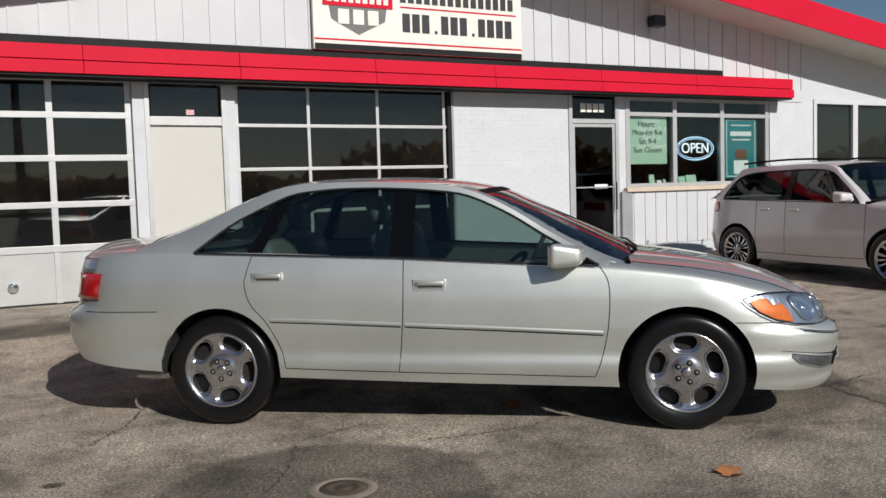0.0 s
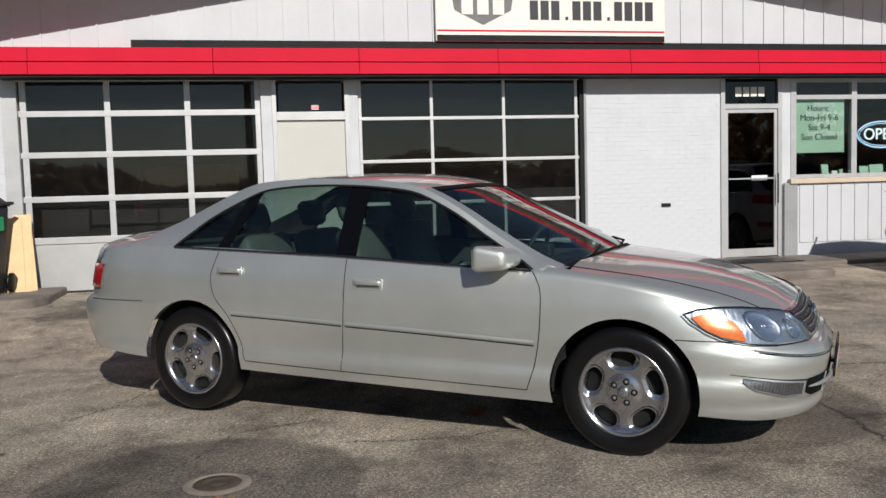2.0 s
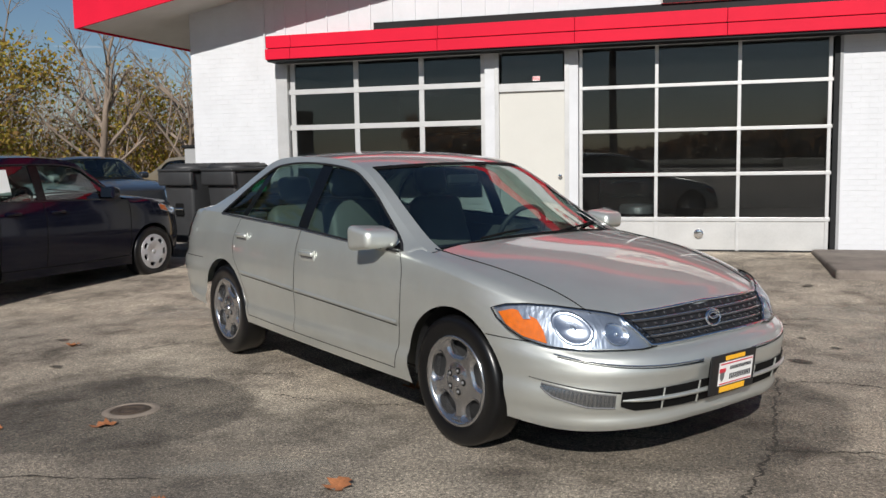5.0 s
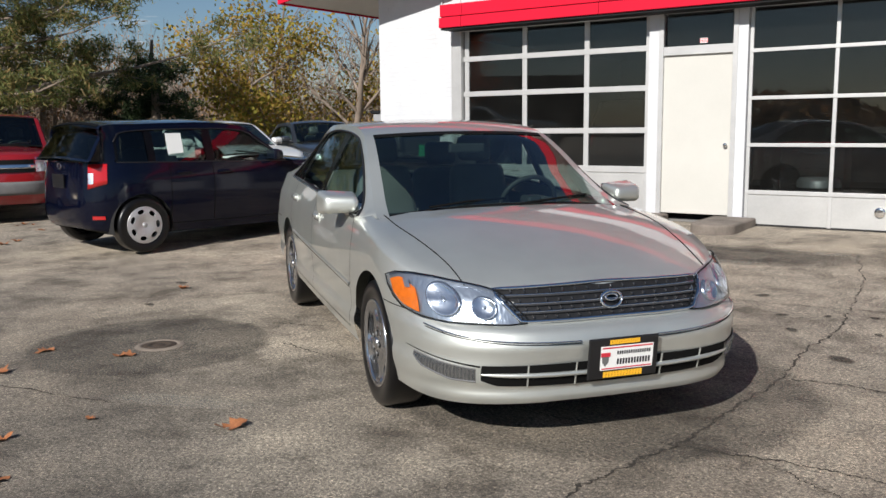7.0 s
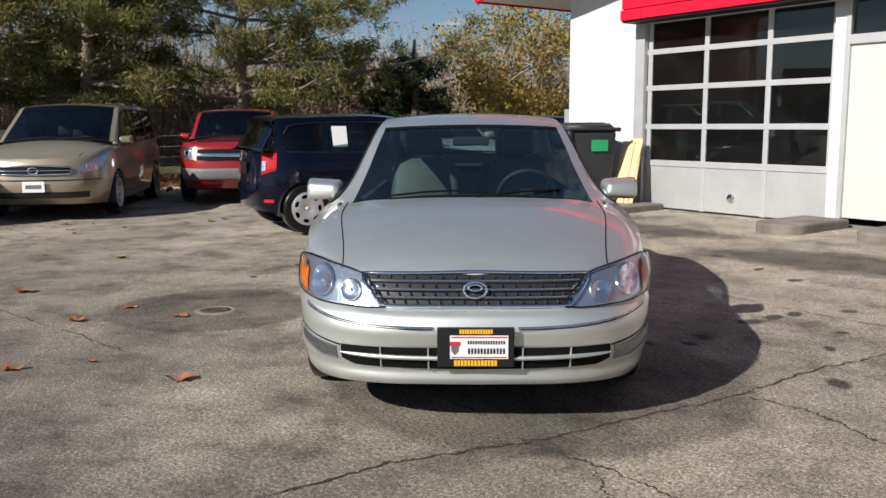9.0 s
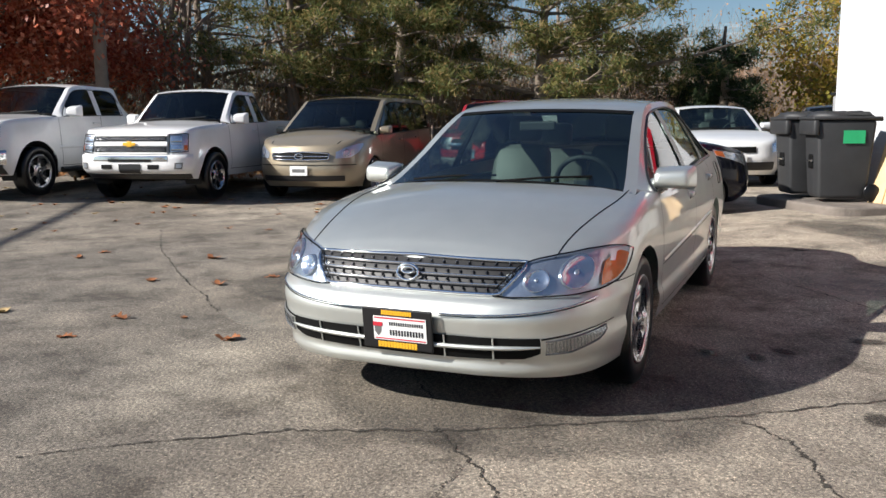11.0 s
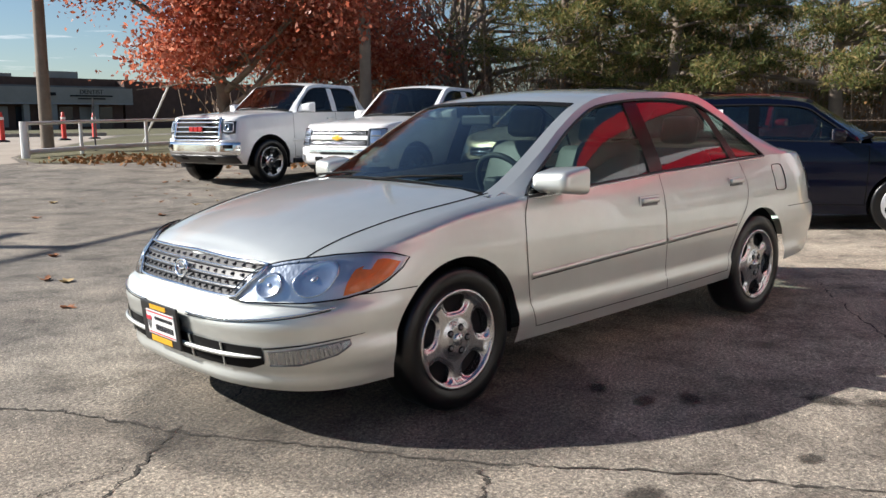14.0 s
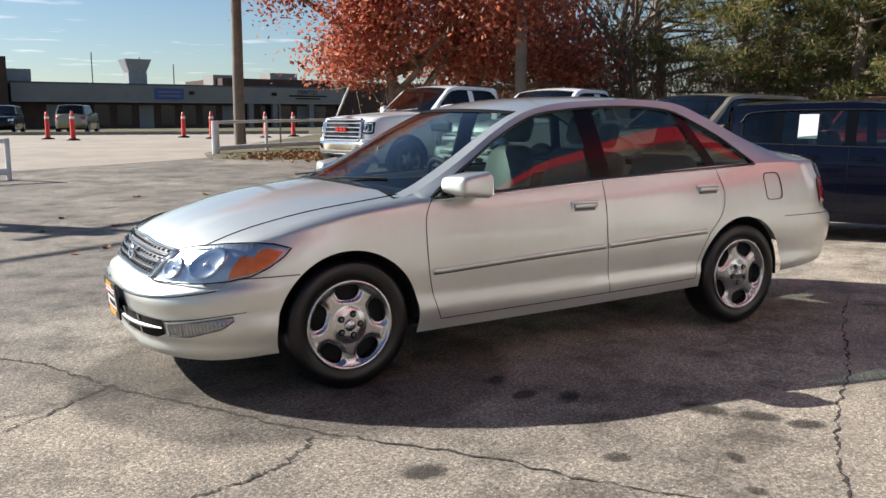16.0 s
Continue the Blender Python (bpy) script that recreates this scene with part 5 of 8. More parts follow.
    for s in (1, -1):
        patch("grille_mesh", S.nose, 0.0, 0.385, g_t, g_b, GRILLE_BACK, car, s, 0.004, 14, 5)
        frame_ = [S.nose(k, g_t(k) + 0.002, 0.012) for k in np.linspace(0, 0.395, 14)] + [S.nose(k, g_b(k) - 0.002, 0.012) for k in np.linspace(0.392, 0.0, 18)]
        place("grille_frame", tube("grille_frame", [(p.x, p.y * s, p.z) for p in frame_], 0.009, 8), CHROME, car, "chrome grille surround")
    for i in range(3):
        z = 0.616 + 0.034 * i
        grille_bars(car, S, 0.335 + 0.018 * i, z, z, 1, GRILLE_BAR, 0.012, rad=0.0062)
        grille_bars(car, S, 0.335 + 0.018 * i, z + 0.006, z + 0.006, 1, CHROME, 0.016, rad=0.0030)
    stud = box(-0.011, 0.006, -0.0032, 0.0032, -0.0045, 0.004, 0.0012)
    stud_mesh = bpy.data.meshes.new("grille_stud")
    stud.to_mesh(stud_mesh)
    stud.free()
    for i in range(4):
        z = 0.600 + 0.034 * i
        reach = 0.43 + 0.028 * i
        n = 17 + i % 2
        for y in np.linspace(-reach, reach, n):
            kk = math.asin(min(0.99, abs(y) / 0.90)) / (math.pi / 2)
            p = S.nose(kk, z, 0.012)
            if abs(y) > 0.06 or i in (0, 3):
                place("grille_stud", stud_mesh, GRILLE_STUD, car, m=pose(p.x, p.y * (1 if y > 0 else -1), p.z, 0, 20, 0))
    badge = empty_part("grille_badge", car)
    ring = [(0.0, 0.052 * math.cos(a), 0.036 * math.sin(a)) for a in np.linspace(0, 2 * math.pi, 29)]
    p = S.nose(0, 0.655, 0.028)
    place("badge_ring", tube("badge_ring", ring, 0.007, 8), CHROME, badge, m=pose(p.x, 0, p.z, 0, -12, 0))
    ring = [(0.0, 0.030 * math.cos(a), 0.014 * math.sin(a)) for a in np.linspace(0, 2 * math.pi, 25)]
    place("badge_ring", tube("badge_ring", ring, 0.005, 8), CHROME, badge, m=pose(p.x, 0, p.z + 0.010, 0, -12, 0))
    # lower intake
    in_t, in_b = ramped((0, 0.408), (0.50, 0.402)), ramped((0, 0.300), (0.44, 0.308), (0.50, 0.335))
    for s in (1, -1):
        patch("air_intake", S.nose, 0.0, 0.495, in_t, in_b, GAP, car, s, 0.004, 16, 4)
        bar = [S.nose(k, 0.357 + 0.03 * k ** 2, 0.014) for k in np.linspace(0.06, 0.49, 14)]
        place("intake_bar", tube("intake_bar", [(q.x, q.y * s, q.z) for q in bar], [0.011] * 10 + [0.010, 0.009, 0.007, 0.004], 8), SILVER, car)
        for k in (0.155, 0.324):
            a, b = S.nose(k, in_b(k), 0.010), S.nose(k, in_t(k), 0.010)
            place("intake_rib", tube("intake_rib", [(a.x, a.y * s, a.z), (b.x, b.y * s, b.z)], 0.0045, 6), SILVER, car)
    dealer_plate(car, S.nose(0, 0.43, 0.030).x, 0.0, 0.415)
    # cabin
    inside(car, [(0.0, 0.36), (0.0, -0.36)], [-0.76], 0.72, 0.28, -1.35, 0.95, 0.70, 0.95)
    bm = bmesh.new()
    box(-1.98, -1.38, -0.66, 0.66, 0.98, 1.02, 0.01, bm)
    part("parcel_shelf", bm, CABIN, car)
    bm = bmesh.new()
    box(0.33, 0.36, -0.12, 0.12, 1.25, 1.31, 0.012, bm)
    part("rear_view_mirror", bm, DASH, car)
    cowl = [[(1.14 - 0.12 * abs(c) ** 2, 0.74 * c, 0.972 - 0.05 * abs(c) ** 2 + dz) for c in np.linspace(-1, 1, 17)] for dz in (0.0,)]
    cowl.append([(p[0] - 0.14, p[1], p[2] + 0.005) for p in cowl[0]])
    place("cowl_panel", grid_mesh("cowl_panel", cowl), BLACK_PLASTIC, car)
    for y0, y1, xa, xb in ((-0.50, -0.02, 1.10, 1.04), (0.02, 0.52, 1.12, 0.98)):
        line = [(xa + 0.02, y0, 0.988), (xa - 0.01, (y0 + y1) / 2, 1.010), (xb, y1, 1.014)]
        place("windshield_wiper", tube("windshield_wiper", line, 0.007, 6), GAP, car)
    ring = [(-1.65 + 0.075 * c, S.side(-1.65, 0.88 + 0.085 * s_) + 0.002, 0.88 + 0.085 * s_) for c, s_ in ((math.copysign(abs(math.cos(a)) ** 0.4, math.cos(a)), math.copysign(abs(math.sin(a)) ** 0.4, math.sin(a))) for a in np.linspace(0, 2 * math.pi, 41))]
    place("fuel_door_gap", tube("fuel_door_gap", ring, 0.003, 5), GAP, car)
    return car


def empty_part(name, parent, m=None):
    ob = new(name)
    ob.empty_display_size = 0.05
    ob.parent = parent
    if m is not None:
        ob.matrix_basis = m
    return ob


def dealer_plate(car, x, y, z, w=0.345, h=0.19):
    """Black plate holder with the shop's white plate; numbers and names stay as bars."""
    hold = empty_part("plate_holder", car, pose(x, y, z, 0, 6, 0) @ Matrix.Diagonal((1, -1, 1, 1)))
    hold["label"] = "black plate holder with yellow strips and white dealer plate"
    bm = bmesh.new()
    box(-0.012, 0.0, -w / 2, w / 2, -h / 2, h / 2, 0.006, bm)
    part("plate_frame", bm, BLACK_PLASTIC, hold)
    for y0, y1, z0, z1, mat, o in ((-0.115, 0.145, -0.052, 0.058, PLATE_WHITE, 0.003), (-0.075, 0.075, 0.066, 0.086, PLATE_YELLOW, 0.003), (-0.10, 0.095, -0.086, -0.060, PLATE_YELLOW, 0.003),
                                   (-0.04, 0.130, 0.018, 0.034, INK, 0.0045), (-0.04, 0.130, -0.028, -0.002, INK, 0.0045), (-0.108, 0.14, 0.0475, 0.0535, PLATE_RED, 0.0045), (-0.108, 0.14, -0.047, -0.042, PLATE_RED, 0.0045)):
        bm = bmesh.new()
        if mat is INK:
            n = 15 if z0 > 0 else 12  # plain bars
            for i in range(n):
                a = -y1 + (y1 - y0) * i / n
                box(0.0, o, a, a + (y1 - y0) / n * 0.62, z0, z1, 0, bm)
            part("plate_writing", bm, mat, hold)["kind"] = "stuff"
        elif mat is PLATE_YELLOW:
            for i in range(13):  # plain bars
                a = -y1 + (y1 - y0) * i / 13
                box(0.0, o, a, a + (y1 - y0) / 13 * 0.78, z0, z1, 0, bm)
            part("plate_writing", bm, mat, hold)["kind"] = "stuff"
        else:
            box(0.0, o, -y1, -y0, z0, z1, 0, bm)
            part("plate_strip" if mat is not PLATE_WHITE else "plate_face", bm, mat, hold)
    bm = bmesh.new()
    vs = [bm.verts.new((0.0045, 0.0 + yy, zz)) for yy, zz in ((0.075, 0.012), (0.11, 0.012), (0.108, -0.015), (0.0925, -0.034), (0.077, -0.015))]
    bm.faces.new(vs)
    part("plate_shield", bm, GREY_PLASTIC, hold)
    bm = bmesh.new()
    box(0.003, 0.006, 0.070, 0.115, 0.012, 0.030, 0, bm)
    part("plate_shield_band", bm, PLATE_RED, hold)


def generic_car(name, label, category, m, coat, wb, foh, roh, width, height, r, hood, cowl, top_x, roof_x, tail_x, belt, tail_z=None, tint=None,
                style="van", rim=None, posts=None, tall=False, bed=None, trim=None, cab_w=0.70, clear=0.24, bumper=None, wheel_label="", screen=None, qf=3.2, lf=0.8, skin_cols=96, pillar=None, arch=1.13, cab_base=0.90):
    """A car of plain make. hood: height at the front edge and at the windscreen; cowl, top_x, roof_x, tail_x: where the windscreen
    starts and ends, the roof ends and the rear window ends; belt: height of the window line ahead and behind."""
    car = empty(name, label, category, m)
    xf, xr = wb / 2 + foh, -wb / 2 - roh
    hf, hc = hood
    bf, br = belt
    tail_z = tail_z or br
    S = Shape(width, [(clear, xf - 0.16), (clear + 0.12, xf - 0.03), (0.5, xf), (hf * 0.72, xf - 0.02), (hf * 0.9, xf - 0.06), (hf + 0.05, xf - 0.13)],
              [(clear, xr + 0.14), (clear + 0.12, xr + 0.03), (0.55, xr), (br * 0.75, xr + 0.03), (br, xr + 0.06), (br + 0.1, xr + 0.10)],
              [(xr, br - 0.01), (tail_x - 0.2, br), (0.0, (bf + br) / 2), (cowl - 0.25, bf), (cowl + 0.2, bf * 0.985), ((cowl + xf) / 2, (hf + bf) / 2 + 0.01), (xf - 0.25, hf + 0.01), (xf, hf - 0.06)],
              [(xr, br + 0.0), (tail_x - 0.2, tail_z + 0.0), (0, bf), (cowl, hc), ((cowl + xf) / 2, hf + (hc - hf) * 0.62), (xf - 0.25, hf + 0.045), (xf, hf - 0.05)],
              [(xr, clear + 0.10), (xr + 0.5, clear + 0.02), (xf - 0.5, clear), (xf, clear + 0.02)],
              [(0.1, 0.93), (clear, 0.95), (clear + 0.12, 0.975), (0.62, 1.0), (0.80, 0.995), (br - 0.05, 0.955), (br + 0.1, 0.92), (1.6, 0.88)], lf=lf, lr=0.7, qf=qf, qr=4.0, bow=0.035)
    axles = [(wb / 2, r), (-wb / 2, r)]
    mid = (cowl + tail_x) / 2

    def panels(x, y, z):
        if x > wb / 2 + 0.2 and z < hf * 0.66:
            return "front_bumper"
        if x < -wb / 2 - r * 0.8 and z < br * 0.62:
            return "rear_bumper"
        if x > cowl - 0.1 and abs(y) < width * 0.40 and z > hf * 0.9:
            return "hood"
        if bed and x < bed[0]:
            return "cargo_bed"
        if -wb / 2 + r * 1.1 < x < wb / 2 - r * 1.15 and z > clear + 0.10:
            return ("front_door" if x > posts[-1][0] - 0.05 else "rear_door") + ("_left" if y > 0 else "_right")
        return "body_shell"

    cuts = [(tail_x + 0.06, cowl - 0.06, 0.93)]
    if bed:
        cuts.append((xr + 0.12, bed[0] - 0.05, 0.88))
    for nm, me in skin(S, axles, r * arch, cuts, panels, skin_cols, 14, 8).items():
        plain = nm.replace("_left", "").replace("_right", "")
        me.name = plain
        place(plain, me, coat, car)
    w = width / 2
    H = height
    cen = [(cowl + (top_x - cowl) * k / 4, hc + (H - 0.05 - hc) * (k / 4) ** 0.94) for k in range(5)] + \
          [(top_x + (roof_x - top_x) * k / 4, H - 0.045 + 0.045 * math.sin(math.pi * (0.25 + 0.65 * k / 4))) for k in range(1, 5)] + \
          [(roof_x + (tail_x - roof_x) * k / 3, H - 0.03 + (tail_z + 0.02 - H + 0.03) * k / 3) for k in range(1, 4)] + [(tail_x - 0.05, tail_z)]
    rail = []
    for k, (x, z) in enumerate(cen):
        f = max(0.0, min(1.0, (z - bf) / (H - bf)))
        back = 0.13 * (1 - k / 4) if k < 4 else 0.0
        lo = 0.045 if 4 <= k <= 8 else 0.035
        rail.append((x - back - (0.05 if k <= 4 else 0) + (0.05 if k > 8 else 0), w * (cab_base - (cab_base - cab_w) * f * 0.9), max(z - lo, bf if k < 2 else br)))
    p0, p1 = min(a for a, b in posts), max(b for a, b in posts)
    za, zr = H - 0.14, H - 0.15
    bl = lambda x: br + (bf - br) * max(0, min(1, (x - tail_x) / (cowl - tail_x)))
    dlo = [(p0 - 0.02, bl(p0) + (0.22 if tall else 0.02)), (max(p0 + 0.10, roof_x + 0.03), zr - (0.0 if tall else 0.03)), ((top_x + roof_x) / 2, H - 0.12), (top_x - 0.12, za), (top_x + (cowl - top_x) * 0.45 - 0.16, bf + (H - bf) * 0.48), (cowl - 0.22, bf + 0.01)]
    cabin(S, car, coat, cen, rail, (4, 8, 11), dlo, [(tail_x - 0.3, br), (cowl + 0.2, bf)], posts, tint, 49, pillar, screen)
    liners(car, axles, r * (arch + 0.01), w * 0.96)
    belly(car, xr + 0.45, xf - 0.45, w * 0.68, clear - 0.03, clear + 0.2)
    W = wheel_meshes(r, 0.22 if r < 0.36 else 0.26, rim or r * 0.66, style)
    for x, z in axles:
        for s in (-1, 1):
            add_wheel(W, "wheel", car, x, s * (w - 0.115), z, 23 * x, HUBCAP if style in ("cover", "van") else ALLOY, 0 if style == "cover" else 5, wheel_label)
    for s in (1, -1):
        edges = [posts[-1][0] - 0.05, min(cowl - 0.08, wb / 2 - r * 1.15), -wb / 2 + r * 1.1]
        for x in edges:
            ribbon("panel_gap", S, [(x, S.top(x) - 0.02), (x + 0.01, 0.8), (x - 0.01, clear + 0.12)], GAP, car, s, 0.008)
        ribbon("sill_gap", S, [(edges[2], clear + 0.11), (0, clear + 0.10), (edges[1], clear + 0.11)], GAP, car, s, 0.008)
        for x in (edges[0] + 0.16, edges[2] + 0.18)[:2 if len(posts) > 1 else 1]:
            bm = bmesh.new()
            z = S.top(x) - 0.13
            y = S.side(x, z)
            box(x - 0.09, x + 0.09, -0.02, 0.02, z - 0.018, z + 0.018, 0.012, bm)
            bm.transform(Matrix.Translation((0, s * (y + 0.010), 0)))
            part("door_handle", bm, coat if not trim else trim, car, "", True)
        mirror(car, cowl - 0.42, s * (w * 0.90), bf + 0.09, coat, s, (0.14, 0.22 if r < 0.36 else 0.25, 0.16 if r < 0.36 else 0.22))
        for y0, y1 in ((0.06, 0.55), ) if s > 0 else ((-0.5, -0.02), ):
            place("windshield_wiper", tube("windshield_wiper", [(cowl - 0.03, y0, hc + 0.02), (cowl - 0.09, y1, hc + 0.05)], 0.010, 6), BLACK_PLASTIC, car)
    inside(car, [(top_x - 0.55, 0.38), (top_x - 0.55, -0.38)], [top_x - (1.30 if height > 1.5 else 1.20)] if len(posts) > 1 and not bed else [], cowl - 0.42, clear + 0.10, max(tail_x, roof_x) + 0.1, cowl - 0.2, w * 0.80, bf, SEAT if coat is not NAVY else DASH)
    return car, S, xf, xr


def lamp_pair(car, S, k0, k1, zt, zb, amber=None, depth=0.02, back=REFLECTOR, tail=False, off=0.010, label=""):
    for s in (1, -1):
        pt = S.tail if tail else S.nose
        t, b = ramped((k0, zt[0]), (k1, zt[1])), ramped((k0, zb[0]), (k1, zb[1]))
        if tail:
            patch("taillight", pt, k0, k1, t, b, RED_LENS, car, s, off, 10, 4, label or "red taillight", 0.03)
        else:
            lamp = patch("headlight", pt, k0, k1, t, b, back, car, s, 0.003, 12, 5, label or "clear headlight")
            patch("headlight_cover", pt, k0, k1, t, b, LENS, lamp, s, off + 0.010, 12, 5, "", 0.02)
            kk = (k0 + k1) / 2
            p = pt(kk, (t(kk) + b(kk)) / 2, 0.0)
            r = (t(kk) - b(kk)) * 0.36
            place("lamp_bowl", turned("lamp_bowl", [(0.01, 0.0), (r * 0.6, -0.004), (r, -0.010), (r + 0.005, 0.005)], 20), CHROME, lamp, m=pose(p.x, p.y * s, p.z, 0, 0, 90 - s * kk * 40))
            if amber:
                patch("turn_signal", pt, amber[0], amber[1], ramped((k0, zt[0] - 0.01), (k1, zt[1] - 0.01)), ramped((k0, zb[0] + 0.01), (k1, zb[1] + 0.01)), AMBER_BODY, lamp, s, 0.009, 6, 4)


def nose_panel(name, car, S, k, zt, zb, mat, off=0.006, label="", depth=0.0, k0=0.0):
    for s in (1, -1):
        patch(name, S.nose, k0, k, const(zt) if not callable(zt) else zt, const(zb) if not callable(zb) else zb, mat, car, s, off, 10, 4, label, depth)


def blank_plate(car, S, z, mat=PLATE_WHITE, tail=False):
    p = (S.tail if tail else S.nose)(0, z, 0.018)
    bm = bmesh.new()
    box(p.x - 0.006, p.x + 0.006, -0.155, 0.155, z - 0.078, z + 0.078, 0.003, bm)
    part("licence_plate", bm, mat, car, "plain plate without characters")
    if not tail:
        bm = bmesh.new()
        box(p.x + 0.0065, p.x + 0.009, -0.11, 0.11, z - 0.025, z + 0.03, 0, bm)
        part("plate_bar", bm, GREY_PLASTIC, car)


def window_paper(car, S, x, y, z, w, h, tilt=0):
    bm = bmesh.new()
    box(-w / 2, w / 2, -0.002, 0.002, -h / 2, h / 2, 0, bm)
    part("price_sheet", bm, PAPER, car, "white price sheet in the side window", False, pose(x, y, z, tilt, 0, 0))


def at(x, y, heading, lift=0.0):
    return pose(x, y, gz(x, y) + lift, 0, 0, heading)


# ---------------------------------------------------------------- vehicles in place
silver_sedan(pose(2.805, 5.158, -0.025, 0, 0.3, -36.3))

G3 = [DARK_GLASS] * 3
TRUCK_GLASS = glass("dark windscreen", (0.16, 0.20, 0.20), 0.015, 0.02)
STRIPE_LIGHT = material("white light strip", (0.8, 0.82, 0.85), 0.3)
# navy hatchback
car, S, xf, xr = generic_car("hatchback", "navy blue hatchback with silver wheel covers parked on the lot", "car", at(-2.93, 7.76, 80.6, 0.0), NAVY, 2.46, 0.82, 0.62, 1.725, 1.52, 0.315,
                             (0.86, 1.04), 0.98, 0.26, -1.58, -1.82, (0.98, 1.05), 1.08, [DARK_GLASS, CAR_GLASS, CAR_GLASS, DARK_GLASS], "cover", 0.205, [(-1.46, -1.10), (-1.03, -0.36), (-0.27, 0.62)], True, cab_w=0.74, screen=CAR_GLASS, clear=0.20)
lamp_pair(car, S, 0.52, 0.88, (0.82, 0.90), (0.68, 0.82), (0.80, 0.87))
nose_panel("grille", car, S, 0.38, 0.72, 0.60, GAP)
nose_panel("air_intake", car, S, 0.5, 0.42, 0.26, BLACK_PLASTIC)
lamp_pair(car, S, 0.50, 0.70, (1.02, 1.02), (0.74, 0.80), tail=True)
for s in (1, -1):
    patch("reversing_lens", S.tail, 0.505, 0.565, const(0.92), const(0.80), REFLECTOR, car, s, 0.016, 5, 3, "clear reversing lens")
blank_plate(car, S, 0.82, BLACK_PLASTIC, True)
for s in (1, -1):
    patch("reflector", S.tail, 0.55, 0.68, const(0.44), const(0.40), RED_LENS, car, s, 0.012, 6, 2)
p = S.tail(0, 0.99, 0.012)
place("tail_badge", tube("tail_badge", [(p.x, 0.05 * math.cos(a), 0.99 + 0.03 * math.sin(a)) for a in np.linspace(0, 2 * math.pi, 21)], 0.007, 6), CHROME, car)
window_paper(car, S, -0.75, -0.735, 1.22, 0.20, 0.27, -14)
# grey crossover at the office
car, S, xf, xr = generic_car("crossover", "pale grey crossover with dark tinted windows near the office", "car", at(10.65, 8.02, -93.0), GREY_PAINT, 2.60, 0.92, 0.84, 1.83, 1.60, 0.345,
                             (0.86, 1.08), 1.02, 0.30, -1.35, -1.95, (1.02, 1.10), 1.12, [DARK_GLASS] * 3, "split", 0.245, [(-1.62, -0.42), (-0.33, 0.66)], False, cab_w=0.72, screen=CAR_GLASS, clear=0.22)
lamp_pair(car, S, 0.52, 0.86, (0.82, 0.88), (0.68, 0.74))
nose_panel("grille", car, S, 0.40, 0.80, 0.45, GAP)
lamp_pair(car, S, 0.50, 0.84, (1.02, 1.05), (0.88, 0.90), tail=True)
for s in (1, -1):
    patch("bumper_lamp", S.tail, 0.55, 0.78, const(0.58), const(0.50), RED_LENS, car, s, 0.012, 6, 2)
    line = [(x, s * 0.63, 1.60 + 0.03 * math.sin((x + 1.4) / 1.7 * math.pi)) for x in np.linspace(-1.4, 0.3, 16)]
    place("roof_rail", tube("roof_rail", line, 0.016, 6), DARK_TRIM, car)
# white crew-cab pickup with chrome grille
car, S, xf, xr = generic_car("pickup_truck", "white crew-cab pickup truck with chrome grille and bumper", "truck", at(-9.0, -0.37, -26.0), WHITE_PAINT, 3.65, 0.86, 1.2, 2.03, 1.88, 0.40,
                             (1.20, 1.34), 1.30, 0.64, -0.66, -0.94, (1.29, 1.32), 1.36, G3, "truck", 0.265, [(-0.60, 0.02), (0.13, 0.90)], True, bed=(-1.0, ), trim=WHITE_PAINT, cab_w=0.72, clear=0.36, qf=7.0, lf=0.40, screen=TRUCK_GLASS, pillar=WHITE_PAINT, arch=1.24, cab_base=0.85)
nose_panel("grille", car, S, 0.42, 1.17, 0.80, GAP, 0.012, "", 0.02)
grille_bars(car, S, 0.41, 0.86, 1.11, 4, CHROME, 0.022, rad=0.016)
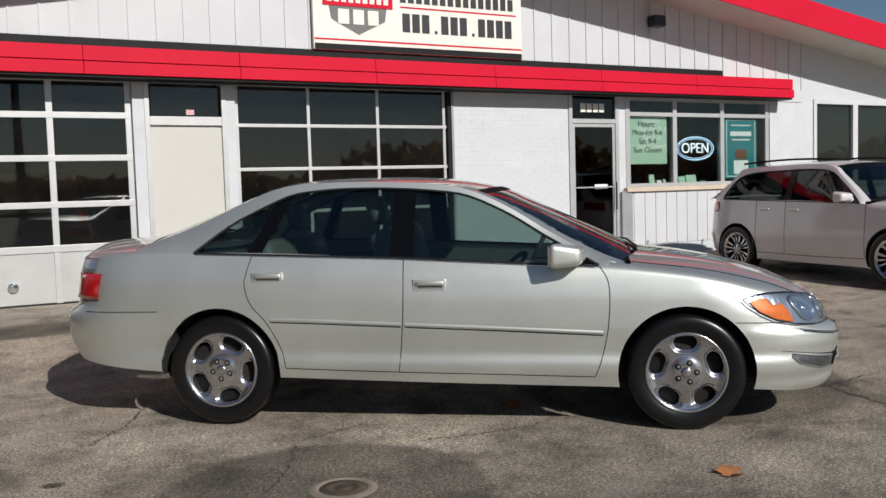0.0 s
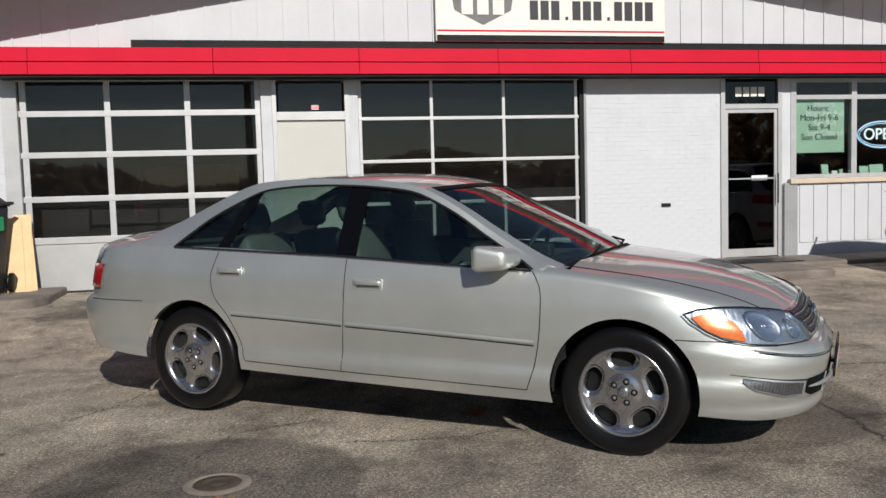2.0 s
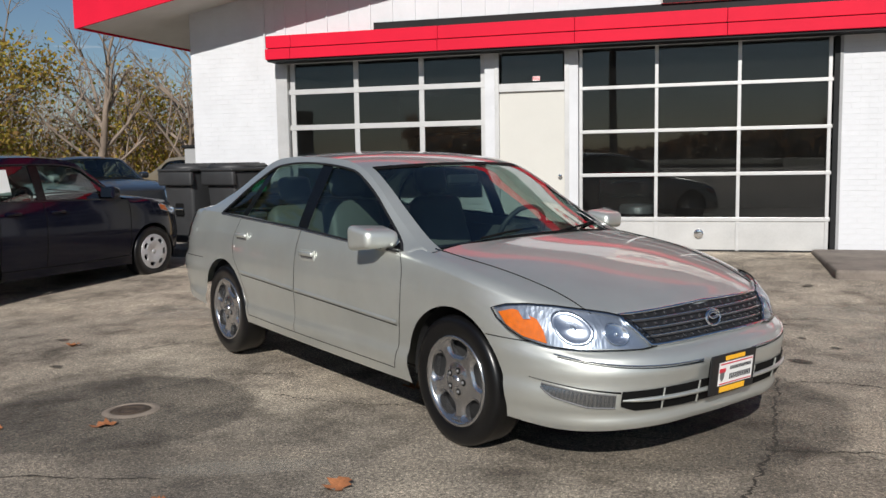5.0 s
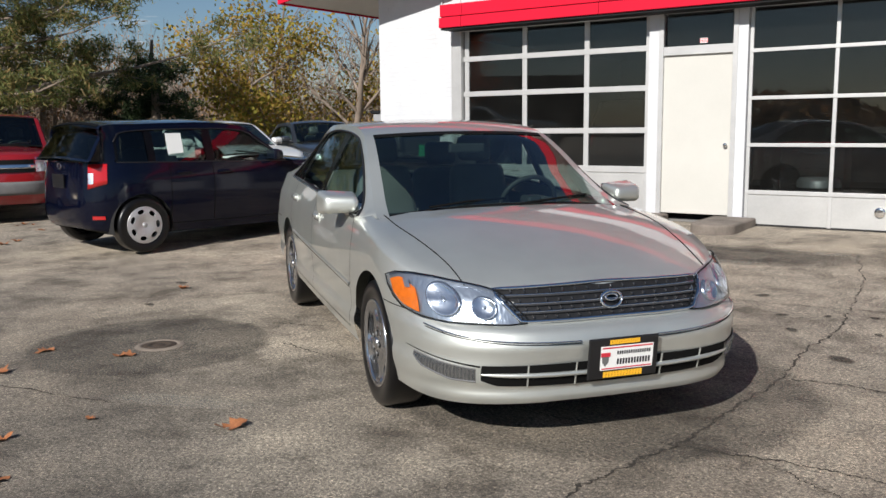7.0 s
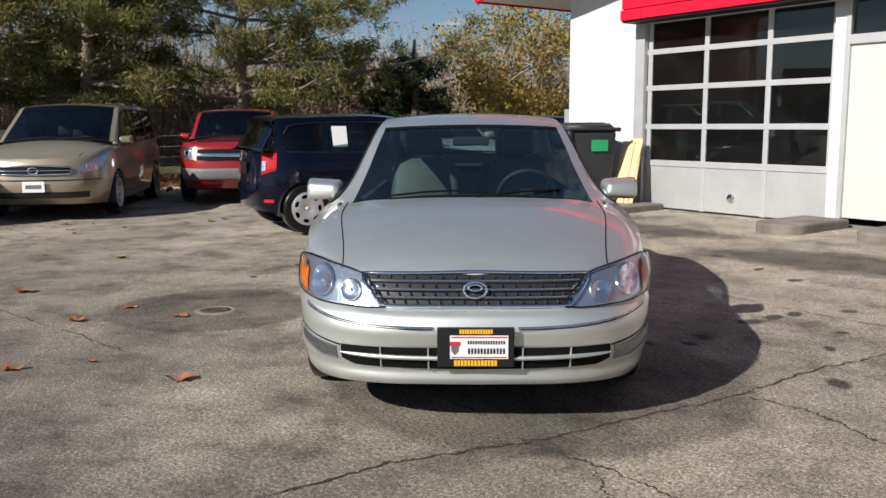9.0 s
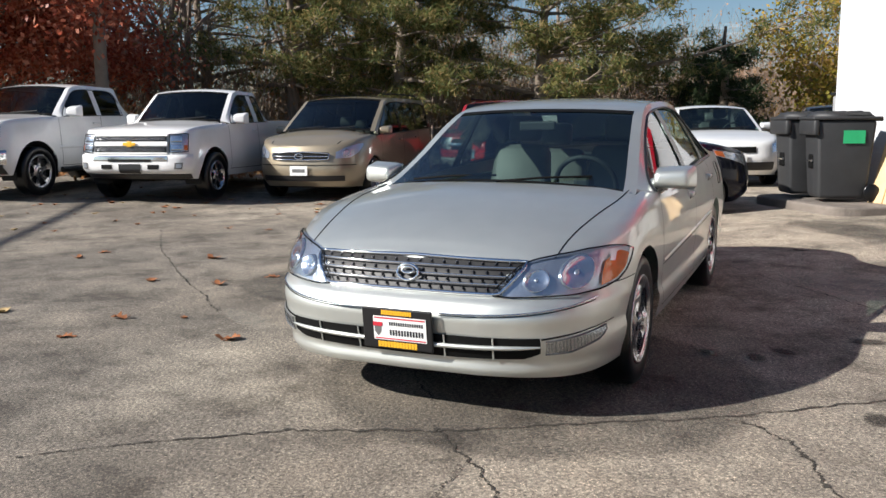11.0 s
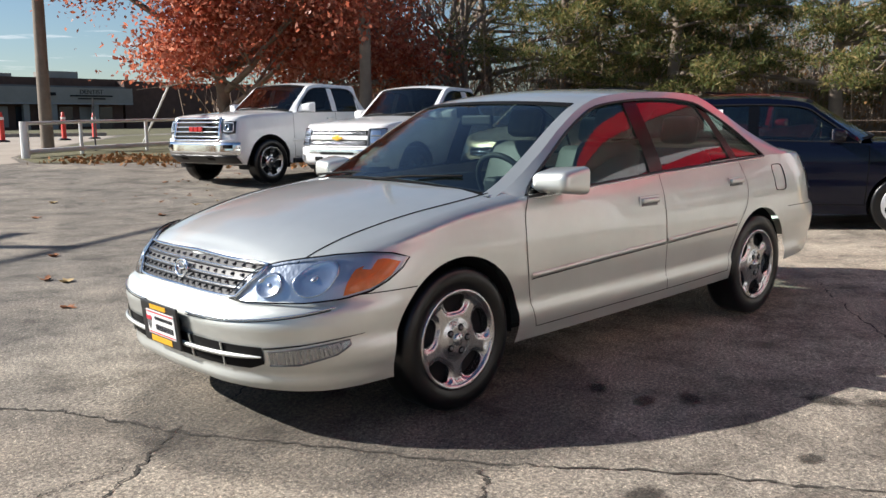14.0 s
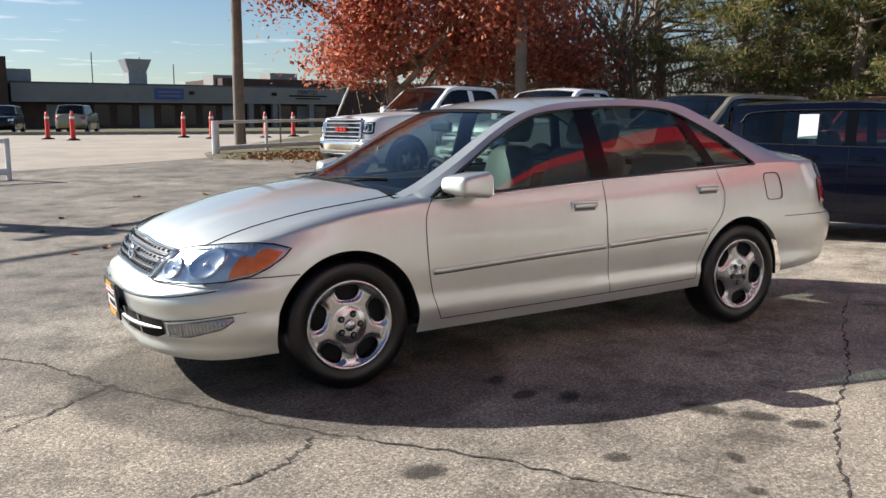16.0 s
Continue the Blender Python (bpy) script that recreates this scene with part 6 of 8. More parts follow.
for s in (1, -1):
    edge = [S.nose(k, 1.18, 0.022) for k in np.linspace(0, 0.42, 8)] + [S.nose(0.43, z, 0.022) for z in np.linspace(1.15, 0.84, 6)] + [S.nose(k, 0.79, 0.022) for k in np.linspace(0.42, 0, 8)]
    place("grille_frame", tube("grille_frame", [(q.x, q.y * s, q.z) for q in edge], 0.026, 8), CHROME, car)
    # dark lamp with a bright hooked light strip
    lamp = patch("headlight", S.nose, 0.475, 0.74, ramped((0.47, 1.15), (0.74, 1.13)), ramped((0.47, 0.93), (0.60, 0.90), (0.74, 0.92)), BLACK_PLASTIC, car, s, 0.008, 10, 4, "dark headlight with bright light strip")
    patch("headlight_cover", S.nose, 0.475, 0.74, ramped((0.47, 1.15), (0.74, 1.13)), ramped((0.47, 0.93), (0.60, 0.90), (0.74, 0.92)), LENS, lamp, s, 0.024, 10, 4, "", 0.018)
    strip = [S.nose(k, z, 0.014) for k, z in ((0.50, 1.11), (0.60, 1.11), (0.68, 1.10), (0.695, 1.05), (0.69, 0.96), (0.60, 0.945), (0.50, 0.965))]
    place("light_strip", tube("light_strip", [(q.x, q.y * s, q.z) for q in strip], 0.010, 6), STRIPE_LIGHT, lamp)
    place("lamp_bowl", tube("lamp_bowl", [(q.x, q.y * s, q.z) for q in (S.nose(0.57 + 0.04 * math.cos(a), 1.03 + 0.05 * math.sin(a), 0.012) for a in np.linspace(0, 2 * math.pi, 17))], 0.010, 6), CHROME, lamp)
    patch("bumper_corner", S.nose, 0.44, 0.80, ramped((0.44, 0.80), (0.60, 0.83), (0.80, 0.80)), ramped((0.44, 0.70), (0.60, 0.77), (0.80, 0.77)), WHITE_PAINT, car, s, 0.034, 8, 3, "white bumper corner", 0.04)
    patch("fog_lamp", S.nose, 0.50, 0.68, const(0.72), const(0.63), GAP, car, s, 0.048, 6, 2)
    patch("fog_bezel", S.nose, 0.48, 0.70, const(0.655), const(0.625), CHROME, car, s, 0.052, 6, 2)
    patch("tow_hook_slot", S.nose, 0.18, 0.32, const(0.53), const(0.44), GAP, car, s, 0.034, 5, 2)
nose_panel("chrome_bumper", car, S, 0.82, 0.765, 0.545, CHROME, 0.036, "bright chrome front bumper", 0.06)
nose_panel("lower_valance", car, S, 0.78, 0.54, 0.38, BLACK_PLASTIC, 0.024, "", 0.03)
p = S.nose(0, 0.985, 0.05)
bm = bmesh.new()
for a, b in ((-0.18, -0.07), (-0.055, 0.055), (0.07, 0.18)):
    box(p.x - 0.01, p.x + 0.014, a, b, 0.945, 1.035, 0.008, bm)
part("grille_badge", bm, RED_LENS, car, "plain red badge")
blank_plate(car, S, 0.58)
for s in (1, -1):
    bm = bmesh.new()
    rod((-0.75, s * 0.99, 0.40), (1.25, s * 0.99, 0.40), 0.045, seg=10, bm=bm)
    part("running_board", bm, BLACK_PLASTIC, car)
    ribbon("rub_strip", S, [(-0.9, 0.78), (0.2, 0.78), (1.28, 0.78)], WHITE_PAINT, car, s, 0.05, 0.002, "", 0.012)
# white extended-cab pickup
car, S, xf, xr = generic_car("pickup_truck", "white extended-cab pickup truck with silver grille", "truck", at(-8.48, 2.42, -25.0), WHITE_PAINT, 3.64, 0.90, 1.18, 2.03, 1.84, 0.385,
                             (1.13, 1.29), 1.34, 0.68, -0.22, -0.50, (1.22, 1.26), 1.30, G3, "truck", 0.235, [(-0.28, 0.04), (0.18, 0.94)], True, bed=(-0.62, ), trim=WHITE_PAINT, cab_w=0.72, clear=0.36, qf=7.0, lf=0.40, screen=TRUCK_GLASS, pillar=WHITE_PAINT, arch=1.22, cab_base=0.85)
nose_panel("grille", car, S, 0.44, 1.07, 0.77, GREY_PLASTIC, 0.010, "", 0.02)
for z0, z1 in ((0.795, 0.88), (0.965, 1.035)):
    nose_panel("grille_opening", car, S, 0.43, z1, z0, GAP, 0.014)
    grille_bars(car, S, 0.42, z0 + 0.02, z1 - 0.02, 3, GRILLE_STUD, 0.020, rad=0.006)
for z0, z1 in ((0.885, 0.955), (1.04, 1.085), (0.765, 0.79)):
    nose_panel("grille_crossbar", car, S, 0.445, z1, z0, WHITE_PAINT, 0.026, "", 0.03)
for s in (1, -1):
    t, b = ramped((0.47, 1.07), (0.76, 1.08)), ramped((0.47, 0.79), (0.76, 0.80))
    lamp = patch("headlight", S.nose, 0.475, 0.765, t, b, HEADLAMP, car, s, 0.006, 10, 5, "clear square headlight with amber corner")
    patch("headlight_cover", S.nose, 0.475, 0.765, t, b, LENS, lamp, s, 0.026, 10, 5, "", 0.02)
    for z0, z1 in ((0.82, 0.92), (0.95, 1.05)):
        patch("lamp_bowl", S.nose, 0.50, 0.67, const(z1), const(z0), LAMP_BOWL, lamp, s, 0.014, 6, 4, "", 0.008)
    patch("turn_signal", S.nose, 0.70, 0.758, const(0.90), const(0.82), AMBER_BODY, lamp, s, 0.014, 4, 3)
    edge = [S.nose(k, t(k), 0.018) for k in np.linspace(0.475, 0.765, 8)] + [S.nose(k, b(k), 0.018) for k in np.linspace(0.765, 0.475, 8)] + [S.nose(0.475, t(0.475), 0.018)]
    place("headlight_seal", tube("headlight_seal", [(q.x, q.y * s, q.z) for q in edge], 0.007, 6), GAP, lamp)
    patch("fog_recess", S.nose, 0.54, 0.66, const(0.63), const(0.53), GREY_PLASTIC, car, s, 0.042, 5, 2)
    patch("fog_lamp", S.nose, 0.56, 0.64, const(0.61), const(0.55), HEADLAMP, car, s, 0.046, 4, 2)
    patch("tow_hook_slot", S.nose, 0.20, 0.33, const(0.60), const(0.53), GAP, car, s, 0.042, 5, 2)
nose_panel("bumper_bar", car, S, 0.84, 0.755, 0.455, WHITE_PAINT, 0.034, "white painted front bumper", 0.06)
nose_panel("bumper_insert", car, S, 0.44, 0.735, 0.655, CHROME, 0.040, "bright insert in the bumper", 0.006)
nose_panel("bumper_slot", car, S, 0.24, 0.685, 0.645, GAP, 0.046)
nose_panel("plate_recess", car, S, 0.12, 0.61, 0.46, BLACK_PLASTIC, 0.046)
nose_panel("lower_valance", car, S, 0.80, 0.45, 0.37, BLACK_PLASTIC, 0.020, "", 0.03)
p = S.nose(0, 0.92, 0.05)
bm = bmesh.new()
box(p.x - 0.01, p.x + 0.010, -0.11, 0.11, 0.895, 0.945, 0.008, bm)
box(p.x - 0.01, p.x + 0.011, -0.04, 0.04, 0.875, 0.965, 0.008, bm)
part("grille_badge", bm, PLATE_YELLOW, car, "plain gold badge")
window_paper(car, S, -0.12, 0.78, 1.42, 0.12, 0.24, 16)
bm = bmesh.new()
box(0.10, 0.16, -0.02, 0.02, 1.835, 1.87, 0.01, bm)
part("roof_light", bm, BLACK_PLASTIC, car)
# tan minivan
car, S, xf, xr = generic_car("minivan", "tan metallic minivan parked in the back row", "van", at(-8.26, 5.03, -27.5), TAN, 3.02, 0.98, 1.10, 1.98, 1.77, 0.34,
                             (0.92, 1.16), 1.42, 0.42, -1.95, -2.35, (1.06, 1.14), 1.16, [DARK_GLASS] * 3 + [CAR_GLASS, DARK_GLASS], "van", 0.225, [(-2.05, -1.20), (-1.10, -0.16), (-0.06, 0.92)], True, cab_w=0.76, screen=CAR_GLASS, clear=0.22, qf=2.9, lf=0.85)
for s in (1, -1):
    # swept-back headlights
    t, b = ramped((0.42, 0.80), (0.55, 0.88), (0.70, 0.93), (0.80, 0.94)), ramped((0.42, 0.70), (0.60, 0.71), (0.72, 0.78), (0.80, 0.91))
    lamp = patch("headlight", S.nose, 0.425, 0.795, t, b, HEADLAMP, car, s, 0.004, 12, 5, "swept clear headlight")
    patch("headlight_cover", S.nose, 0.42, 0.80, t, b, LENS, lamp, s, 0.020, 12, 5, "", 0.018)
    place("lamp_bowl", tube("lamp_bowl", [(q.x, q.y * s, q.z) for q in (S.nose(0.56 + 0.045 * math.cos(a), 0.79 + 0.055 * math.sin(a), 0.010) for a in np.linspace(0, 2 * math.pi, 17))], 0.008, 6), CHROME, lamp)
    place("hood_gap", tube("hood_gap", [(x, s * (0.80 - 0.22 * smooth01((x - 1.4) / 0.95)), S.top(x) + (S.crown(x) - S.top(x)) * 0.35) for x in np.linspace(1.35, 2.25, 14)], 0.005, 6), GAP, car)
nose_panel("grille", car, S, 0.34, 0.80, 0.68, GAP, 0.010)
nose_panel("bumper_crease", car, S, 0.70, 0.60, 0.588, GAP, 0.004)
for s in (1, -1):
    edge = [S.nose(k, 0.805 - 0.25 * k * k, 0.016) for k in np.linspace(0, 0.35, 9)] + [S.nose(k, 0.675 + 0.03 * k, 0.016) for k in np.linspace(0.33, 0, 9)]
    place("grille_frame", tube("grille_frame", [(q.x, q.y * s, q.z) for q in edge], 0.012, 6), CHROME, car)
grille_bars(car, S, 0.33, 0.735, 0.735, 1, CHROME, 0.016, rad=0.009)
nose_panel("air_intake", car, S, 0.55, 0.42, 0.33, BLACK_PLASTIC)
ring = [(0, 0.07 * math.cos(a), 0.045 * math.sin(a)) for a in np.linspace(0, 2 * math.pi, 25)]
p = S.nose(0, 0.735, 0.04)
place("grille_badge", tube("grille_badge", ring, 0.011, 6), CHROME, car, m=pose(p.x, 0, 0.735))
blank_plate(car, S, 0.50)
window_paper(car, S, 0.10, 0.80, 1.38, 0.12, 0.22, 14)
for s in (1, -1):
    place("roof_rail", tube("roof_rail", [(x, s * 0.66, 1.79 + 0.02 * math.sin((x + 1.9) / 2.1 * math.pi)) for x in np.linspace(-1.9, 0.2, 12)], 0.016, 6), DARK_TRIM, car)
# red sport utility
car, S, xf, xr = generic_car("sport_utility", "dark red sport utility with grey bumper and roof rails", "car", at(-8.80, 8.15, -27.0), RED_PAINT, 2.86, 0.95, 0.98, 1.81, 1.68, 0.35,
                             (1.02, 1.14), 1.12, 0.42, -1.75, -2.15, (1.06, 1.12), 1.14, [DARK_GLASS] * 3 + [CAR_GLASS, DARK_GLASS], "van", 0.225, [(-1.9, -1.15), (-1.06, -0.30), (-0.2, 0.76)], True, cab_w=0.76, screen=CAR_GLASS, clear=0.26, bumper=None)
lamp_pair(car, S, 0.42, 0.72, (0.98, 0.98), (0.76, 0.78))
nose_panel("grille", car, S, 0.40, 0.95, 0.76, GAP, 0.010)
nose_panel("grille_crossbar", car, S, 0.41, 0.88, 0.82, CHROME, 0.020, "", 0.02)
nose_panel("bumper_cladding", car, S, 0.72, 0.62, 0.42, GREY_PLASTIC, 0.015, "grey plastic lower bumper", 0.03)
for s in (1, -1):
    place("roof_rail", tube("roof_rail", [(x, s * 0.62, 1.70) for x in np.linspace(-1.7, 0.2, 8)], 0.02, 6), DARK_TRIM, car)
# white saloon behind the hatchback
car, S, xf, xr = generic_car("saloon", "white saloon car parked behind the hatchback", "car", at(-7.3, 11.9, -17.0), WHITE_PAINT, 2.70, 0.95, 1.05, 1.80, 1.44, 0.32,
                             (0.78, 0.98), 0.98, 0.16, -1.05, -1.75, (0.95, 1.0), 1.05, [CAR_GLASS] * 3, "van", 0.205, [(-1.25, -0.35), (-0.27, 0.60)], False, cab_w=0.70, clear=0.20)
lamp_pair(car, S, 0.50, 0.82, (0.74, 0.80), (0.60, 0.66))
nose_panel("grille", car, S, 0.24, 0.70, 0.60, GAP, 0.010)
nose_panel("air_intake", car, S, 0.55, 0.44, 0.30, BLACK_PLASTIC)
blank_plate(car, S, 0.50)
# dark cars further back and across the street
car, S, xf, xr = generic_car("saloon", "dark grey saloon car parked behind the shop", "car", at(-7.7, 15.1, -30.0), DARK_GREY, 2.70, 0.95, 1.05, 1.80, 1.45, 0.32,
                             (0.78, 0.98), 0.98, 0.16, -1.05, -1.75, (0.95, 1.0), 1.05, [CAR_GLASS] * 3, "van", 0.205, [(-1.25, -0.35), (-0.27, 0.60)], False, cab_w=0.70, clear=0.20, skin_cols=70)
lamp_pair(car, S, 0.50, 0.82, (0.74, 0.80), (0.60, 0.66))

car, S, xf, xr = generic_car("saloon", "pale tan saloon car parked behind the bins", "car", at(-6.6, 18.2, -30.0), TAN, 2.70, 0.95, 1.05, 1.80, 1.46, 0.32,
                             (0.80, 1.0), 0.98, 0.16, -1.05, -1.75, (0.97, 1.02), 1.07, [DARK_GLASS] * 3, "van", 0.205, [(-1.25, -0.35), (-0.27, 0.60)], False, cab_w=0.70, clear=0.20, skin_cols=60)
lamp_pair(car, S, 0.50, 0.82, (0.76, 0.82), (0.62, 0.68))
# a dark vehicle inside the garage, tail to the door
car, S, xf, xr = generic_car("sport_utility", "dark sport utility standing inside the garage", "car", pose(0.55, 15.7, 0.12, 0, 0, 90), BLACK_PAINT, 2.70, 0.92, 0.95, 1.82, 1.72, 0.35,
                             (1.0, 1.12), 1.08, 0.40, -1.75, -2.12, (1.04, 1.10), 1.12, [DARK_GLASS] * 3, "van", 0.225, [(-1.9, -1.15), (-1.06, -0.30), (-0.2, 0.74)], True, cab_w=0.76, clear=0.24, skin_cols=70)
lamp_pair(car, S, 0.56, 0.74, (1.22, 1.22), (0.90, 0.92), tail=True)
nose_panel("grille", car, S, 0.40, 0.92, 0.74, GAP, 0.010)


# ---------------------------------------------------------------- lot details
CRACKS = [([(4.79, 2.2), (4.73, 3.11), (4.79, 3.53), (4.89, 4.0), (4.93, 4.43), (5.01, 5.13), (4.98, 5.87), (5.03, 6.53), (5.0, 7.2)], 0.030),
          ([(5.06, 5.25), (5.38, 5.3), (5.75, 5.18), (6.3, 5.1)], 0.030), ([(4.81, 3.92), (5.19, 3.96), (5.58, 3.99), (5.87, 3.93), (6.6, 3.8)], 0.028),
          ([(5.26, 3.93), (5.49, 3.80), (5.66, 3.70)], 0.02), ([(0.9, 7.35), (1.8, 7.31), (3.03, 7.32), (4.02, 7.27), (4.93, 7.32), (5.6, 7.4)], 0.022),
          ([(1.07, 3.94), (1.31, 4.31), (1.47, 4.64), (1.94, 4.81)], 0.022), ([(2.05, 4.30), (2.54, 4.23), (3.12, 4.22), (3.6, 4.0), (4.5, 3.98)], 0.022),
          ([(0.43, 5.25), (0.68, 5.6), (0.83, 5.99)], 0.02), ([(4.6, 9.8), (4.9, 8.4), (5.0, 7.3)], 0.02), ([(-3.0, 2.0), (-1.0, 2.2), (0.9, 2.6), (2.2, 2.9)], 0.02),
          ([(-6.0, 3.4), (-3.5, 3.7), (-1.0, 4.6), (0.0, 5.2)], 0.02), ([(1.4, 8.6), (2.6, 9.1), (4.2, 9.0)], 0.02)]
for i, (pts, w) in enumerate(CRACKS):
    place("crack", crack(pts, w, 10 + i), CRACK, ground)


def soft_patch_material(name, colour, strength, rag_by=0.5, inner=0.85, outer=1.22):
    """A worn dark stain whose edge fades into the asphalt."""
    m = material(name, colour, 0.85)
    n, l, b = nodes_of(m)
    tc = n.new("ShaderNodeTexCoord")
    le = n.new("ShaderNodeVectorMath")
    le.operation = "LENGTH"
    l.new(tc.outputs["Object"], le.inputs[0])
    rag = noise_of(m, 2.2, 8, 0.75)
    add = n.new("ShaderNodeMath")
    add.operation = "MULTIPLY_ADD"
    l.new(rag, add.inputs[0])
    add.inputs[1].default_value = rag_by
    l.new(le.outputs["Value"], add.inputs[2])
    mr = n.new("ShaderNodeMapRange")
    mr.inputs["From Min"].default_value, mr.inputs["From Max"].default_value = inner, outer
    mr.inputs["To Min"].default_value, mr.inputs["To Max"].default_value = strength, 0.0
    l.new(add.outputs[0], mr.inputs["Value"])
    l.new(mr.outputs[0], b.inputs["Alpha"])
    bump(m, noise_of(m, 60.0, 3), 0.4, 0.01)
    return m


STAIN = soft_patch_material("damp stain", (0.075, 0.067, 0.058), 0.52)
DISC = soft_patch_material("round old patch", (0.065, 0.059, 0.052), 0.34, 0.12, 1.00, 1.08)
OIL = soft_patch_material("oil drips", (0.045, 0.038, 0.030), 0.68)
PALE = soft_patch_material("pale worn spot", (0.42, 0.38, 0.32), 0.28)


def stain(x, y, rx, ry, turn, mat, lift):
    """A round worn place; local radius one."""
    rings, seg = 4, 28
    m = Matrix.Translation((x, y, 0)) @ Matrix.Rotation(radians(turn), 4, "Z") @ Matrix.Diagonal((rx, ry, 1, 1))
    pts = [(0.0, 0.0)] + [(1.25 * r / rings * math.cos(2 * math.pi * k / seg), 1.25 * r / rings * math.sin(2 * math.pi * k / seg)) for r in range(1, rings + 1) for k in range(seg)]
    vs = []
    for u, v in pts:
        p = m @ Vector((u, v, 0))
        vs.append((u, v, gz(p.x, p.y) + lift))
    fs = [(0, 1 + k, 1 + (k + 1) % seg) for k in range(seg)]
    for r in range(rings - 1):
        for k in range(seg):
            a, b = 1 + r * seg + k, 1 + r * seg + (k + 1) % seg
            fs.append((a, a + seg, b + seg, b))
    me = mesh_of("oil_stain", vs, fs, False)
    me.materials.append(mat)
    ob = new("oil_stain", me)
    ob.matrix_basis = m
    ob.parent = ground
    return ob


for i, (x, y, rx, ry, a, mat) in enumerate(((4.2, 4.6, 1.16, 1.16, 0, DISC), (1.3, 3.8, 0.80, 0.78, 20, DISC), (3.4, 9.2, 1.8, 0.6, 10, STAIN),
                                            (0.4, 9.6, 1.4, 0.5, 5, STAIN), (2.9, 7.7, 1.4, 0.4, 5, PALE), (0.2, 6.9, 1.0, 0.5, 20, PALE), (4.4, 9.6, 0.25, 0.10, 0, PALE), (1.8, 9.0, 0.3, 0.1, 0, PALE),
                                            (3.6, 8.8, 0.35, 0.12, 8, PALE), (2.5, 3.1, 0.5, 0.12, 20, PALE), (6.6, 6.6, 1.2, 0.8, 0, PALE), (5.9, 7.6, 0.9, 0.5, 0, PALE))):
    stain(x, y, rx, ry, a, mat, 0.0025 + 0.0004 * i)
for i, (x, y, r) in enumerate(((4.03, 6.70, 0.13), (4.05, 6.95, 0.11), (4.09, 7.14, 0.10), (4.77, 6.47, 0.07), (5.21, 5.83, 0.11), (4.17, 5.88, 0.09), (4.0, 5.67, 0.08), (4.1, 6.09, 0.10), (4.6, 6.9, 0.06), (4.3, 7.5, 0.08), (3.4, 8.2, 0.09), (2.9, 8.4, 0.07), (4.9, 7.0, 0.05),
                              (5.3, 6.6, 0.05), (5.5, 6.3, 0.06), (5.2, 7.1, 0.05), (0.2, 4.6, 0.07), (-0.4, 5.4, 0.08), (1.0, 8.3, 0.10), (2.2, 8.7, 0.09), (5.6, 8.9, 0.10), (6.3, 7.9, 0.12))):
    stain(x, y, r * 1.0, r * 0.62, 75 + 17 * i, OIL, 0.008 + 0.0002 * i)
hole = empty("manhole", "rusty iron manhole cover in a pale concrete collar", "manhole", pose(1.39, 3.80, gz(1.39, 3.80)))
me = turned("collar", [(0.19, 0.006), (0.20, 0.012), (0.235, 0.010), (0.27, 0.002)], 36, "z")
me.transform(Matrix.Diagonal((0.6, 0.6, 1, 1)))
place("collar", me, RING, hole)
me = turned("cover", [(0.001, 0.007), (0.05, 0.009), (0.055, 0.006), (0.10, 0.006), (0.105, 0.010), (0.15, 0.010), (0.155, 0.006), (0.185, 0.008), (0.19, 0.002)], 36, "z")
me.transform(Matrix.Diagonal((0.6, 0.6, 1, 1)))
place("cover", me, IRON, hole)

LEAF = varied("dry oak leaf", (0.34, 0.13, 0.05), 0.75, 14, 0.4, 60, 0.3, 0.002)
LEAF_PALE = varied("pale dry leaf", (0.48, 0.34, 0.16), 0.75, 14, 0.3, 60, 0.3, 0.002)


def leaf_mesh(seed, size):
    """A curled lobed leaf."""
    rnd = random.Random(seed)
    out = [(0.0, 0.0), (0.12, 0.16), (0.30, 0.10), (0.36, 0.36), (0.54, 0.20), (0.62, 0.44), (0.76, 0.20), (0.86, 0.24), (1.0, 0.0)]
    curl, lift = rnd.uniform(0.5, 1.1), rnd.uniform(0.15, 0.4)
    rows = []
    for x, w in out:
        rows.append([((x - 0.5) * size, s * w * size, size * (curl * (s * w) ** 2 + lift * (x - 0.5) ** 2 * 1.4 + 0.05 * math.sin(9 * x + seed))) for s in (-1, -0.5, 0, 0.5, 1)])
    return grid_mesh("fallen_leaf", rows)


leaf_shapes = [leaf_mesh(s, 1.0) for s in range(6)]
known = [(2.85, 4.62, 0.17, 20), (3.02, 2.98, 0.17, 70), (1.12, 2.85, 0.16, 10), (1.42, 3.51, 0.15, 40), (0.88, 3.29, 0.14, 90), (-1.83, 3.95, 0.17, 0), (-1.77, 5.28, 0.16, 60), (-0.19, 5.25, 0.13, 0), (-0.32, 2.75, 0.2, 30), (-4.63, 5.99, 0.17, 0), (-5.56, 4.16, 0.17, 80),
         (-6.23, 5.79, 0.17, 0), (1.81, 1.38, 0.16, 0), (0.6, 0.43, 0.15, 10), (-2.84, -0.27, 0.16, 50), (-0.7, 1.43, 0.15, 0), (-5.63, 1.78, 0.16, 0), (-6.1, 2.35, 0.16, 35), (-6.62, 2.76, 0.16, 0), (-6.3, 0.91, 0.16, 0), (1.28, 0.26, 0.15, 0), (1.77, 1.16, 0.16, 20), (-3.04, -3.39, 0.18, 0),
         (-2.28, -1.78, 0.17, 0), (-3.82, -2.58, 0.18, 0), (2.34, 2.67, 0.07, 0)]
rnd = random.Random(5)
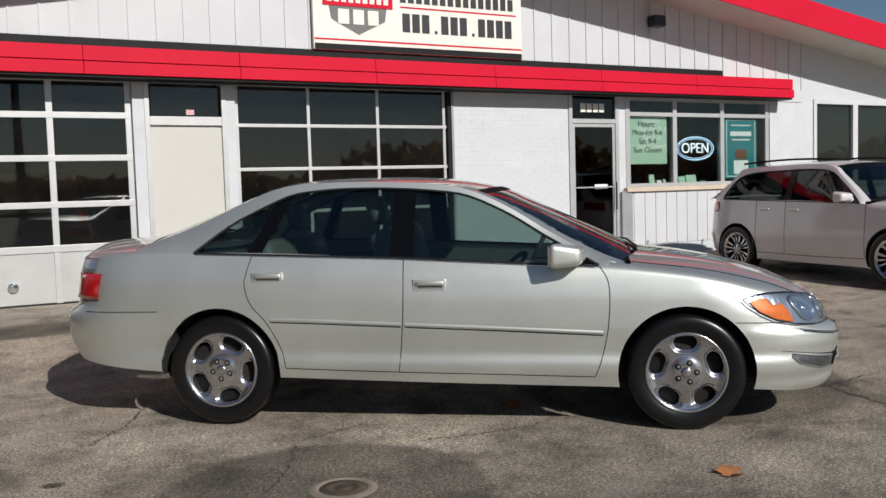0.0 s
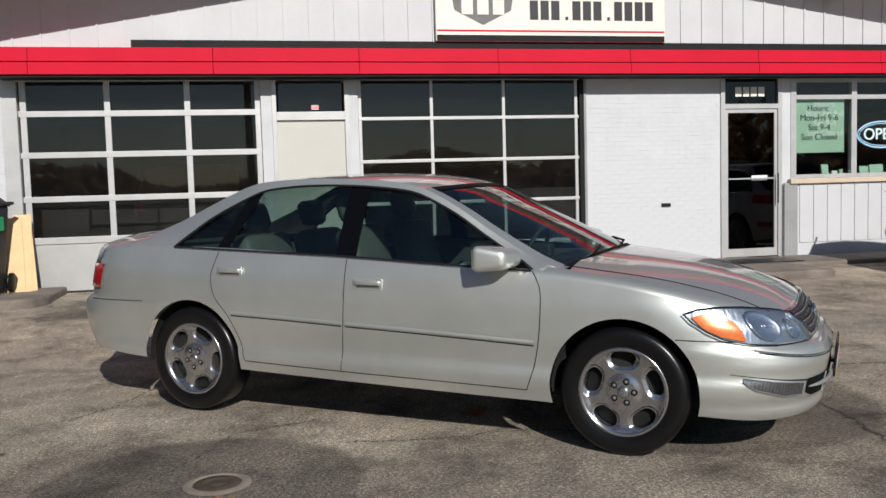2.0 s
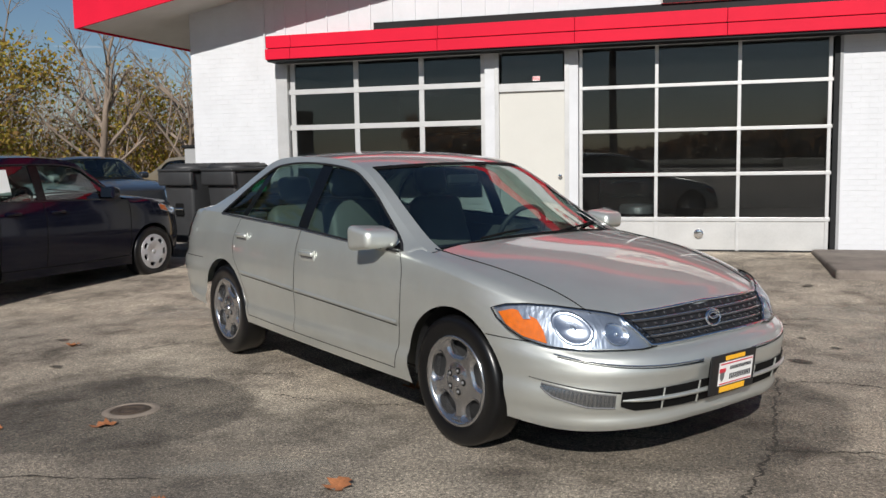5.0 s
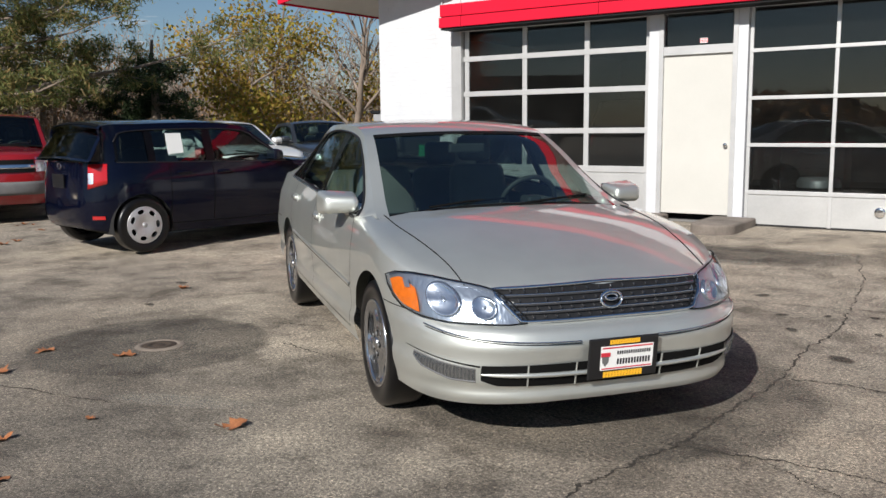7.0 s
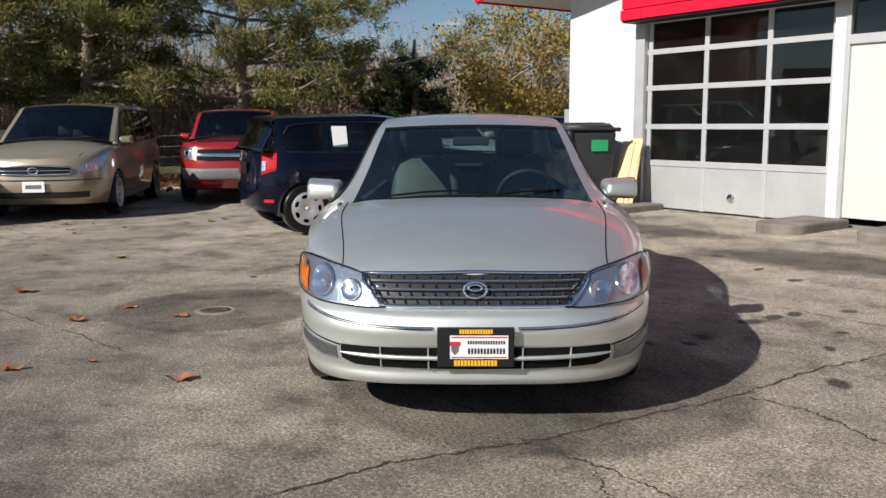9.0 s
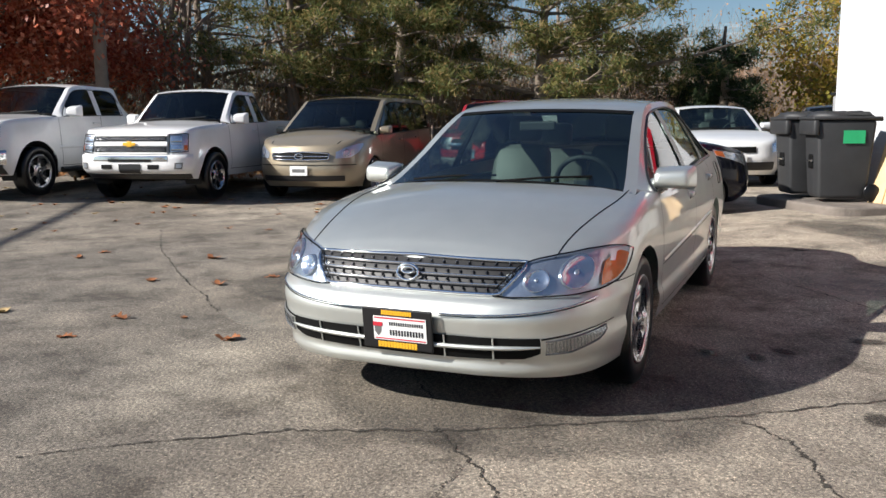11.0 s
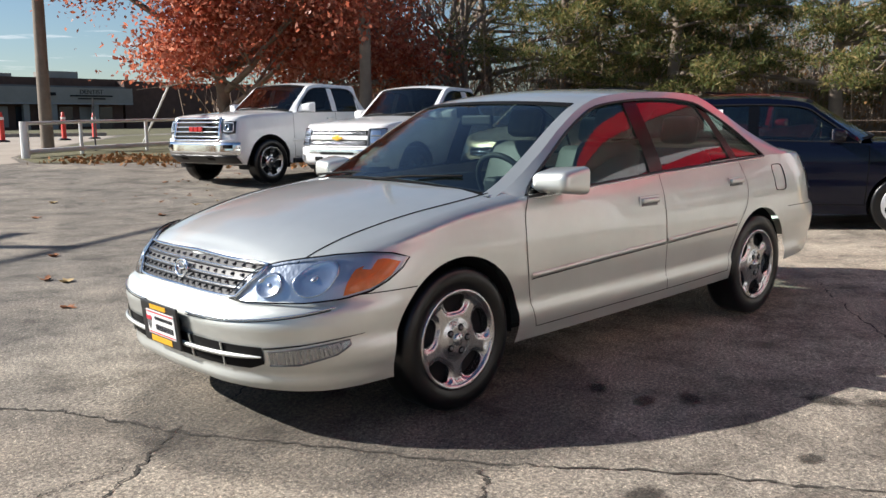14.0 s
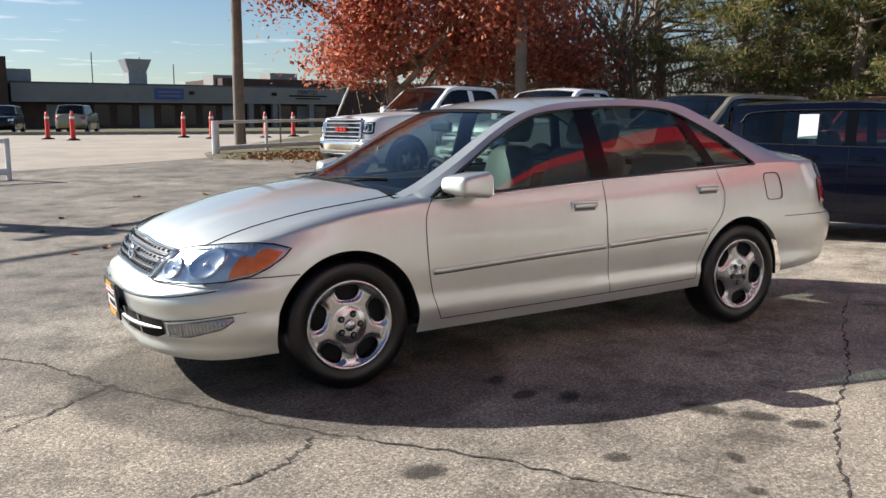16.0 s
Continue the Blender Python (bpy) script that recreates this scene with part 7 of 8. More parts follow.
for _ in range(60):
    x, y = rnd.uniform(-9, 3), rnd.uniform(-3, 8)
    if not (-1.6 < x < 4.8 and 2.8 < y < 8.2) and not (-4.5 < x < -1.0 and 5.0 < y < 10):
        known.append((x, y, rnd.uniform(0.10, 0.17), rnd.uniform(0, 360)))
for _ in range(110):
    known.append((rnd.uniform(-9.5, -3.8), rnd.uniform(-2.5, 7.5), rnd.uniform(0.05, 0.11), rnd.uniform(0, 360)))
known = [k for k in known if not (-4.5 < k[0] < -1.0 and 5.0 < k[1] < 10)]
for i, (x, y, s, a) in enumerate(known):
    ob = new("fallen_leaf", leaf_shapes[i % 6])
    if not leaf_shapes[i % 6].materials:
        leaf_shapes[i % 6].materials.append(LEAF_PALE if i % 6 == 5 else LEAF)
    ob.matrix_basis = pose(x, y, gz(x, y) + 0.004, 0, 0, a) @ Matrix.Diagonal((s, s, s, 1))
    tagged(ob, "curled dry brown leaf lying on the asphalt", "leaf", "fallen leaves")

# kerbed islands beside the garage doors
for i, (x0, x1, y0) in enumerate(((1.42, 2.02, 10.25), (2.62, 3.16, 10.35), (-2.95, -0.82, 10.12))):
    bm = bmesh.new()
    n, out = 10, []
    r = (x1 - x0) / 2 * (0.95 if x1 - x0 < 1 else 0.35)
    for cx, cy, a0 in ((x0 + r, y0 + r, 180), (x1 - r, y0 + r, 270)):
        out += [(cx + r * math.cos(radians(a0 + 90 * k / n)), cy + r * math.sin(radians(a0 + 90 * k / n))) for k in range(n + 1)]
    out += [(x1, FY - 0.015), (x0, FY - 0.015)]
    f = bm.faces.new([bm.verts.new((x, y, 0.215 if i < 2 else 0.20)) for x, y in out])
    g = bmesh.ops.extrude_face_region(bm, geom=[f])
    bmesh.ops.translate(bm, verts=[v for v in g["geom"] if isinstance(v, bmesh.types.BMVert)], vec=(0, 0, -0.3))
    bmesh.ops.recalc_face_normals(bm, faces=bm.faces[:])
    top_edges = [e for e in bm.edges if all(v.co.z > 0.1 for v in e.verts)]
    bmesh.ops.bevel(bm, geom=top_edges, offset=0.025, segments=2, affect="EDGES", profile=0.5)
    structure("kerb_island_%d" % (i + 1), bm, KERB, "worn concrete kerb island by the garage door")
mat_ob = empty("door_mat", "dark rubber mat in front of the office door", "mat", pose(8.42, 10.72, 0.162))
bm = bmesh.new()
box(-0.62, 0.62, -0.30, 0.30, 0, 0.012, 0.004, bm)
part("mat_sheet", bm, BLACK_PLASTIC, mat_ob)


# ---------------------------------------------------------------- bins and boards
def wheelie_bin(m, label):
    b = empty("wheelie_bin", label, "bin", m, "wheelie bins")
    bm = bmesh.new()
    bmesh.ops.create_cube(bm, size=1.0, matrix=Matrix.Translation((0, 0, 0.54)) @ Matrix.Diagonal((0.66, 0.80, 0.98, 1)))
    for v in bm.verts:
        if v.co.z < 0.3:
            v.co.x *= 0.78
            v.co.y *= 0.82
    bmesh.ops.bevel(bm, geom=bm.edges[:], offset=0.05, segments=3, affect="EDGES", profile=0.5)
    part("bin_body", bm, BIN, b, "", True)
    bm = bmesh.new()
    box(-0.36, 0.36, -0.47, 0.46, 1.03, 1.07, 0.018, bm)
    r = bmesh.ops.create_cube(bm, size=1.0, matrix=Matrix.Translation((0, -0.02, 1.095)) @ Matrix.Diagonal((0.62, 0.78, 0.07, 1)))
    for v in r["verts"]:
        if v.co.z > 1.1:
            v.co.x *= 0.80
            v.co.y *= 0.82
    for y in (-0.24, -0.02, 0.20):
        box(-0.22, 0.22, y - 0.03, y + 0.03, 1.128, 1.142, 0.005, bm)
    lid = part("bin_lid", bm, BIN, b, "", True)
    bm = bmesh.new()
    box(-0.36, 0.36, -0.46, -0.38, 0.84, 1.03, 0.025, bm)
    part("bin_rim", bm, BIN, b, "", True)
    bm = bmesh.new()
    box(-0.09, 0.09, -0.385, -0.33, 0.42, 0.60, 0.02, bm)
    part("grab_recess", bm, GAP, b)
    bm = bmesh.new()
    rod((-0.10, -0.39, 0.52), (0.10, -0.39, 0.52), 0.016, bm=bm)
    part("grab_bar", bm, CHROME, b)
    for s in (-1, 1):
        place("bin_wheel", turned("bin_wheel", [(0.001, -0.025), (0.10, -0.025), (0.115, -0.01), (0.115, 0.01), (0.10, 0.025), (0.001, 0.025)], 24), RUBBER, b, m=pose(s * 0.31, 0.37, 0.125, 0, 0, 90))
    bm = bmesh.new()
    rod((-0.28, 0.47, 1.03), (0.28, 0.47, 1.03), 0.018, bm=bm)
    part("bin_handle", bm, BIN, b)
    return b


BIN = varied("dark bin plastic", (0.030, 0.031, 0.033), 0.55, 4, 0.25, 80, 0.2, 0.002)
GREEN = varied("green label", (0.02, 0.36, 0.14), 0.5, 9, 0.1, 60, 0.05, 0.001)
PLY = varied("new pine board", (0.68, 0.47, 0.24), 0.6, 5, 0.2, 50, 0.2, 0.002)
SLIM = Matrix.Diagonal((0.90, 0.92, 1.03, 1))
b1 = wheelie_bin(pose(-1.70, 10.66, 0.20, 0, 0, -18) @ SLIM, "dark grey wheelie bin with a green label, lid closed")
bm = bmesh.new()
box(0.330, 0.3345, -0.05, 0.24, 0.74, 0.90, 0, bm)
part("bin_label", bm, GREEN, b1, "green label")
b2 = wheelie_bin(pose(-2.42, 10.70, 0.20, 0, 0, -14) @ SLIM, "dark grey wheelie bin beside the wall, lid closed")
bm = bmesh.new()
box(0.330, 0.3345, -0.05, 0.20, 0.74, 0.88, 0, bm)
part("bin_label", bm, GREEN, b2, "green label")
boards = [(-1.29, 0), (-1.23, 3), (-1.17, -2)]
for i, (x, a) in enumerate(boards):
    bm = bmesh.new()
    box(-0.10, 0.10, -0.012, 0.012, 0, 0.95 + 0.02 * i, 0.002, bm)
    ob = part("wooden_board", bm, PLY, None, "", False, pose(x, 10.93 + 0.035 * i, 0.20, -20, a, 14))
    tagged(ob, "pale new pine board leaning on the shop wall", "board", "leaning boards")

# ---------------------------------------------------------------- office window display
NEON = bpy.data.materials.new("neon tube")
NEON.use_nodes = True
NEON.node_tree.nodes["Principled BSDF"].inputs["Emission Color"].default_value = (0.72, 0.9, 1.0, 1)
NEON.node_tree.nodes["Principled BSDF"].inputs["Emission Strength"].default_value = 0.85
NEON_BLUE = bpy.data.materials.new("blue neon tube")
NEON_BLUE.use_nodes = True
NEON_BLUE.node_tree.nodes["Principled BSDF"].inputs["Emission Color"].default_value = (0.18, 0.55, 1.0, 1)
NEON_BLUE.node_tree.nodes["Principled BSDF"].inputs["Emission Strength"].default_value = 0.9
MINT = material("pale green poster", (0.42, 0.62, 0.47), 0.6)
TEAL = material("teal poster", (0.015, 0.20, 0.22), 0.5)
BROWN = material("brown print", (0.16, 0.07, 0.04), 0.6)


def words(text, size, m, mat, parent, name="lettering", depth=0.002):
    cu = bpy.data.curves.new(name, "FONT")
    cu.body, cu.size, cu.extrude, cu.align_x, cu.align_y = text, size, depth, "CENTER", "CENTER"
    tmp = bpy.data.objects.new(name, cu)
    scene.collection.objects.link(tmp)
    me = bpy.data.meshes.new_from_object(tmp.evaluated_get(bpy.context.evaluated_depsgraph_get()))
    bpy.data.objects.remove(tmp)
    return place(name, me, mat, parent, m=m)


bpy.context.view_layer.update()
poster = empty("hours_poster", "pale green opening hours poster inside the office window", "poster", pose(10.0, FY + 0.06, 2.10))
bm = bmesh.new()
box(-0.43, 0.43, 0.004, 0.008, -0.41, 0.40, 0, bm)
part("sheet", bm, MINT, poster)
for i, t in enumerate(("Hours:", "Mon-Fri 9-6", "Sat 9-4", "Sun Closed")):
    words(t, 0.135, pose(0.0 if i else -0.02, 0.0, 0.26 - 0.145 * i, 90), INK, poster)
    words(t, 0.135, pose(0.10, 0.0025, 0.32 - 0.145 * i, 90), PAPER, poster, depth=0.001)
neon = empty("neon_sign", "lit white and blue neon open sign in the window", "sign", pose(11.12, FY + 0.10, 1.95))
words("OPEN", 0.25, pose(0, 0, 0, 90, 0, 0), NEON, neon, "neon_letters", 0.008)
place("neon_ring", tube("neon_ring", [(0.43 * math.cos(a), 0.0, 0.20 * math.sin(a)) for a in np.linspace(0, 2 * math.pi, 41)], 0.012, 8), NEON_BLUE, neon)
place("neon_ring", tube("neon_ring", [(0.39 * math.cos(a), 0.0, 0.168 * math.sin(a)) for a in np.linspace(0, 2 * math.pi, 41)], 0.006, 8), NEON_BLUE, neon)
post2 = empty("window_poster", "teal advertising poster with a plain brown shape", "poster", pose(12.19, FY + 0.06, 1.95))
bm = bmesh.new()
box(-0.40, 0.40, 0.004, 0.008, -0.54, 0.53, 0, bm)
part("sheet", bm, TEAL, post2)
for x0, x1, z0, z1, mt, o in ((-0.36, 0.36, 0.495, 0.51, PAPER, 0.0), (-0.36, 0.36, -0.51, -0.495, PAPER, 0.0), (-0.36, -0.345, -0.495, 0.495, PAPER, 0.0), (0.345, 0.36, -0.495, 0.495, PAPER, 0.0), (-0.26, 0.26, 0.22, 0.30, PAPER, 0.0), (-0.22, 0.22, 0.14, 0.165, PAPER, 0.0), (-0.24, 0.24, 0.40, 0.42, PAPER, 0.0),
                           (-0.14, 0.14, -0.20, -0.02, BROWN, 0.0), (-0.18, 0.18, -0.46, -0.22, PAPER, 0.0)):
    bm = bmesh.new()
    box(x0, x1, o, o + 0.003, z0, z1, 0, bm)
    part("printed_shape", bm, mt, post2)
rnd = random.Random(3)
for i, (x, w, h, mt) in enumerate(((9.66, 0.07, 0.10, PAPER), (9.75, 0.10, 0.10, MINT), (10.18, 0.12, 0.28, MINT), (10.34, 0.10, 0.18, PAPER), (10.46, 0.06, 0.2, MINT), (10.68, 0.10, 0.22, PAPER), (10.86, 0.16, 0.24, MINT), (11.08, 0.24, 0.26, MINT), (11.35, 0.13, 0.16, TEAL))):
    bm = bmesh.new()
    box(x - w / 2, x + w / 2, -0.02, 0.02, 0, h, 0.003, bm)
    ob = part("leaflet_box", bm, mt, None, "", False, pose(0, FY + 0.16, 1.23, -8, 0, 0))
    tagged(ob, "small leaflet holder on the inner window sill", "leaflet", "leaflets in the window")
bm = bmesh.new()
box(9.4, 12.9, FY + 0.205, FY + 0.45, 1.19, 1.228, 0, bm)
structure("sill_inner", bm, WOOD_SILL, "inner window sill of the office")
bm = bmesh.new()
box(6.42 + 0.96, 6.42 + 1.10, FY - 0.002, FY + 0.02, 0.95, 1.0, 0, bm)
vent = tagged(part("mail_slot", bm, DARK_TRIM, None), "small dark metal slot in the painted brick wall", "slot")
# stand-ins for a red bar and a grey shape, close behind the thin-barred door
chest = empty("tool_chest", "dark chest added inside the garage, its red lid standing for a red bar", "cabinet", pose(3.55, 12.75, 0.13))
for nm, x0, x1, y0, y1, z0, z1, mt in (("body", -0.40, 0.40, -0.25, 0.25, 0.06, 0.93, DARK_TRIM), ("lid", -0.44, 0.44, -0.30, 0.28, 0.935, 1.0, RED_TRIM)):
    bm = bmesh.new()
    box(x0, x1, y0, y1, z0, z1, 0.012, bm)
    part(nm, bm, mt, chest)
for i in range(4):
    bm = bmesh.new()
    box(-0.37, 0.37, -0.262, -0.252, 0.10 + 0.205 * i, 0.28 + 0.205 * i, 0.003, bm)
    drawer = part("drawer", bm, BLACK_PLASTIC, chest)
    bm = bmesh.new()
    box(-0.25, 0.25, -0.275, -0.2635, 0.24 + 0.205 * i, 0.255 + 0.205 * i, 0, bm)
    part("handle", bm, CHROME, drawer)
drum = empty("plastic_drum", "pale grey drum added for a round grey shape inside the garage", "drum", pose(3.72, 12.15, 0.13))
place("barrel", turned("barrel", [(0.001, 0.0), (0.24, 0.0), (0.26, 0.03), (0.27, 0.25), (0.255, 0.27), (0.27, 0.29), (0.26, 0.52), (0.23, 0.56), (0.001, 0.57)], 28, "z"), PANEL, drum)
place("band", turned("band", [(0.272, 0.40), (0.274, 0.41), (0.274, 0.43), (0.272, 0.44)], 28, "z"), DARK_TRIM, drum)
meter = empty("meter_box", "grey metal meter box on the corner of the shop", "box", pose(-3.02, 11.75, 1.25))
bm = bmesh.new()
box(-0.16, 0.138, -0.14, 0.14, 0.0, 0.36, 0.012, bm)
part("housing", bm, GREY_TRIM, meter)
bm = bmesh.new()
box(-0.19, 0.138, -0.17, 0.17, 0.362, 0.41, 0.01, bm)
part("hood", bm, DARK_TRIM, meter)
bm = bmesh.new()
rod((0.06, 0, -1.2), (0.06, 0, -0.002), 0.03, bm=bm)
part("conduit", bm, GREY_TRIM, meter)
lampm = empty("flood_lamp", "black wall flood lamp above the red band", "lamp", pose(10.05, FY - 0.12, 4.05))
bm = bmesh.new()
box(-0.13, 0.13, -0.12, 0.06, -0.10, 0.08, 0.02, bm)
part("lamp_housing", bm, BLACK_PLASTIC, lampm)
bm = bmesh.new()
rod((0, 0.05, 0), (0, 0.12, 0), 0.03, bm=bm)
part("lamp_bracket", bm, BLACK_PLASTIC, lampm)


# ---------------------------------------------------------------- street side
road = ground_sheet("road", [(22.0, -8.9), (4.0, -9.0), (-4.8, -8.9), (-8.0, -8.35), (-10.62, -8.1), (-12.3, -9.6), (-24.0, -14.5), (-34.0, -19.5), (-24.0, -33.0), (10.0, -38.0), (30.0, -38.0)], CONCRETE, 0.006, None, 2.0)
tagged(road, "pale tan concrete driveway and street beside the lot", "road", kind="structure")
verge = ground_sheet("verge", [(-10.5, -7.6), (-12.3, -9.4), (-24, -14.3), (-34, -19), (-60, 0), (-60, 45), (-13.5, 45), (-12.2, 12), (-12.6, 2), (-11.8, -4)], GRASS_SOIL, 0.010, None, 3.0)
tagged(verge, "leaf-strewn brown grass verge beside the lot", "ground", kind="structure")
far_verge = ground_sheet("verge_far", [(-34.0, -20.5), (-24.0, -34.0), (10, -39.0), (30, -90), (-60, -110), (-140, -60), (-70, -22)], GRASS_SOIL, 0.012, None, 12.0)
tagged(far_verge, "dry grass strip across the street", "ground", kind="structure")
bm = bmesh.new()
for a, b in (((-34.2, -20.2), (-24.2, -33.7)), ((-24.2, -33.7), (10, -38.6))):
    d = Vector((b[0] - a[0], b[1] - a[1], 0))
    mm = Matrix.Translation(((a[0] + b[0]) / 2, (a[1] + b[1]) / 2, 0.55)) @ Matrix.Rotation(math.atan2(d.y, d.x), 4, "Z")
    bmesh.ops.create_cube(bm, size=1.0, matrix=mm @ Matrix.Diagonal((d.length, 0.3, 0.25, 1)))
structure("kerb_far", bm, CONCRETE, "pale concrete kerb across the street")

WOOD_POLE = varied("weathered pole wood", (0.20, 0.165, 0.13), 0.85, 3, 0.3, 30, 0.5, 0.006)
WHITE_PIPE = varied("white painted pipe", (0.72, 0.72, 0.70), 0.5, 4, 0.12, 60, 0.1, 0.001)
ORANGE = varied("orange plastic", (0.72, 0.055, 0.03), 0.45, 5, 0.1, 60, 0.05, 0.001)
STRIPE = material("white reflective band", (0.85, 0.83, 0.80), 0.4)
WIRE = material("overhead wire", (0.03, 0.03, 0.03), 0.6)


def utility_pole(x, y, r, h, label):
    p = empty("utility_pole", label, "pole", pose(x, y, gz(x, y) - 0.1), "utility poles")
    place("shaft", tube("shaft", [(0.02 * math.sin(z), 0, z) for z in np.linspace(0, h, 12)], [r * (1 - 0.3 * k / 11) for k in range(12)], 16), WOOD_POLE, p)
    bm = bmesh.new()
    box(-1.1, 1.1, -0.06, 0.06, h - 0.9, h - 0.78, 0.01, bm)
    part("crossarm", bm, WOOD_POLE, p)
    if h < 8:
        bm = bmesh.new()
        rod((0.32, 0, h - 1.5), (0.32, 0, h - 0.6), 0.22, seg=16, bm=bm)
        part("transformer", bm, GREY_TRIM, p)
    return p


utility_pole(-15.35, -10.6, 0.19, 11.0, "weathered wooden utility pole by the white rail")
# this one stays out of view, added to throw its shadow on the lot
utility_pole(1.32, -11.85, 0.17, 7.6, "unseen wooden utility pole along the street, added for its shadow on the lot")
utility_pole(-13.2, -0.2, 0.155, 11.0, "weathered wooden utility pole behind the parked trucks")
for i, (a, b) in enumerate((((-15.35, -10.6, 10.3), (-13.2, -0.2, 10.3)), ((-13.2, -0.2, 10.2), (-16.0, 44.0, 9.6)), ((-13.2, -0.6, 9.4), (-17.0, 44.0, 8.2)), ((-15.35, -10.6, 10.2), (10.0, -60.0, 10.0)), ((-15.35, -10.6, 7.9), (1.32, -11.85, 7.6)), ((1.32, -11.85, 7.6), (26.0, -13.5, 7.6)))):
    pts = [Vector(a).lerp(Vector(b), t) + Vector((0, 0, -(2.2 if i < 4 else 0.7) * t * (1 - t))) for t in np.linspace(0, 1, 25)]
    ob = place("overhead_wire", tube("overhead_wire", pts, 0.018 if i < 4 else 0.055, 6), WIRE)
    tagged(ob, "thin black overhead wire between the poles", "wire", "overhead wires")
guy = place("guy_wire", tube("guy_wire", [(-18.6, -9.4, gz(-18.6, -9.4)), (-17.4, -7.4, 2.9)], 0.035, 8), WHITE_PIPE)
tagged(guy, "slanting pale guy wire guard by the verge", "wire")
guy2 = place("guy_wire", tube("guy_wire", [(-17.4, -7.4, 2.9), (-13.2, -0.2, 11.4)], 0.012, 6), WIRE)
tagged(guy2, "thin dark guy wire up to the pole", "wire")


def pipe_rail(points, h, label):
    """White pipe rail on posts."""
    f = empty("pipe_rail", label, "fence")
    tops = []
    for i, (x, y) in enumerate(points):
        z = gz(x, y)
        bm = bmesh.new()
        rod((x, y, z - 0.2), (x, y, z + h), 0.11 if i == 0 and h > 0.9 else 0.05, seg=14, bm=bm)
        part("post", bm, WHITE_PIPE, f)
        tops.append((x, y, z))
    for a, b in zip(tops, tops[1:]):
        for k, r in ((h - 0.05, 0.045), (0.16, 0.07)):
            bm = bmesh.new()
            rod((a[0], a[1], a[2] + k), (b[0], b[1], b[2] + k), r, seg=12, bm=bm)
            part("rail", bm, WHITE_PIPE, f)
    return f


pipe_rail([(-12.1, -9.0), (-14.2, -8.75), (-16.6, -8.1), (-19.5, -7.2), (-22.5, -6.2)], 0.95, "white painted pipe rail along the lot edge")
pipe_rail([(-3.95, -7.48), (-1.9, -8.7), (0.2, -9.9)], 0.80, "white painted pipe rail end by the driveway")
thin = empty("sign_post", "thin galvanised steel post by the rail", "post", pose(-15.6, -9.2, gz(-15.6, -9.2)))
bm = bmesh.new()
rod((0, 0, -0.1), (0, 0, 1.55), 0.025, bm=bm)
part("post", bm, GREY_PLASTIC, thin)

# orange channel posts
ch = None
for i, (x, y) in enumerate(((-18.4, -22.7), (-17.3, -20.1), (-23.1, -19.6), (-21.7, -16.9), (-24.4, -16.1), (-26.9, -16.3))):
    m = pose(x, y, gz(x, y) + 0.01)
    if ch is None:
        ch = empty("channel_post", "orange plastic traffic post with white bands", "traffic post", m, "orange traffic posts")
        place("post_body", turned("post_body", [(0.14, 0.0), (0.10, 0.08), (0.085, 0.9), (0.05, 1.12), (0.001, 1.15)], 20, "z"), ORANGE, ch)
        for z in (0.84,):
            place("white_band", turned("white_band", [(0.094, z), (0.092, z + 0.10)], 20, "z"), STRIPE, ch)
        place("post_base", turned("post_base", [(0.001, 0.0), (0.26, 0.0), (0.25, 0.05), (0.12, 0.08)], 20, "z"), RUBBER, ch)
    else:
        copy_thing(ch, m)

# low shops across the street
# cream darkened in the colour itself for the shade on the row's front
FAR_FASCIA = varied("cream fascia", (0.27, 0.255, 0.23), 0.8, 0.6, 0.15, 8, 0.2, 0.01)
FAR_BRICK = varied("dark brown brick", (0.10, 0.055, 0.04), 0.9, 1.5, 0.3, 12, 0.3, 0.01)
FAR_GLASS = material("dark shop window", (0.03, 0.032, 0.035), 0.15)
BLUE_SIGN = varied("blue sign board", (0.05, 0.09, 0.30), 0.5, 1.0, 0.1, 10, 0.05, 0.001)
A, B = Vector((-49.1, -59.6, 0)), Vector((-75.7, -43.5, 0))
ang = math.degrees(math.atan2((A - B).y, (A - B).x))
shops = empty("shop_row", "low brown brick shop row with a cream fascia across the street", "building", pose(B.x, B.y, 0.4, 0, 0, ang))
Lw = (A - B).length
for nm, x0, x1, y0, y1, z0, z1, mat in (("wall", 0, Lw + 4, 0.0, 14, 0, 2.6, FAR_BRICK), ("fascia_board", -0.5, Lw + 1.5, -1.2, 0.4, 2.55, 4.15, FAR_FASCIA), ("roof", -0.5, Lw + 4, 0, 14, 4.1, 4.35, ROOF_MAT), ("parapet", -3, 12, 2.2, 14, 4.3, 5.2, FAR_BRICK),
                                      ("brick_wing", -34, -0.6, 0.6, 14, 0, 5.0, FAR_BRICK), ("brick_block", Lw + 2.0, Lw + 14, -3, 12, 0, 6.3, FAR_BRICK), ("roof_unit", Lw * 0.10, Lw * 0.10 + 3.2, 3, 6, 4.6, 5.9, FAR_FASCIA), ("roof_unit", Lw * 0.30, Lw * 0.30 + 3.0, 4, 7, 4.5, 5.6, FAR_FASCIA),
                                      ("roof_unit", Lw * 0.97, Lw * 0.97 + 2.4, 3, 5, 4.5, 5.6, GREY_TRIM), ("blue_board", Lw * 0.555, Lw * 0.645, -1.28, -1.21, 2.85, 3.9, BLUE_SIGN),
                                      ("canopy_edge", -0.5, Lw + 1.5, -1.25, -1.2, 2.52, 2.62, GREY_TRIM)):
    bm = bmesh.new()
    box(x0, x1, y0, y1, z0, z1, 0, bm)
    bm.transform(Matrix.Diagonal((1, -1, 1, 1)))
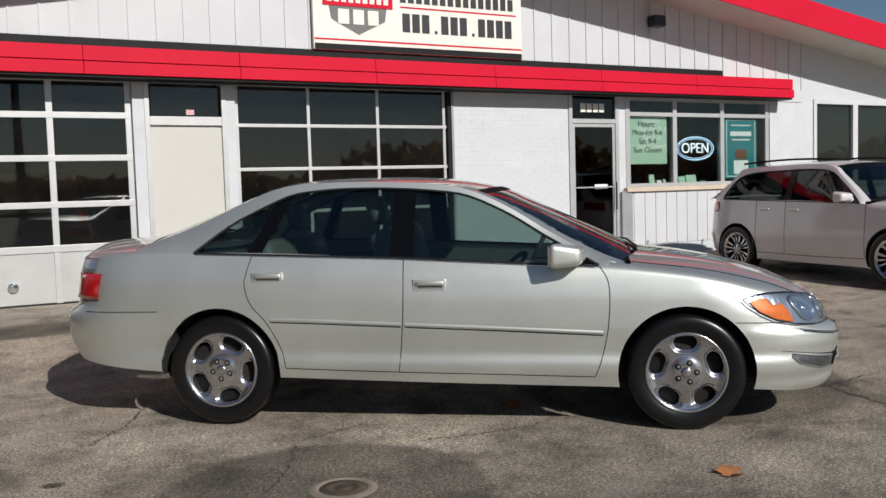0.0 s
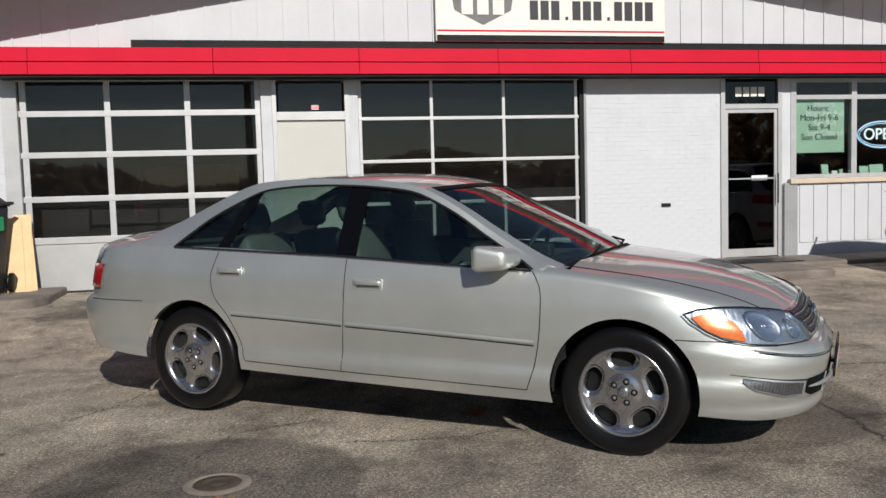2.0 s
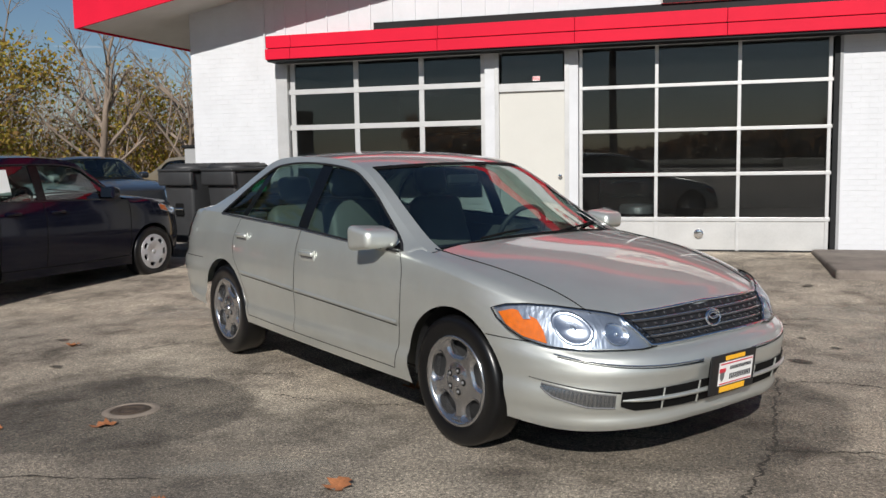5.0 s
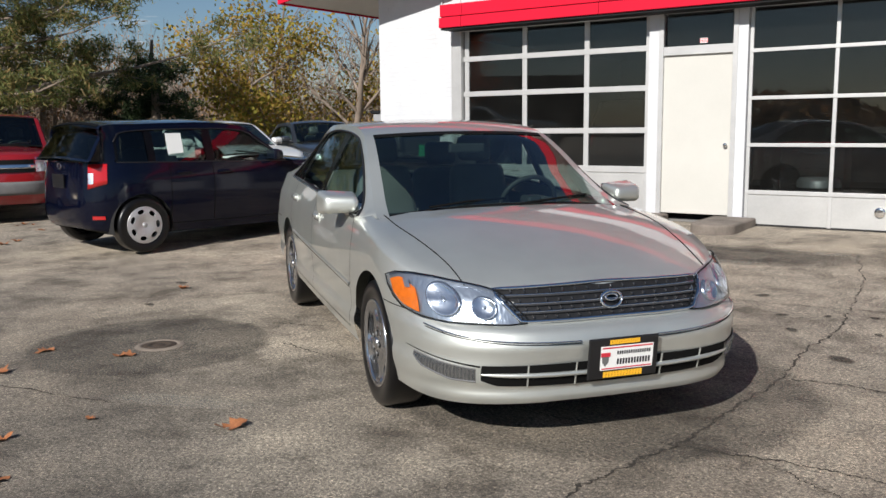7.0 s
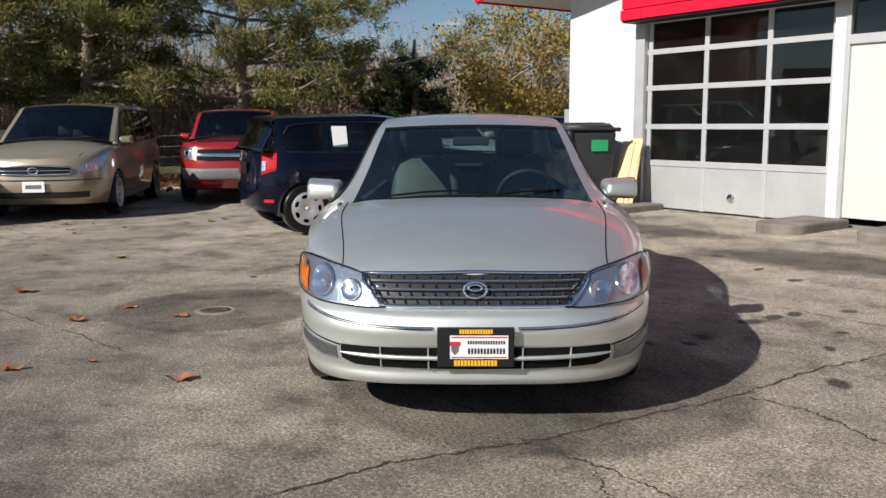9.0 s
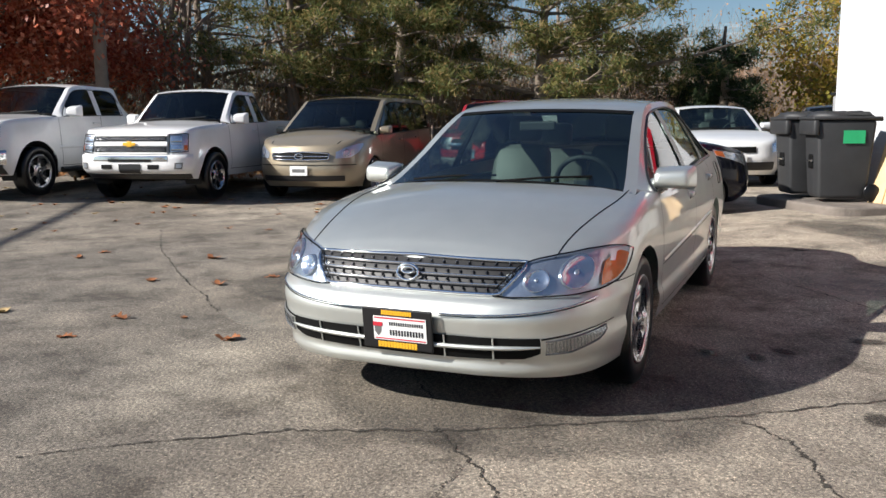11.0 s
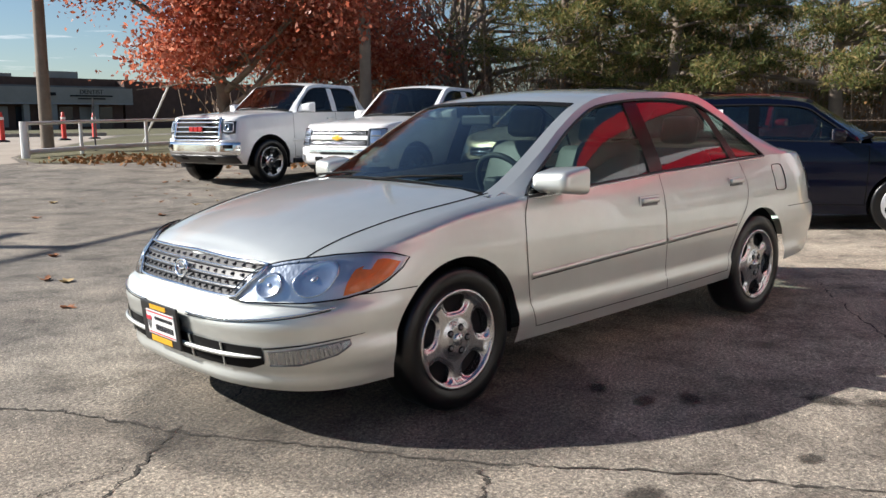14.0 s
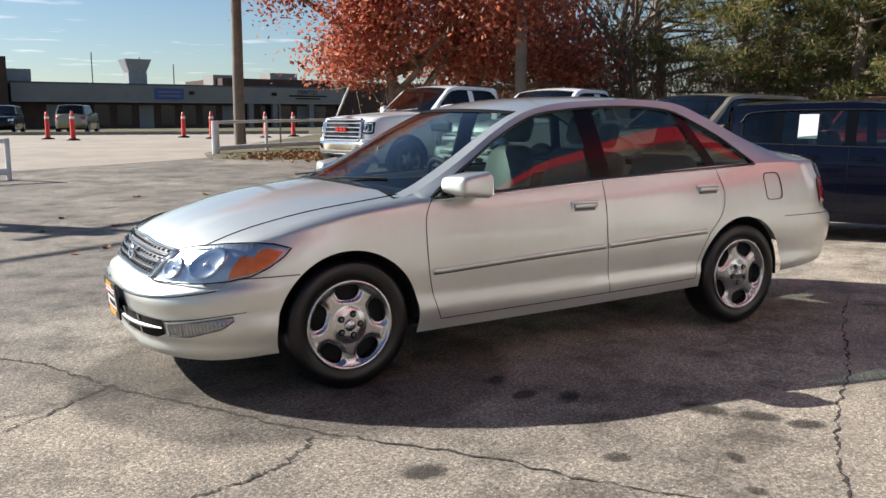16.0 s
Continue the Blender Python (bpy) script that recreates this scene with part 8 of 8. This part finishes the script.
    bmesh.ops.recalc_face_normals(bm, faces=bm.faces[:])
    part(nm, bm, mat, shops)
for i in range(14):
    x = 1.2 + i * (Lw - 2) / 14
    bm = bmesh.new()
    box(x, x + (Lw / 14) * 0.62, -0.06, 0.02, 0.35 if i % 3 else 0.0, 2.3, 0, bm)
    bm.transform(Matrix.Diagonal((1, -1, 1, 1)))
    bmesh.ops.recalc_face_normals(bm, faces=bm.faces[:])
    part("shop_window", bm, FAR_GLASS if i % 4 != 1 else FAR_FASCIA, shops)
# flared lookout box, fascia lamps, pale columns, and lines too small to read as bars
bm = bmesh.new()
r = bmesh.ops.create_cube(bm, size=1.0, matrix=Matrix.Translation((Lw * 0.655, -4.0, 6.2)) @ Matrix.Diagonal((2.6, 2.6, 1.3, 1)))
for v in bm.verts:
    if v.co.z < 6:
        v.co.x += (Lw * 0.655 - v.co.x) * 0.35
        v.co.y += (-4.0 - v.co.y) * 0.35
box(Lw * 0.655 - 0.9, Lw * 0.655 + 0.9, -4.9, -3.1, 4.3, 5.55, 0, bm)
part("roof_unit", bm, GREY_TRIM, shops, "flared grey roof lookout")
for x0, x1, z0, z1 in ((Lw * 0.055, Lw * 0.195, 3.28, 3.42), (Lw * 0.08, Lw * 0.17, 3.02, 3.14), (Lw * 0.565, Lw * 0.635, 3.50, 3.62), (Lw * 0.565, Lw * 0.635, 3.12, 3.24)):
    bm = bmesh.new()
    box(x0, x1, 1.21, 1.30, z0, z1, 0, bm)
    part("fascia_lettering", bm, DARK_TRIM if x0 < Lw * 0.5 else FAR_FASCIA, shops)
for x in (Lw * 0.25, Lw * 0.53):
    bm = bmesh.new()
    box(x - 0.25, x + 0.25, 1.21, 1.42, 3.35, 3.65, 0.04, bm)
    part("fascia_lamp", bm, DARK_TRIM, shops)
for x in (Lw * 0.11, Lw * 0.245, Lw * 0.33):
    bm = bmesh.new()
    box(x - 0.28, x + 0.28, 0.55, 1.05, 0.0, 2.54, 0.02, bm)
    part("column", bm, FAR_FASCIA, shops)
for x, h in ((Lw * 0.78, 7.5), (Lw * 0.63, 7.2), (Lw * 0.52, 6.6)):
    bm = bmesh.new()
    rod((x, -5, 4.3), (x, -5, h), 0.06, bm=bm)
    part("roof_mast", bm, GREY_TRIM, shops)
for x, y, a, coat_, lab in ((-29.3, -38.6, 40, BLACK_PAINT, "black van parked across the street"), (-31.2, -34.6, 215, GREY_PAINT, "dark silver crossover parked across the street")):
    car, S, xf, xr = generic_car("parked_car", lab, "car", pose(x, y, 0.52, 0, 0, a), BLACK_PAINT if coat_ is BLACK_PAINT else TAN, 2.70, 0.9, 0.9, 1.83, 1.68, 0.34,
                                 (0.92, 1.10), 1.05, 0.32, -1.55, -2.05, (1.02, 1.08), 1.10, [DARK_GLASS] * 3 + [CAR_GLASS, DARK_GLASS], "van", 0.22, [(-1.8, -1.1), (-1.0, -0.30), (-0.2, 0.68)], True, cab_w=0.74, clear=0.24, skin_cols=60)
    lamp_pair(car, S, 0.5, 0.82, (0.84, 0.88), (0.70, 0.74))
    lamp_pair(car, S, 0.5, 0.82, (0.98, 1.0), (0.80, 0.82), tail=True)


words("DENTIST", 0.62, pose(Lw * 0.125, 1.215, 3.72, 90, 0, 180), DARK_TRIM, shops, "fascia_lettering", 0.02)


# ---------------------------------------------------------------- trees
def foliage(name, colours, rough=0.6, through=0.25):
    """Leaves that differ from one to the next and let some light through."""
    m = bpy.data.materials.new(name)
    m.use_nodes = True
    n, l, b = nodes_of(m)
    geo = n.new("ShaderNodeNewGeometry")
    stops = [(i / max(1, len(colours) - 1), c) for i, c in enumerate(colours)]
    col = ramp(m, geo.outputs["Random Per Island"], stops)
    l.new(col, b.inputs["Base Color"])
    b.inputs["Roughness"].default_value = rough
    b.inputs["Specular IOR Level"].default_value = 0.25
    tr = n.new("ShaderNodeBsdfTranslucent")
    l.new(col, tr.inputs["Color"])
    mx = n.new("ShaderNodeMixShader")
    mx.inputs[0].default_value = through
    l.new(b.outputs[0], mx.inputs[1])
    l.new(tr.outputs[0], mx.inputs[2])
    l.new(mx.outputs[0], n["Material Output"].inputs["Surface"])
    return m


BARK = varied("grey brown bark", (0.24, 0.19, 0.15), 0.9, 2, 0.35, 22, 0.7, 0.02)
TWIG = varied("dry twigs", (0.34, 0.26, 0.20), 0.9, 3, 0.4, 30, 0.3, 0.01)
NEEDLES = foliage("pine needles", [(0.05, 0.078, 0.028), (0.125, 0.148, 0.048), (0.23, 0.225, 0.074), (0.40, 0.27, 0.12)], 0.6, 0.45)
CEDAR = foliage("dark cedar", [(0.02, 0.036, 0.016), (0.045, 0.07, 0.03), (0.07, 0.10, 0.04)])
OAK = foliage("rust oak leaves", [(0.25, 0.055, 0.034), (0.46, 0.115, 0.062), (0.62, 0.28, 0.18), (0.36, 0.075, 0.044), (0.55, 0.17, 0.085)], 0.42, 0.55)
YELLOW = foliage("yellow green leaves", [(0.14, 0.15, 0.025), (0.32, 0.27, 0.04), (0.45, 0.30, 0.06), (0.28, 0.16, 0.06)], 0.6, 0.4)
BRUSH = foliage("brown brush", [(0.24, 0.155, 0.095), (0.40, 0.265, 0.165), (0.45, 0.225, 0.095), (0.22, 0.17, 0.08)], 0.8, 0.35)
LITTER = foliage("leaf litter", [(0.20, 0.08, 0.03), (0.30, 0.14, 0.05), (0.16, 0.10, 0.05)], 0.8, 0.1)


def quads(name, centres, rng, length, width, spread=1.0, up=None):
    """Many small leaves in one mesh, one by each centre."""
    c = np.asarray(centres, float)
    n = len(c)
    a = rng.normal(size=(n, 3))
    if up is not None:
        a = a * spread + np.asarray(up)
    a /= np.linalg.norm(a, axis=1)[:, None]
    b = np.cross(a, rng.normal(size=(n, 3)))
    b /= np.linalg.norm(b, axis=1)[:, None]
    ln = length * rng.uniform(0.6, 1.4, (n, 1)) / 2
    wd = width * rng.uniform(0.6, 1.4, (n, 1)) / 2
    v = np.stack([c - a * ln, c + b * wd, c + a * ln, c - b * wd], 1).reshape(-1, 3)
    me = bpy.data.meshes.new(name)
    me.vertices.add(4 * n)
    me.vertices.foreach_set("co", v.ravel())
    me.loops.add(4 * n)
    me.loops.foreach_set("vertex_index", np.arange(4 * n))
    me.polygons.add(n)
    me.polygons.foreach_set("loop_start", np.arange(0, 4 * n, 4))
    me.update(calc_edges=True)
    return me


def limbs(name, tips_out, rnd, start, direction, length, radius, depth, bend=0.35, droop=0.0, fork=3, shrink=0.68, seg=6):
    """A tapering branch and its forks as one list of (path, radii)."""
    out = []
    p, d = Vector(start), Vector(direction).normalized()
    path, radii = [p.copy()], [radius]
    steps = 5
    for i in range(steps):
        d = (d + Vector((rnd.uniform(-1, 1), rnd.uniform(-1, 1), rnd.uniform(-0.6, 0.8) - droop)) * bend / steps * 1.6).normalized()
        p = p + d * length / steps
        path.append(p.copy())
        radii.append(radius * (1 - 0.55 * (i + 1) / steps))
    out.append((path, radii))
    if depth > 0:
        for k in range(fork):
            t = rnd.uniform(0.35, 1.0)
            q = path[min(steps, int(t * steps))]
            nd = (d + Vector((rnd.uniform(-1, 1), rnd.uniform(-1, 1), rnd.uniform(-0.5, 0.7))) * 0.95).normalized()
            out += limbs(name, tips_out, rnd, q, nd, length * shrink * rnd.uniform(0.75, 1.15), radius * 0.48, depth - 1, bend, droop, fork, shrink, seg)
    else:
        tips_out.append(path[-1])
        tips_out.append(path[-3])
    return out


def branch_mesh(name, items, seg=6):
    verts, faces = [], []
    for path, radii in items:
        s = seg if radii[0] > 0.03 else 4
        base = len(verts)
        for i, p in enumerate(path):
            d = (path[min(i + 1, len(path) - 1)] - path[max(i - 1, 0)]).normalized()
            side = d.cross(Vector((0.3, 0.2, 1)) if abs(d.z) < 0.9 else Vector((1, 0, 0))).normalized()
            up = side.cross(d)
            for k in range(s):
                a = 2 * math.pi * k / s
                verts.append(p + (side * math.cos(a) + up * math.sin(a)) * radii[i])
        for i in range(len(path) - 1):
            for k in range(s):
                k2 = (k + 1) % s
                faces.append((base + i * s + k, base + i * s + k2, base + (i + 1) * s + k2, base + (i + 1) * s + k))
    return mesh_of(name, verts, faces)


def broad_tree(x, y, h, seed, label, leaf_mat=None, leaves=0, leaf=(0.16, 0.11), crown=0.9, lean=(0, 0), depth=4, fork=3, radius=0.22, low=0.3, spread=0.9, limb=0.30, bare=0.3):
    rnd, rng = random.Random(seed), np.random.default_rng(seed)
    t = empty("tree", label, "tree", pose(x, y, gz(x, y) - 0.05), "trees behind the lot")
    tips, items = [], []
    stem = [Vector((lean[0] * k / 6 + 0.08 * math.sin(k + seed), lean[1] * k / 6 + 0.08 * math.cos(1.3 * k + seed), h * 0.55 * k / 6)) for k in range(7)]
    items.append((stem, [radius * (1.25 if k == 0 else 1 - 0.09 * k) for k in range(7)]))
    for k in range(7):
        f = low + (1 - low) * k / 6
        p = stem[min(6, max(1, int(f * 6)))]
        a = rnd.uniform(0, 6.28) + 2.4 * k
        d = Vector((math.cos(a) * spread, math.sin(a) * spread, rnd.uniform(0.35, 1.1)))
        items += limbs("limb", tips, rnd, p, d, h * limb * rnd.uniform(0.8, 1.2), radius * 0.42, depth - 1, 0.5, 0.0, fork)
    items += limbs("limb", tips, rnd, stem[-1], (lean[0] * 0.2, lean[1] * 0.2, 1), h * 0.34, radius * 0.45, depth - 1, 0.4, 0.0, fork)
    place("trunk", branch_mesh("trunk", items[:1], 10), BARK, t)
    place("branchwork", branch_mesh("branchwork", items[1:]), BARK, t)
    if leaves:
        tp = np.array([tuple(p) for p in tips])
        c = tp[rng.integers(0, len(tp), leaves)] + rng.normal(size=(leaves, 3)) * crown * 0.45
        c = c[c[:, 2] > bare + rng.random(len(c)) * bare * 0.5]
        place("crown", quads("crown", c, rng, *leaf), leaf_mat, t)
    return t


def pine(x, y, h, seed, reach=3.6, low=1.2, n=15000, mat=None):
    rnd, rng = random.Random(seed), np.random.default_rng(seed)
    t = empty("pine_tree", "tall dark green pine tree with drooping limbs behind the lot", "tree", pose(x, y, gz(x, y) - 0.05), "pines behind the lot")
    items = [([Vector((0.1 * math.sin(k * 0.7 + seed), 0.1 * math.cos(k + seed), h * k / 8)) for k in range(9)], [0.20 * (1 - 0.11 * k) + 0.02 for k in range(9)])]
    clumps = []
    z = low
    while z < h - 0.5:
        f = (z - low) / (h - low)
        L = reach * (1 - f) ** 0.62 * rnd.uniform(0.55, 1.15) + 0.3
        for _ in range(3 if z < 6.5 else 2):
            a = rnd.uniform(0, 6.28)
            d = Vector((math.cos(a), math.sin(a), rnd.uniform(-0.12, 0.30)))
            path = [Vector((0, 0, z)) + d * L * k / 5 + Vector((0, 0, -0.10 * L * (k / 5) ** 2 + 0.10 * L * (k / 5) ** 4)) + Vector((rnd.uniform(-1, 1), rnd.uniform(-1, 1), rnd.uniform(-0.6, 0.6))) * 0.12 * k / 5 for k in range(6)]
            items.append((path, [0.05 * (1 - 0.16 * k) * (0.5 + L / reach) for k in range(6)]))
            for k in range(int(4 + 5 * L)):
                u = rnd.uniform(0.35, 1.05)
                i = min(4, int(u * 5))
                q = path[i].lerp(path[min(5, i + 1)], u * 5 - i)
                off = Vector((rnd.uniform(-1, 1), rnd.uniform(-1, 1), rnd.uniform(-0.35, 0.5))) * 0.38 * (0.4 + L / 3)
                clumps.append(tuple(q + off))
                if k % 2 == 0:
                    items.append(([q, q + off * 0.5, q + off], [0.012, 0.009, 0.005]))
        z += rnd.uniform(0.25, 0.5)
    c = np.array(clumps)
    w = np.where(c[:, 2] < 7.5, 3.0, 1.0)
    pick = rng.choice(len(c), n, p=w / w.sum())
    pts = c[pick] + rng.normal(size=(n, 3)) * np.array([0.135, 0.135, 0.095])
    place("trunk", branch_mesh("trunk", items[:1], 10), BARK, t)
    place("branchwork", branch_mesh("branchwork", items[1:], 6), BARK, t)
    place("crown", quads("crown", pts, rng, 0.20, 0.030, 1.0, (0, 0, 0.45)), mat or NEEDLES, t)
    return t


def thicket(name, label, spots, n, seed, height, mat, leafs=0, leaf_mat=None):
    """Uncountable brush: thin stems, with leaves."""
    rng = np.random.default_rng(seed)
    s = np.array(spots, float)
    k = rng.integers(0, len(s), n)
    u = rng.random((n, 1))
    k2 = np.minimum(k + 1, len(s) - 1)
    base = s[k] * (1 - u) + s[k2] * u + rng.normal(size=(n, 2)) * 1.6
    hh = height * rng.uniform(0.15, 1.0, n) ** 1.3
    z0 = np.array([gz(a, b) for a, b in base])
    lean = rng.normal(size=(n, 2)) * 0.35
    w = 0.012 + 0.012 * rng.random(n)
    tip = base + lean * hh[:, None]
    sx = rng.normal(size=(n, 2))
    sx /= np.linalg.norm(sx, axis=1)[:, None]
    v = np.stack([np.c_[base - sx * w[:, None], z0], np.c_[base + sx * w[:, None], z0], np.c_[tip + sx * w[:, None] * 0.3, z0 + hh], np.c_[tip - sx * w[:, None] * 0.3, z0 + hh]], 1).reshape(-1, 3)
    f = np.arange(4 * n).reshape(-1, 4)
    me = mesh_of(name, v, f, False)
    ob = tagged(place(name, me, mat), label, "brush", kind="stuff")
    if leafs:
        i = rng.integers(0, n, leafs)
        t = rng.random((leafs, 1)) ** 0.7
        c = np.c_[base[i], z0[i]] * (1 - t) + np.c_[tip[i], z0[i] + hh[i]] * t + rng.normal(size=(leafs, 3)) * 0.22
        place("brush_leaves", quads("brush_leaves", c, rng, 0.13, 0.08), leaf_mat or mat, ob)
    return ob


# pines in a row behind the parked cars
for i, (x, y, h, r, lo) in enumerate(((-17.8, 12.0, 8.0, 6.8, 1.9), (-18.4, 7.6, 7.6, 4.6, 1.9), (-19.5, 4.4, 7.8, 4.0, 2.2), (-22.0, 1.6, 7.5, 3.4, 2.4), (-25, 9.5, 8, 4.0, 2.0))):
    pine(x, y, h, 20 + i, r, lo, (74000, 46000, 30000, 5000, 9000)[i])
pine(-17.3, 17.9, 4.1, 40, 1.7, 0.3, 14000, CEDAR)
pine(-19.2, 18.2, 3.4, 41, 1.6, 0.3, 8000, CEDAR)
broad_tree(-16.3, -5.5, 6.4, 3, "broad oak tree with rust-red autumn leaves", OAK, 100000, (0.135, 0.085), 1.1, (0.3, 0.2), 4, 3, 0.26, 0.34, 1.45, 0.66, 1.8)
broad_tree(-20.2, -1.2, 6.0, 8, "smaller oak with rust-red leaves", OAK, 3500, (0.18, 0.12), 1.1, (0, 0), 4, 3, 0.18, 0.2, 0.8)
for i, (x, y, h, ln) in enumerate(((-20.5, 0.6, 8.6, (0.5, 0.3)), (-21.5, -1.2, 8.6, (-0.3, 0.2)), (-19.5, 1.6, 7.9, (0.3, -0.4)), (-26, 0.0, 8.6, (0, 0)), (-27, 5, 8.6, (0.4, 0)), (-27, 10, 8.6, (0.2, 0.5)), (-25, 15, 7.9, (0, 0)),
                                   (-22.0, 27.5, 7.2, (1.6, -1.2)), (-18.5, 30.5, 7.2, (-1.2, 0.6)), (-25.0, 25.5, 6.5, (0.4, 0.4)), (-14.5, 32.0, 7.2, (0.6, 0.5)), (-13.0, 27.0, 6.5, (0.4, 0.2)), (-15.2, 25.0, 6.5, (1.0, -0.6)), (-21.5, 4.2, 8.6, (0.2, 0.3)), (-22.5, 7.0, 8.6, (-0.4, 0.2)), (-20.0, -1.6, 7.9, (0.1, -0.3)))):
    broad_tree(x, y, h, 60 + i, "bare grey deciduous tree with fine twigs", None, 0, lean=ln, depth=3 if y < 10 else 4, fork=3, radius=0.17, low=0.3, spread=0.7)
for i, (x, y, h, nl) in enumerate(((-17.6, 22.0, 5.2, 6500), (-19.5, 25.0, 5.0, 3500), (-16.0, 27.5, 4.6, 3800), (-13.5, 29.5, 4.4, 3600))):
    broad_tree(x, y, h, 80 + i, "leafy tree turning yellow green in autumn", YELLOW, nl, (0.15, 0.10), 0.9, (0.2, 0.1), 4, 3, 0.12, 0.15, 0.9)
thicket("brush", "brown leafless brush behind the lot", [(-20, -4), (-21, 0), (-22, 5), (-22, 10), (-22, 15), (-24, 20), (-22, 25), (-17, 30), (-10, 34)], 9000, 4, 4.2, TWIG, 34000, BRUSH)
thicket("brush", "dense brown brush further back", [(-33, 5), (-32, 8), (-32, 14), (-32, 22), (-28, 30), (-18, 38), (-6, 40)], 10000, 5, 6.2, TWIG, 42000, BRUSH)
thicket("brush", "low yellow green brush behind the lot", [(-22, 22), (-19, 26), (-14, 30)], 1500, 6, 2.6, TWIG, 12000, YELLOW)
# fallen leaves along the verge
rng = np.random.default_rng(12)
u = rng.random((5000, 1))
edge = np.array([(-12.0, -7.5), (-12.3, -2), (-12.3, 3), (-12.0, 8), (-12.0, 13)])
k = rng.integers(0, 4, 5000)
c = edge[k] * (1 - u) + edge[k + 1] * u + np.c_[rng.normal(size=5000) * 0.9 - 0.4, rng.normal(size=5000) * 0.4]
c3 = np.array([(a, b, gz(a, b) + 0.03) for a, b in c])
tagged(place("leaf_litter", quads("leaf_litter", c3, rng, 0.13, 0.09, 1.0, (0, 0, 0.0)), LITTER), "drift of brown leaves along the lot edge", "leaves", kind="stuff")
# wire fence at the back of the lot
fence = empty("wire_fence", "low rusty wire fence at the back of the lot", "fence")
for i in range(9):
    y = 3.0 + 1.5 * i
    bm = bmesh.new()
    rod((-12.9, y, gz(-12.9, y) - 0.1), (-12.9, y, gz(-12.9, y) + 1.1), 0.025, bm=bm)
    part("post", bm, TWIG, fence)
for z in (0.3, 0.55, 0.8, 1.05):
    place("wire", tube("wire", [(-12.9, y, gz(-12.9, y) + z) for y in np.linspace(3, 15, 9)], 0.008, 5), TWIG, fence)

# woods and roofs all round, far off
rng = np.random.default_rng(9)
n = 16000
a = rng.uniform(0, 2 * math.pi, n)
d = rng.uniform(120, 150, n)
hmax = 6 + 3.0 * np.sin(a * 5) + 2.0 * np.sin(a * 13 + 1) + 1.5 * np.sin(a * 29 + 2)
keep = ~((a > math.radians(150)) & (a < math.radians(250)))
z = 0.4 + rng.random(n) * np.maximum(1.5, hmax)
c = np.c_[d * np.cos(a), d * np.sin(a), z][keep]
tagged(place("far_woods", quads("far_woods", c, rng, 2.6, 2.0), BRUSH), "line of brown woods in the distance", "woods", kind="stuff")


# ---------------------------------------------------------------- painted bricks of the shop front
def brick_mesh(w, h, d):
    bm = box(-w / 2, w / 2, -d, 0, -h / 2, h / 2)
    bmesh.ops.bevel(bm, geom=[e for e in bm.edges if all(v.co.y < -d / 2 for v in e.verts)], offset=0.002, segments=1, affect="EDGES")
    me = bpy.data.meshes.new("brick")
    bm.to_mesh(me)
    bm.free()
    me.materials.append(BRICK)
    return me


def brickwork(x0, x1, z0, top, single_below, seed):
    """Running bond; the lower bricks are pieces of their own, the rest one mesh."""
    rnd = random.Random(seed)
    L, C, D = 0.2032, 0.0677, 0.016
    whole = brick_mesh(L - 0.002, C - 0.0045, D)
    rest_v, rest_f = [], []
    z, row = z0 + C / 2, 0
    while z < top((x0 + x1) / 2):
        x = x0 - (L / 2 if row % 2 else 0)
        while x < x1 - 0.02:
            a, b = max(x, x0), min(x + L, x1)
            if b - a > 0.03 and z + C / 2 < top((a + b) / 2):
                m = pose((a + b) / 2 + rnd.uniform(-0.001, 0.001), FY + 0.0343 - rnd.uniform(0, 0.0012), z, 0, rnd.uniform(-0.2, 0.2), 0) @ Matrix.Diagonal(((b - a - 0.002) / (L - 0.002), 1, 1, 1))
                if z < single_below:
                    ob = new("brick", whole)
                    ob.matrix_basis = m
                    ob.parent = wall_front
                else:
                    k = len(rest_v)
                    rest_v += [tuple(m @ v.co) for v in whole.vertices]
                    rest_f += [tuple(k + i for i in p.vertices) for p in whole.polygons]
            x += L
        z += C
        row += 1
    if rest_v:
        ob = place("upper_bricks", mesh_of("upper_bricks", rest_v, rest_f, False), BRICK, wall_front)
        ob["kind"] = "stuff"


brickwork(6.24, 8.325, BASE - 0.02, lambda x: 2.79, 1.55, 1)
brickwork(-2.88, -1.475, BASE - 0.02, lambda x: 2.79 if x > -1.46 else eave(x), 1.45, 2)
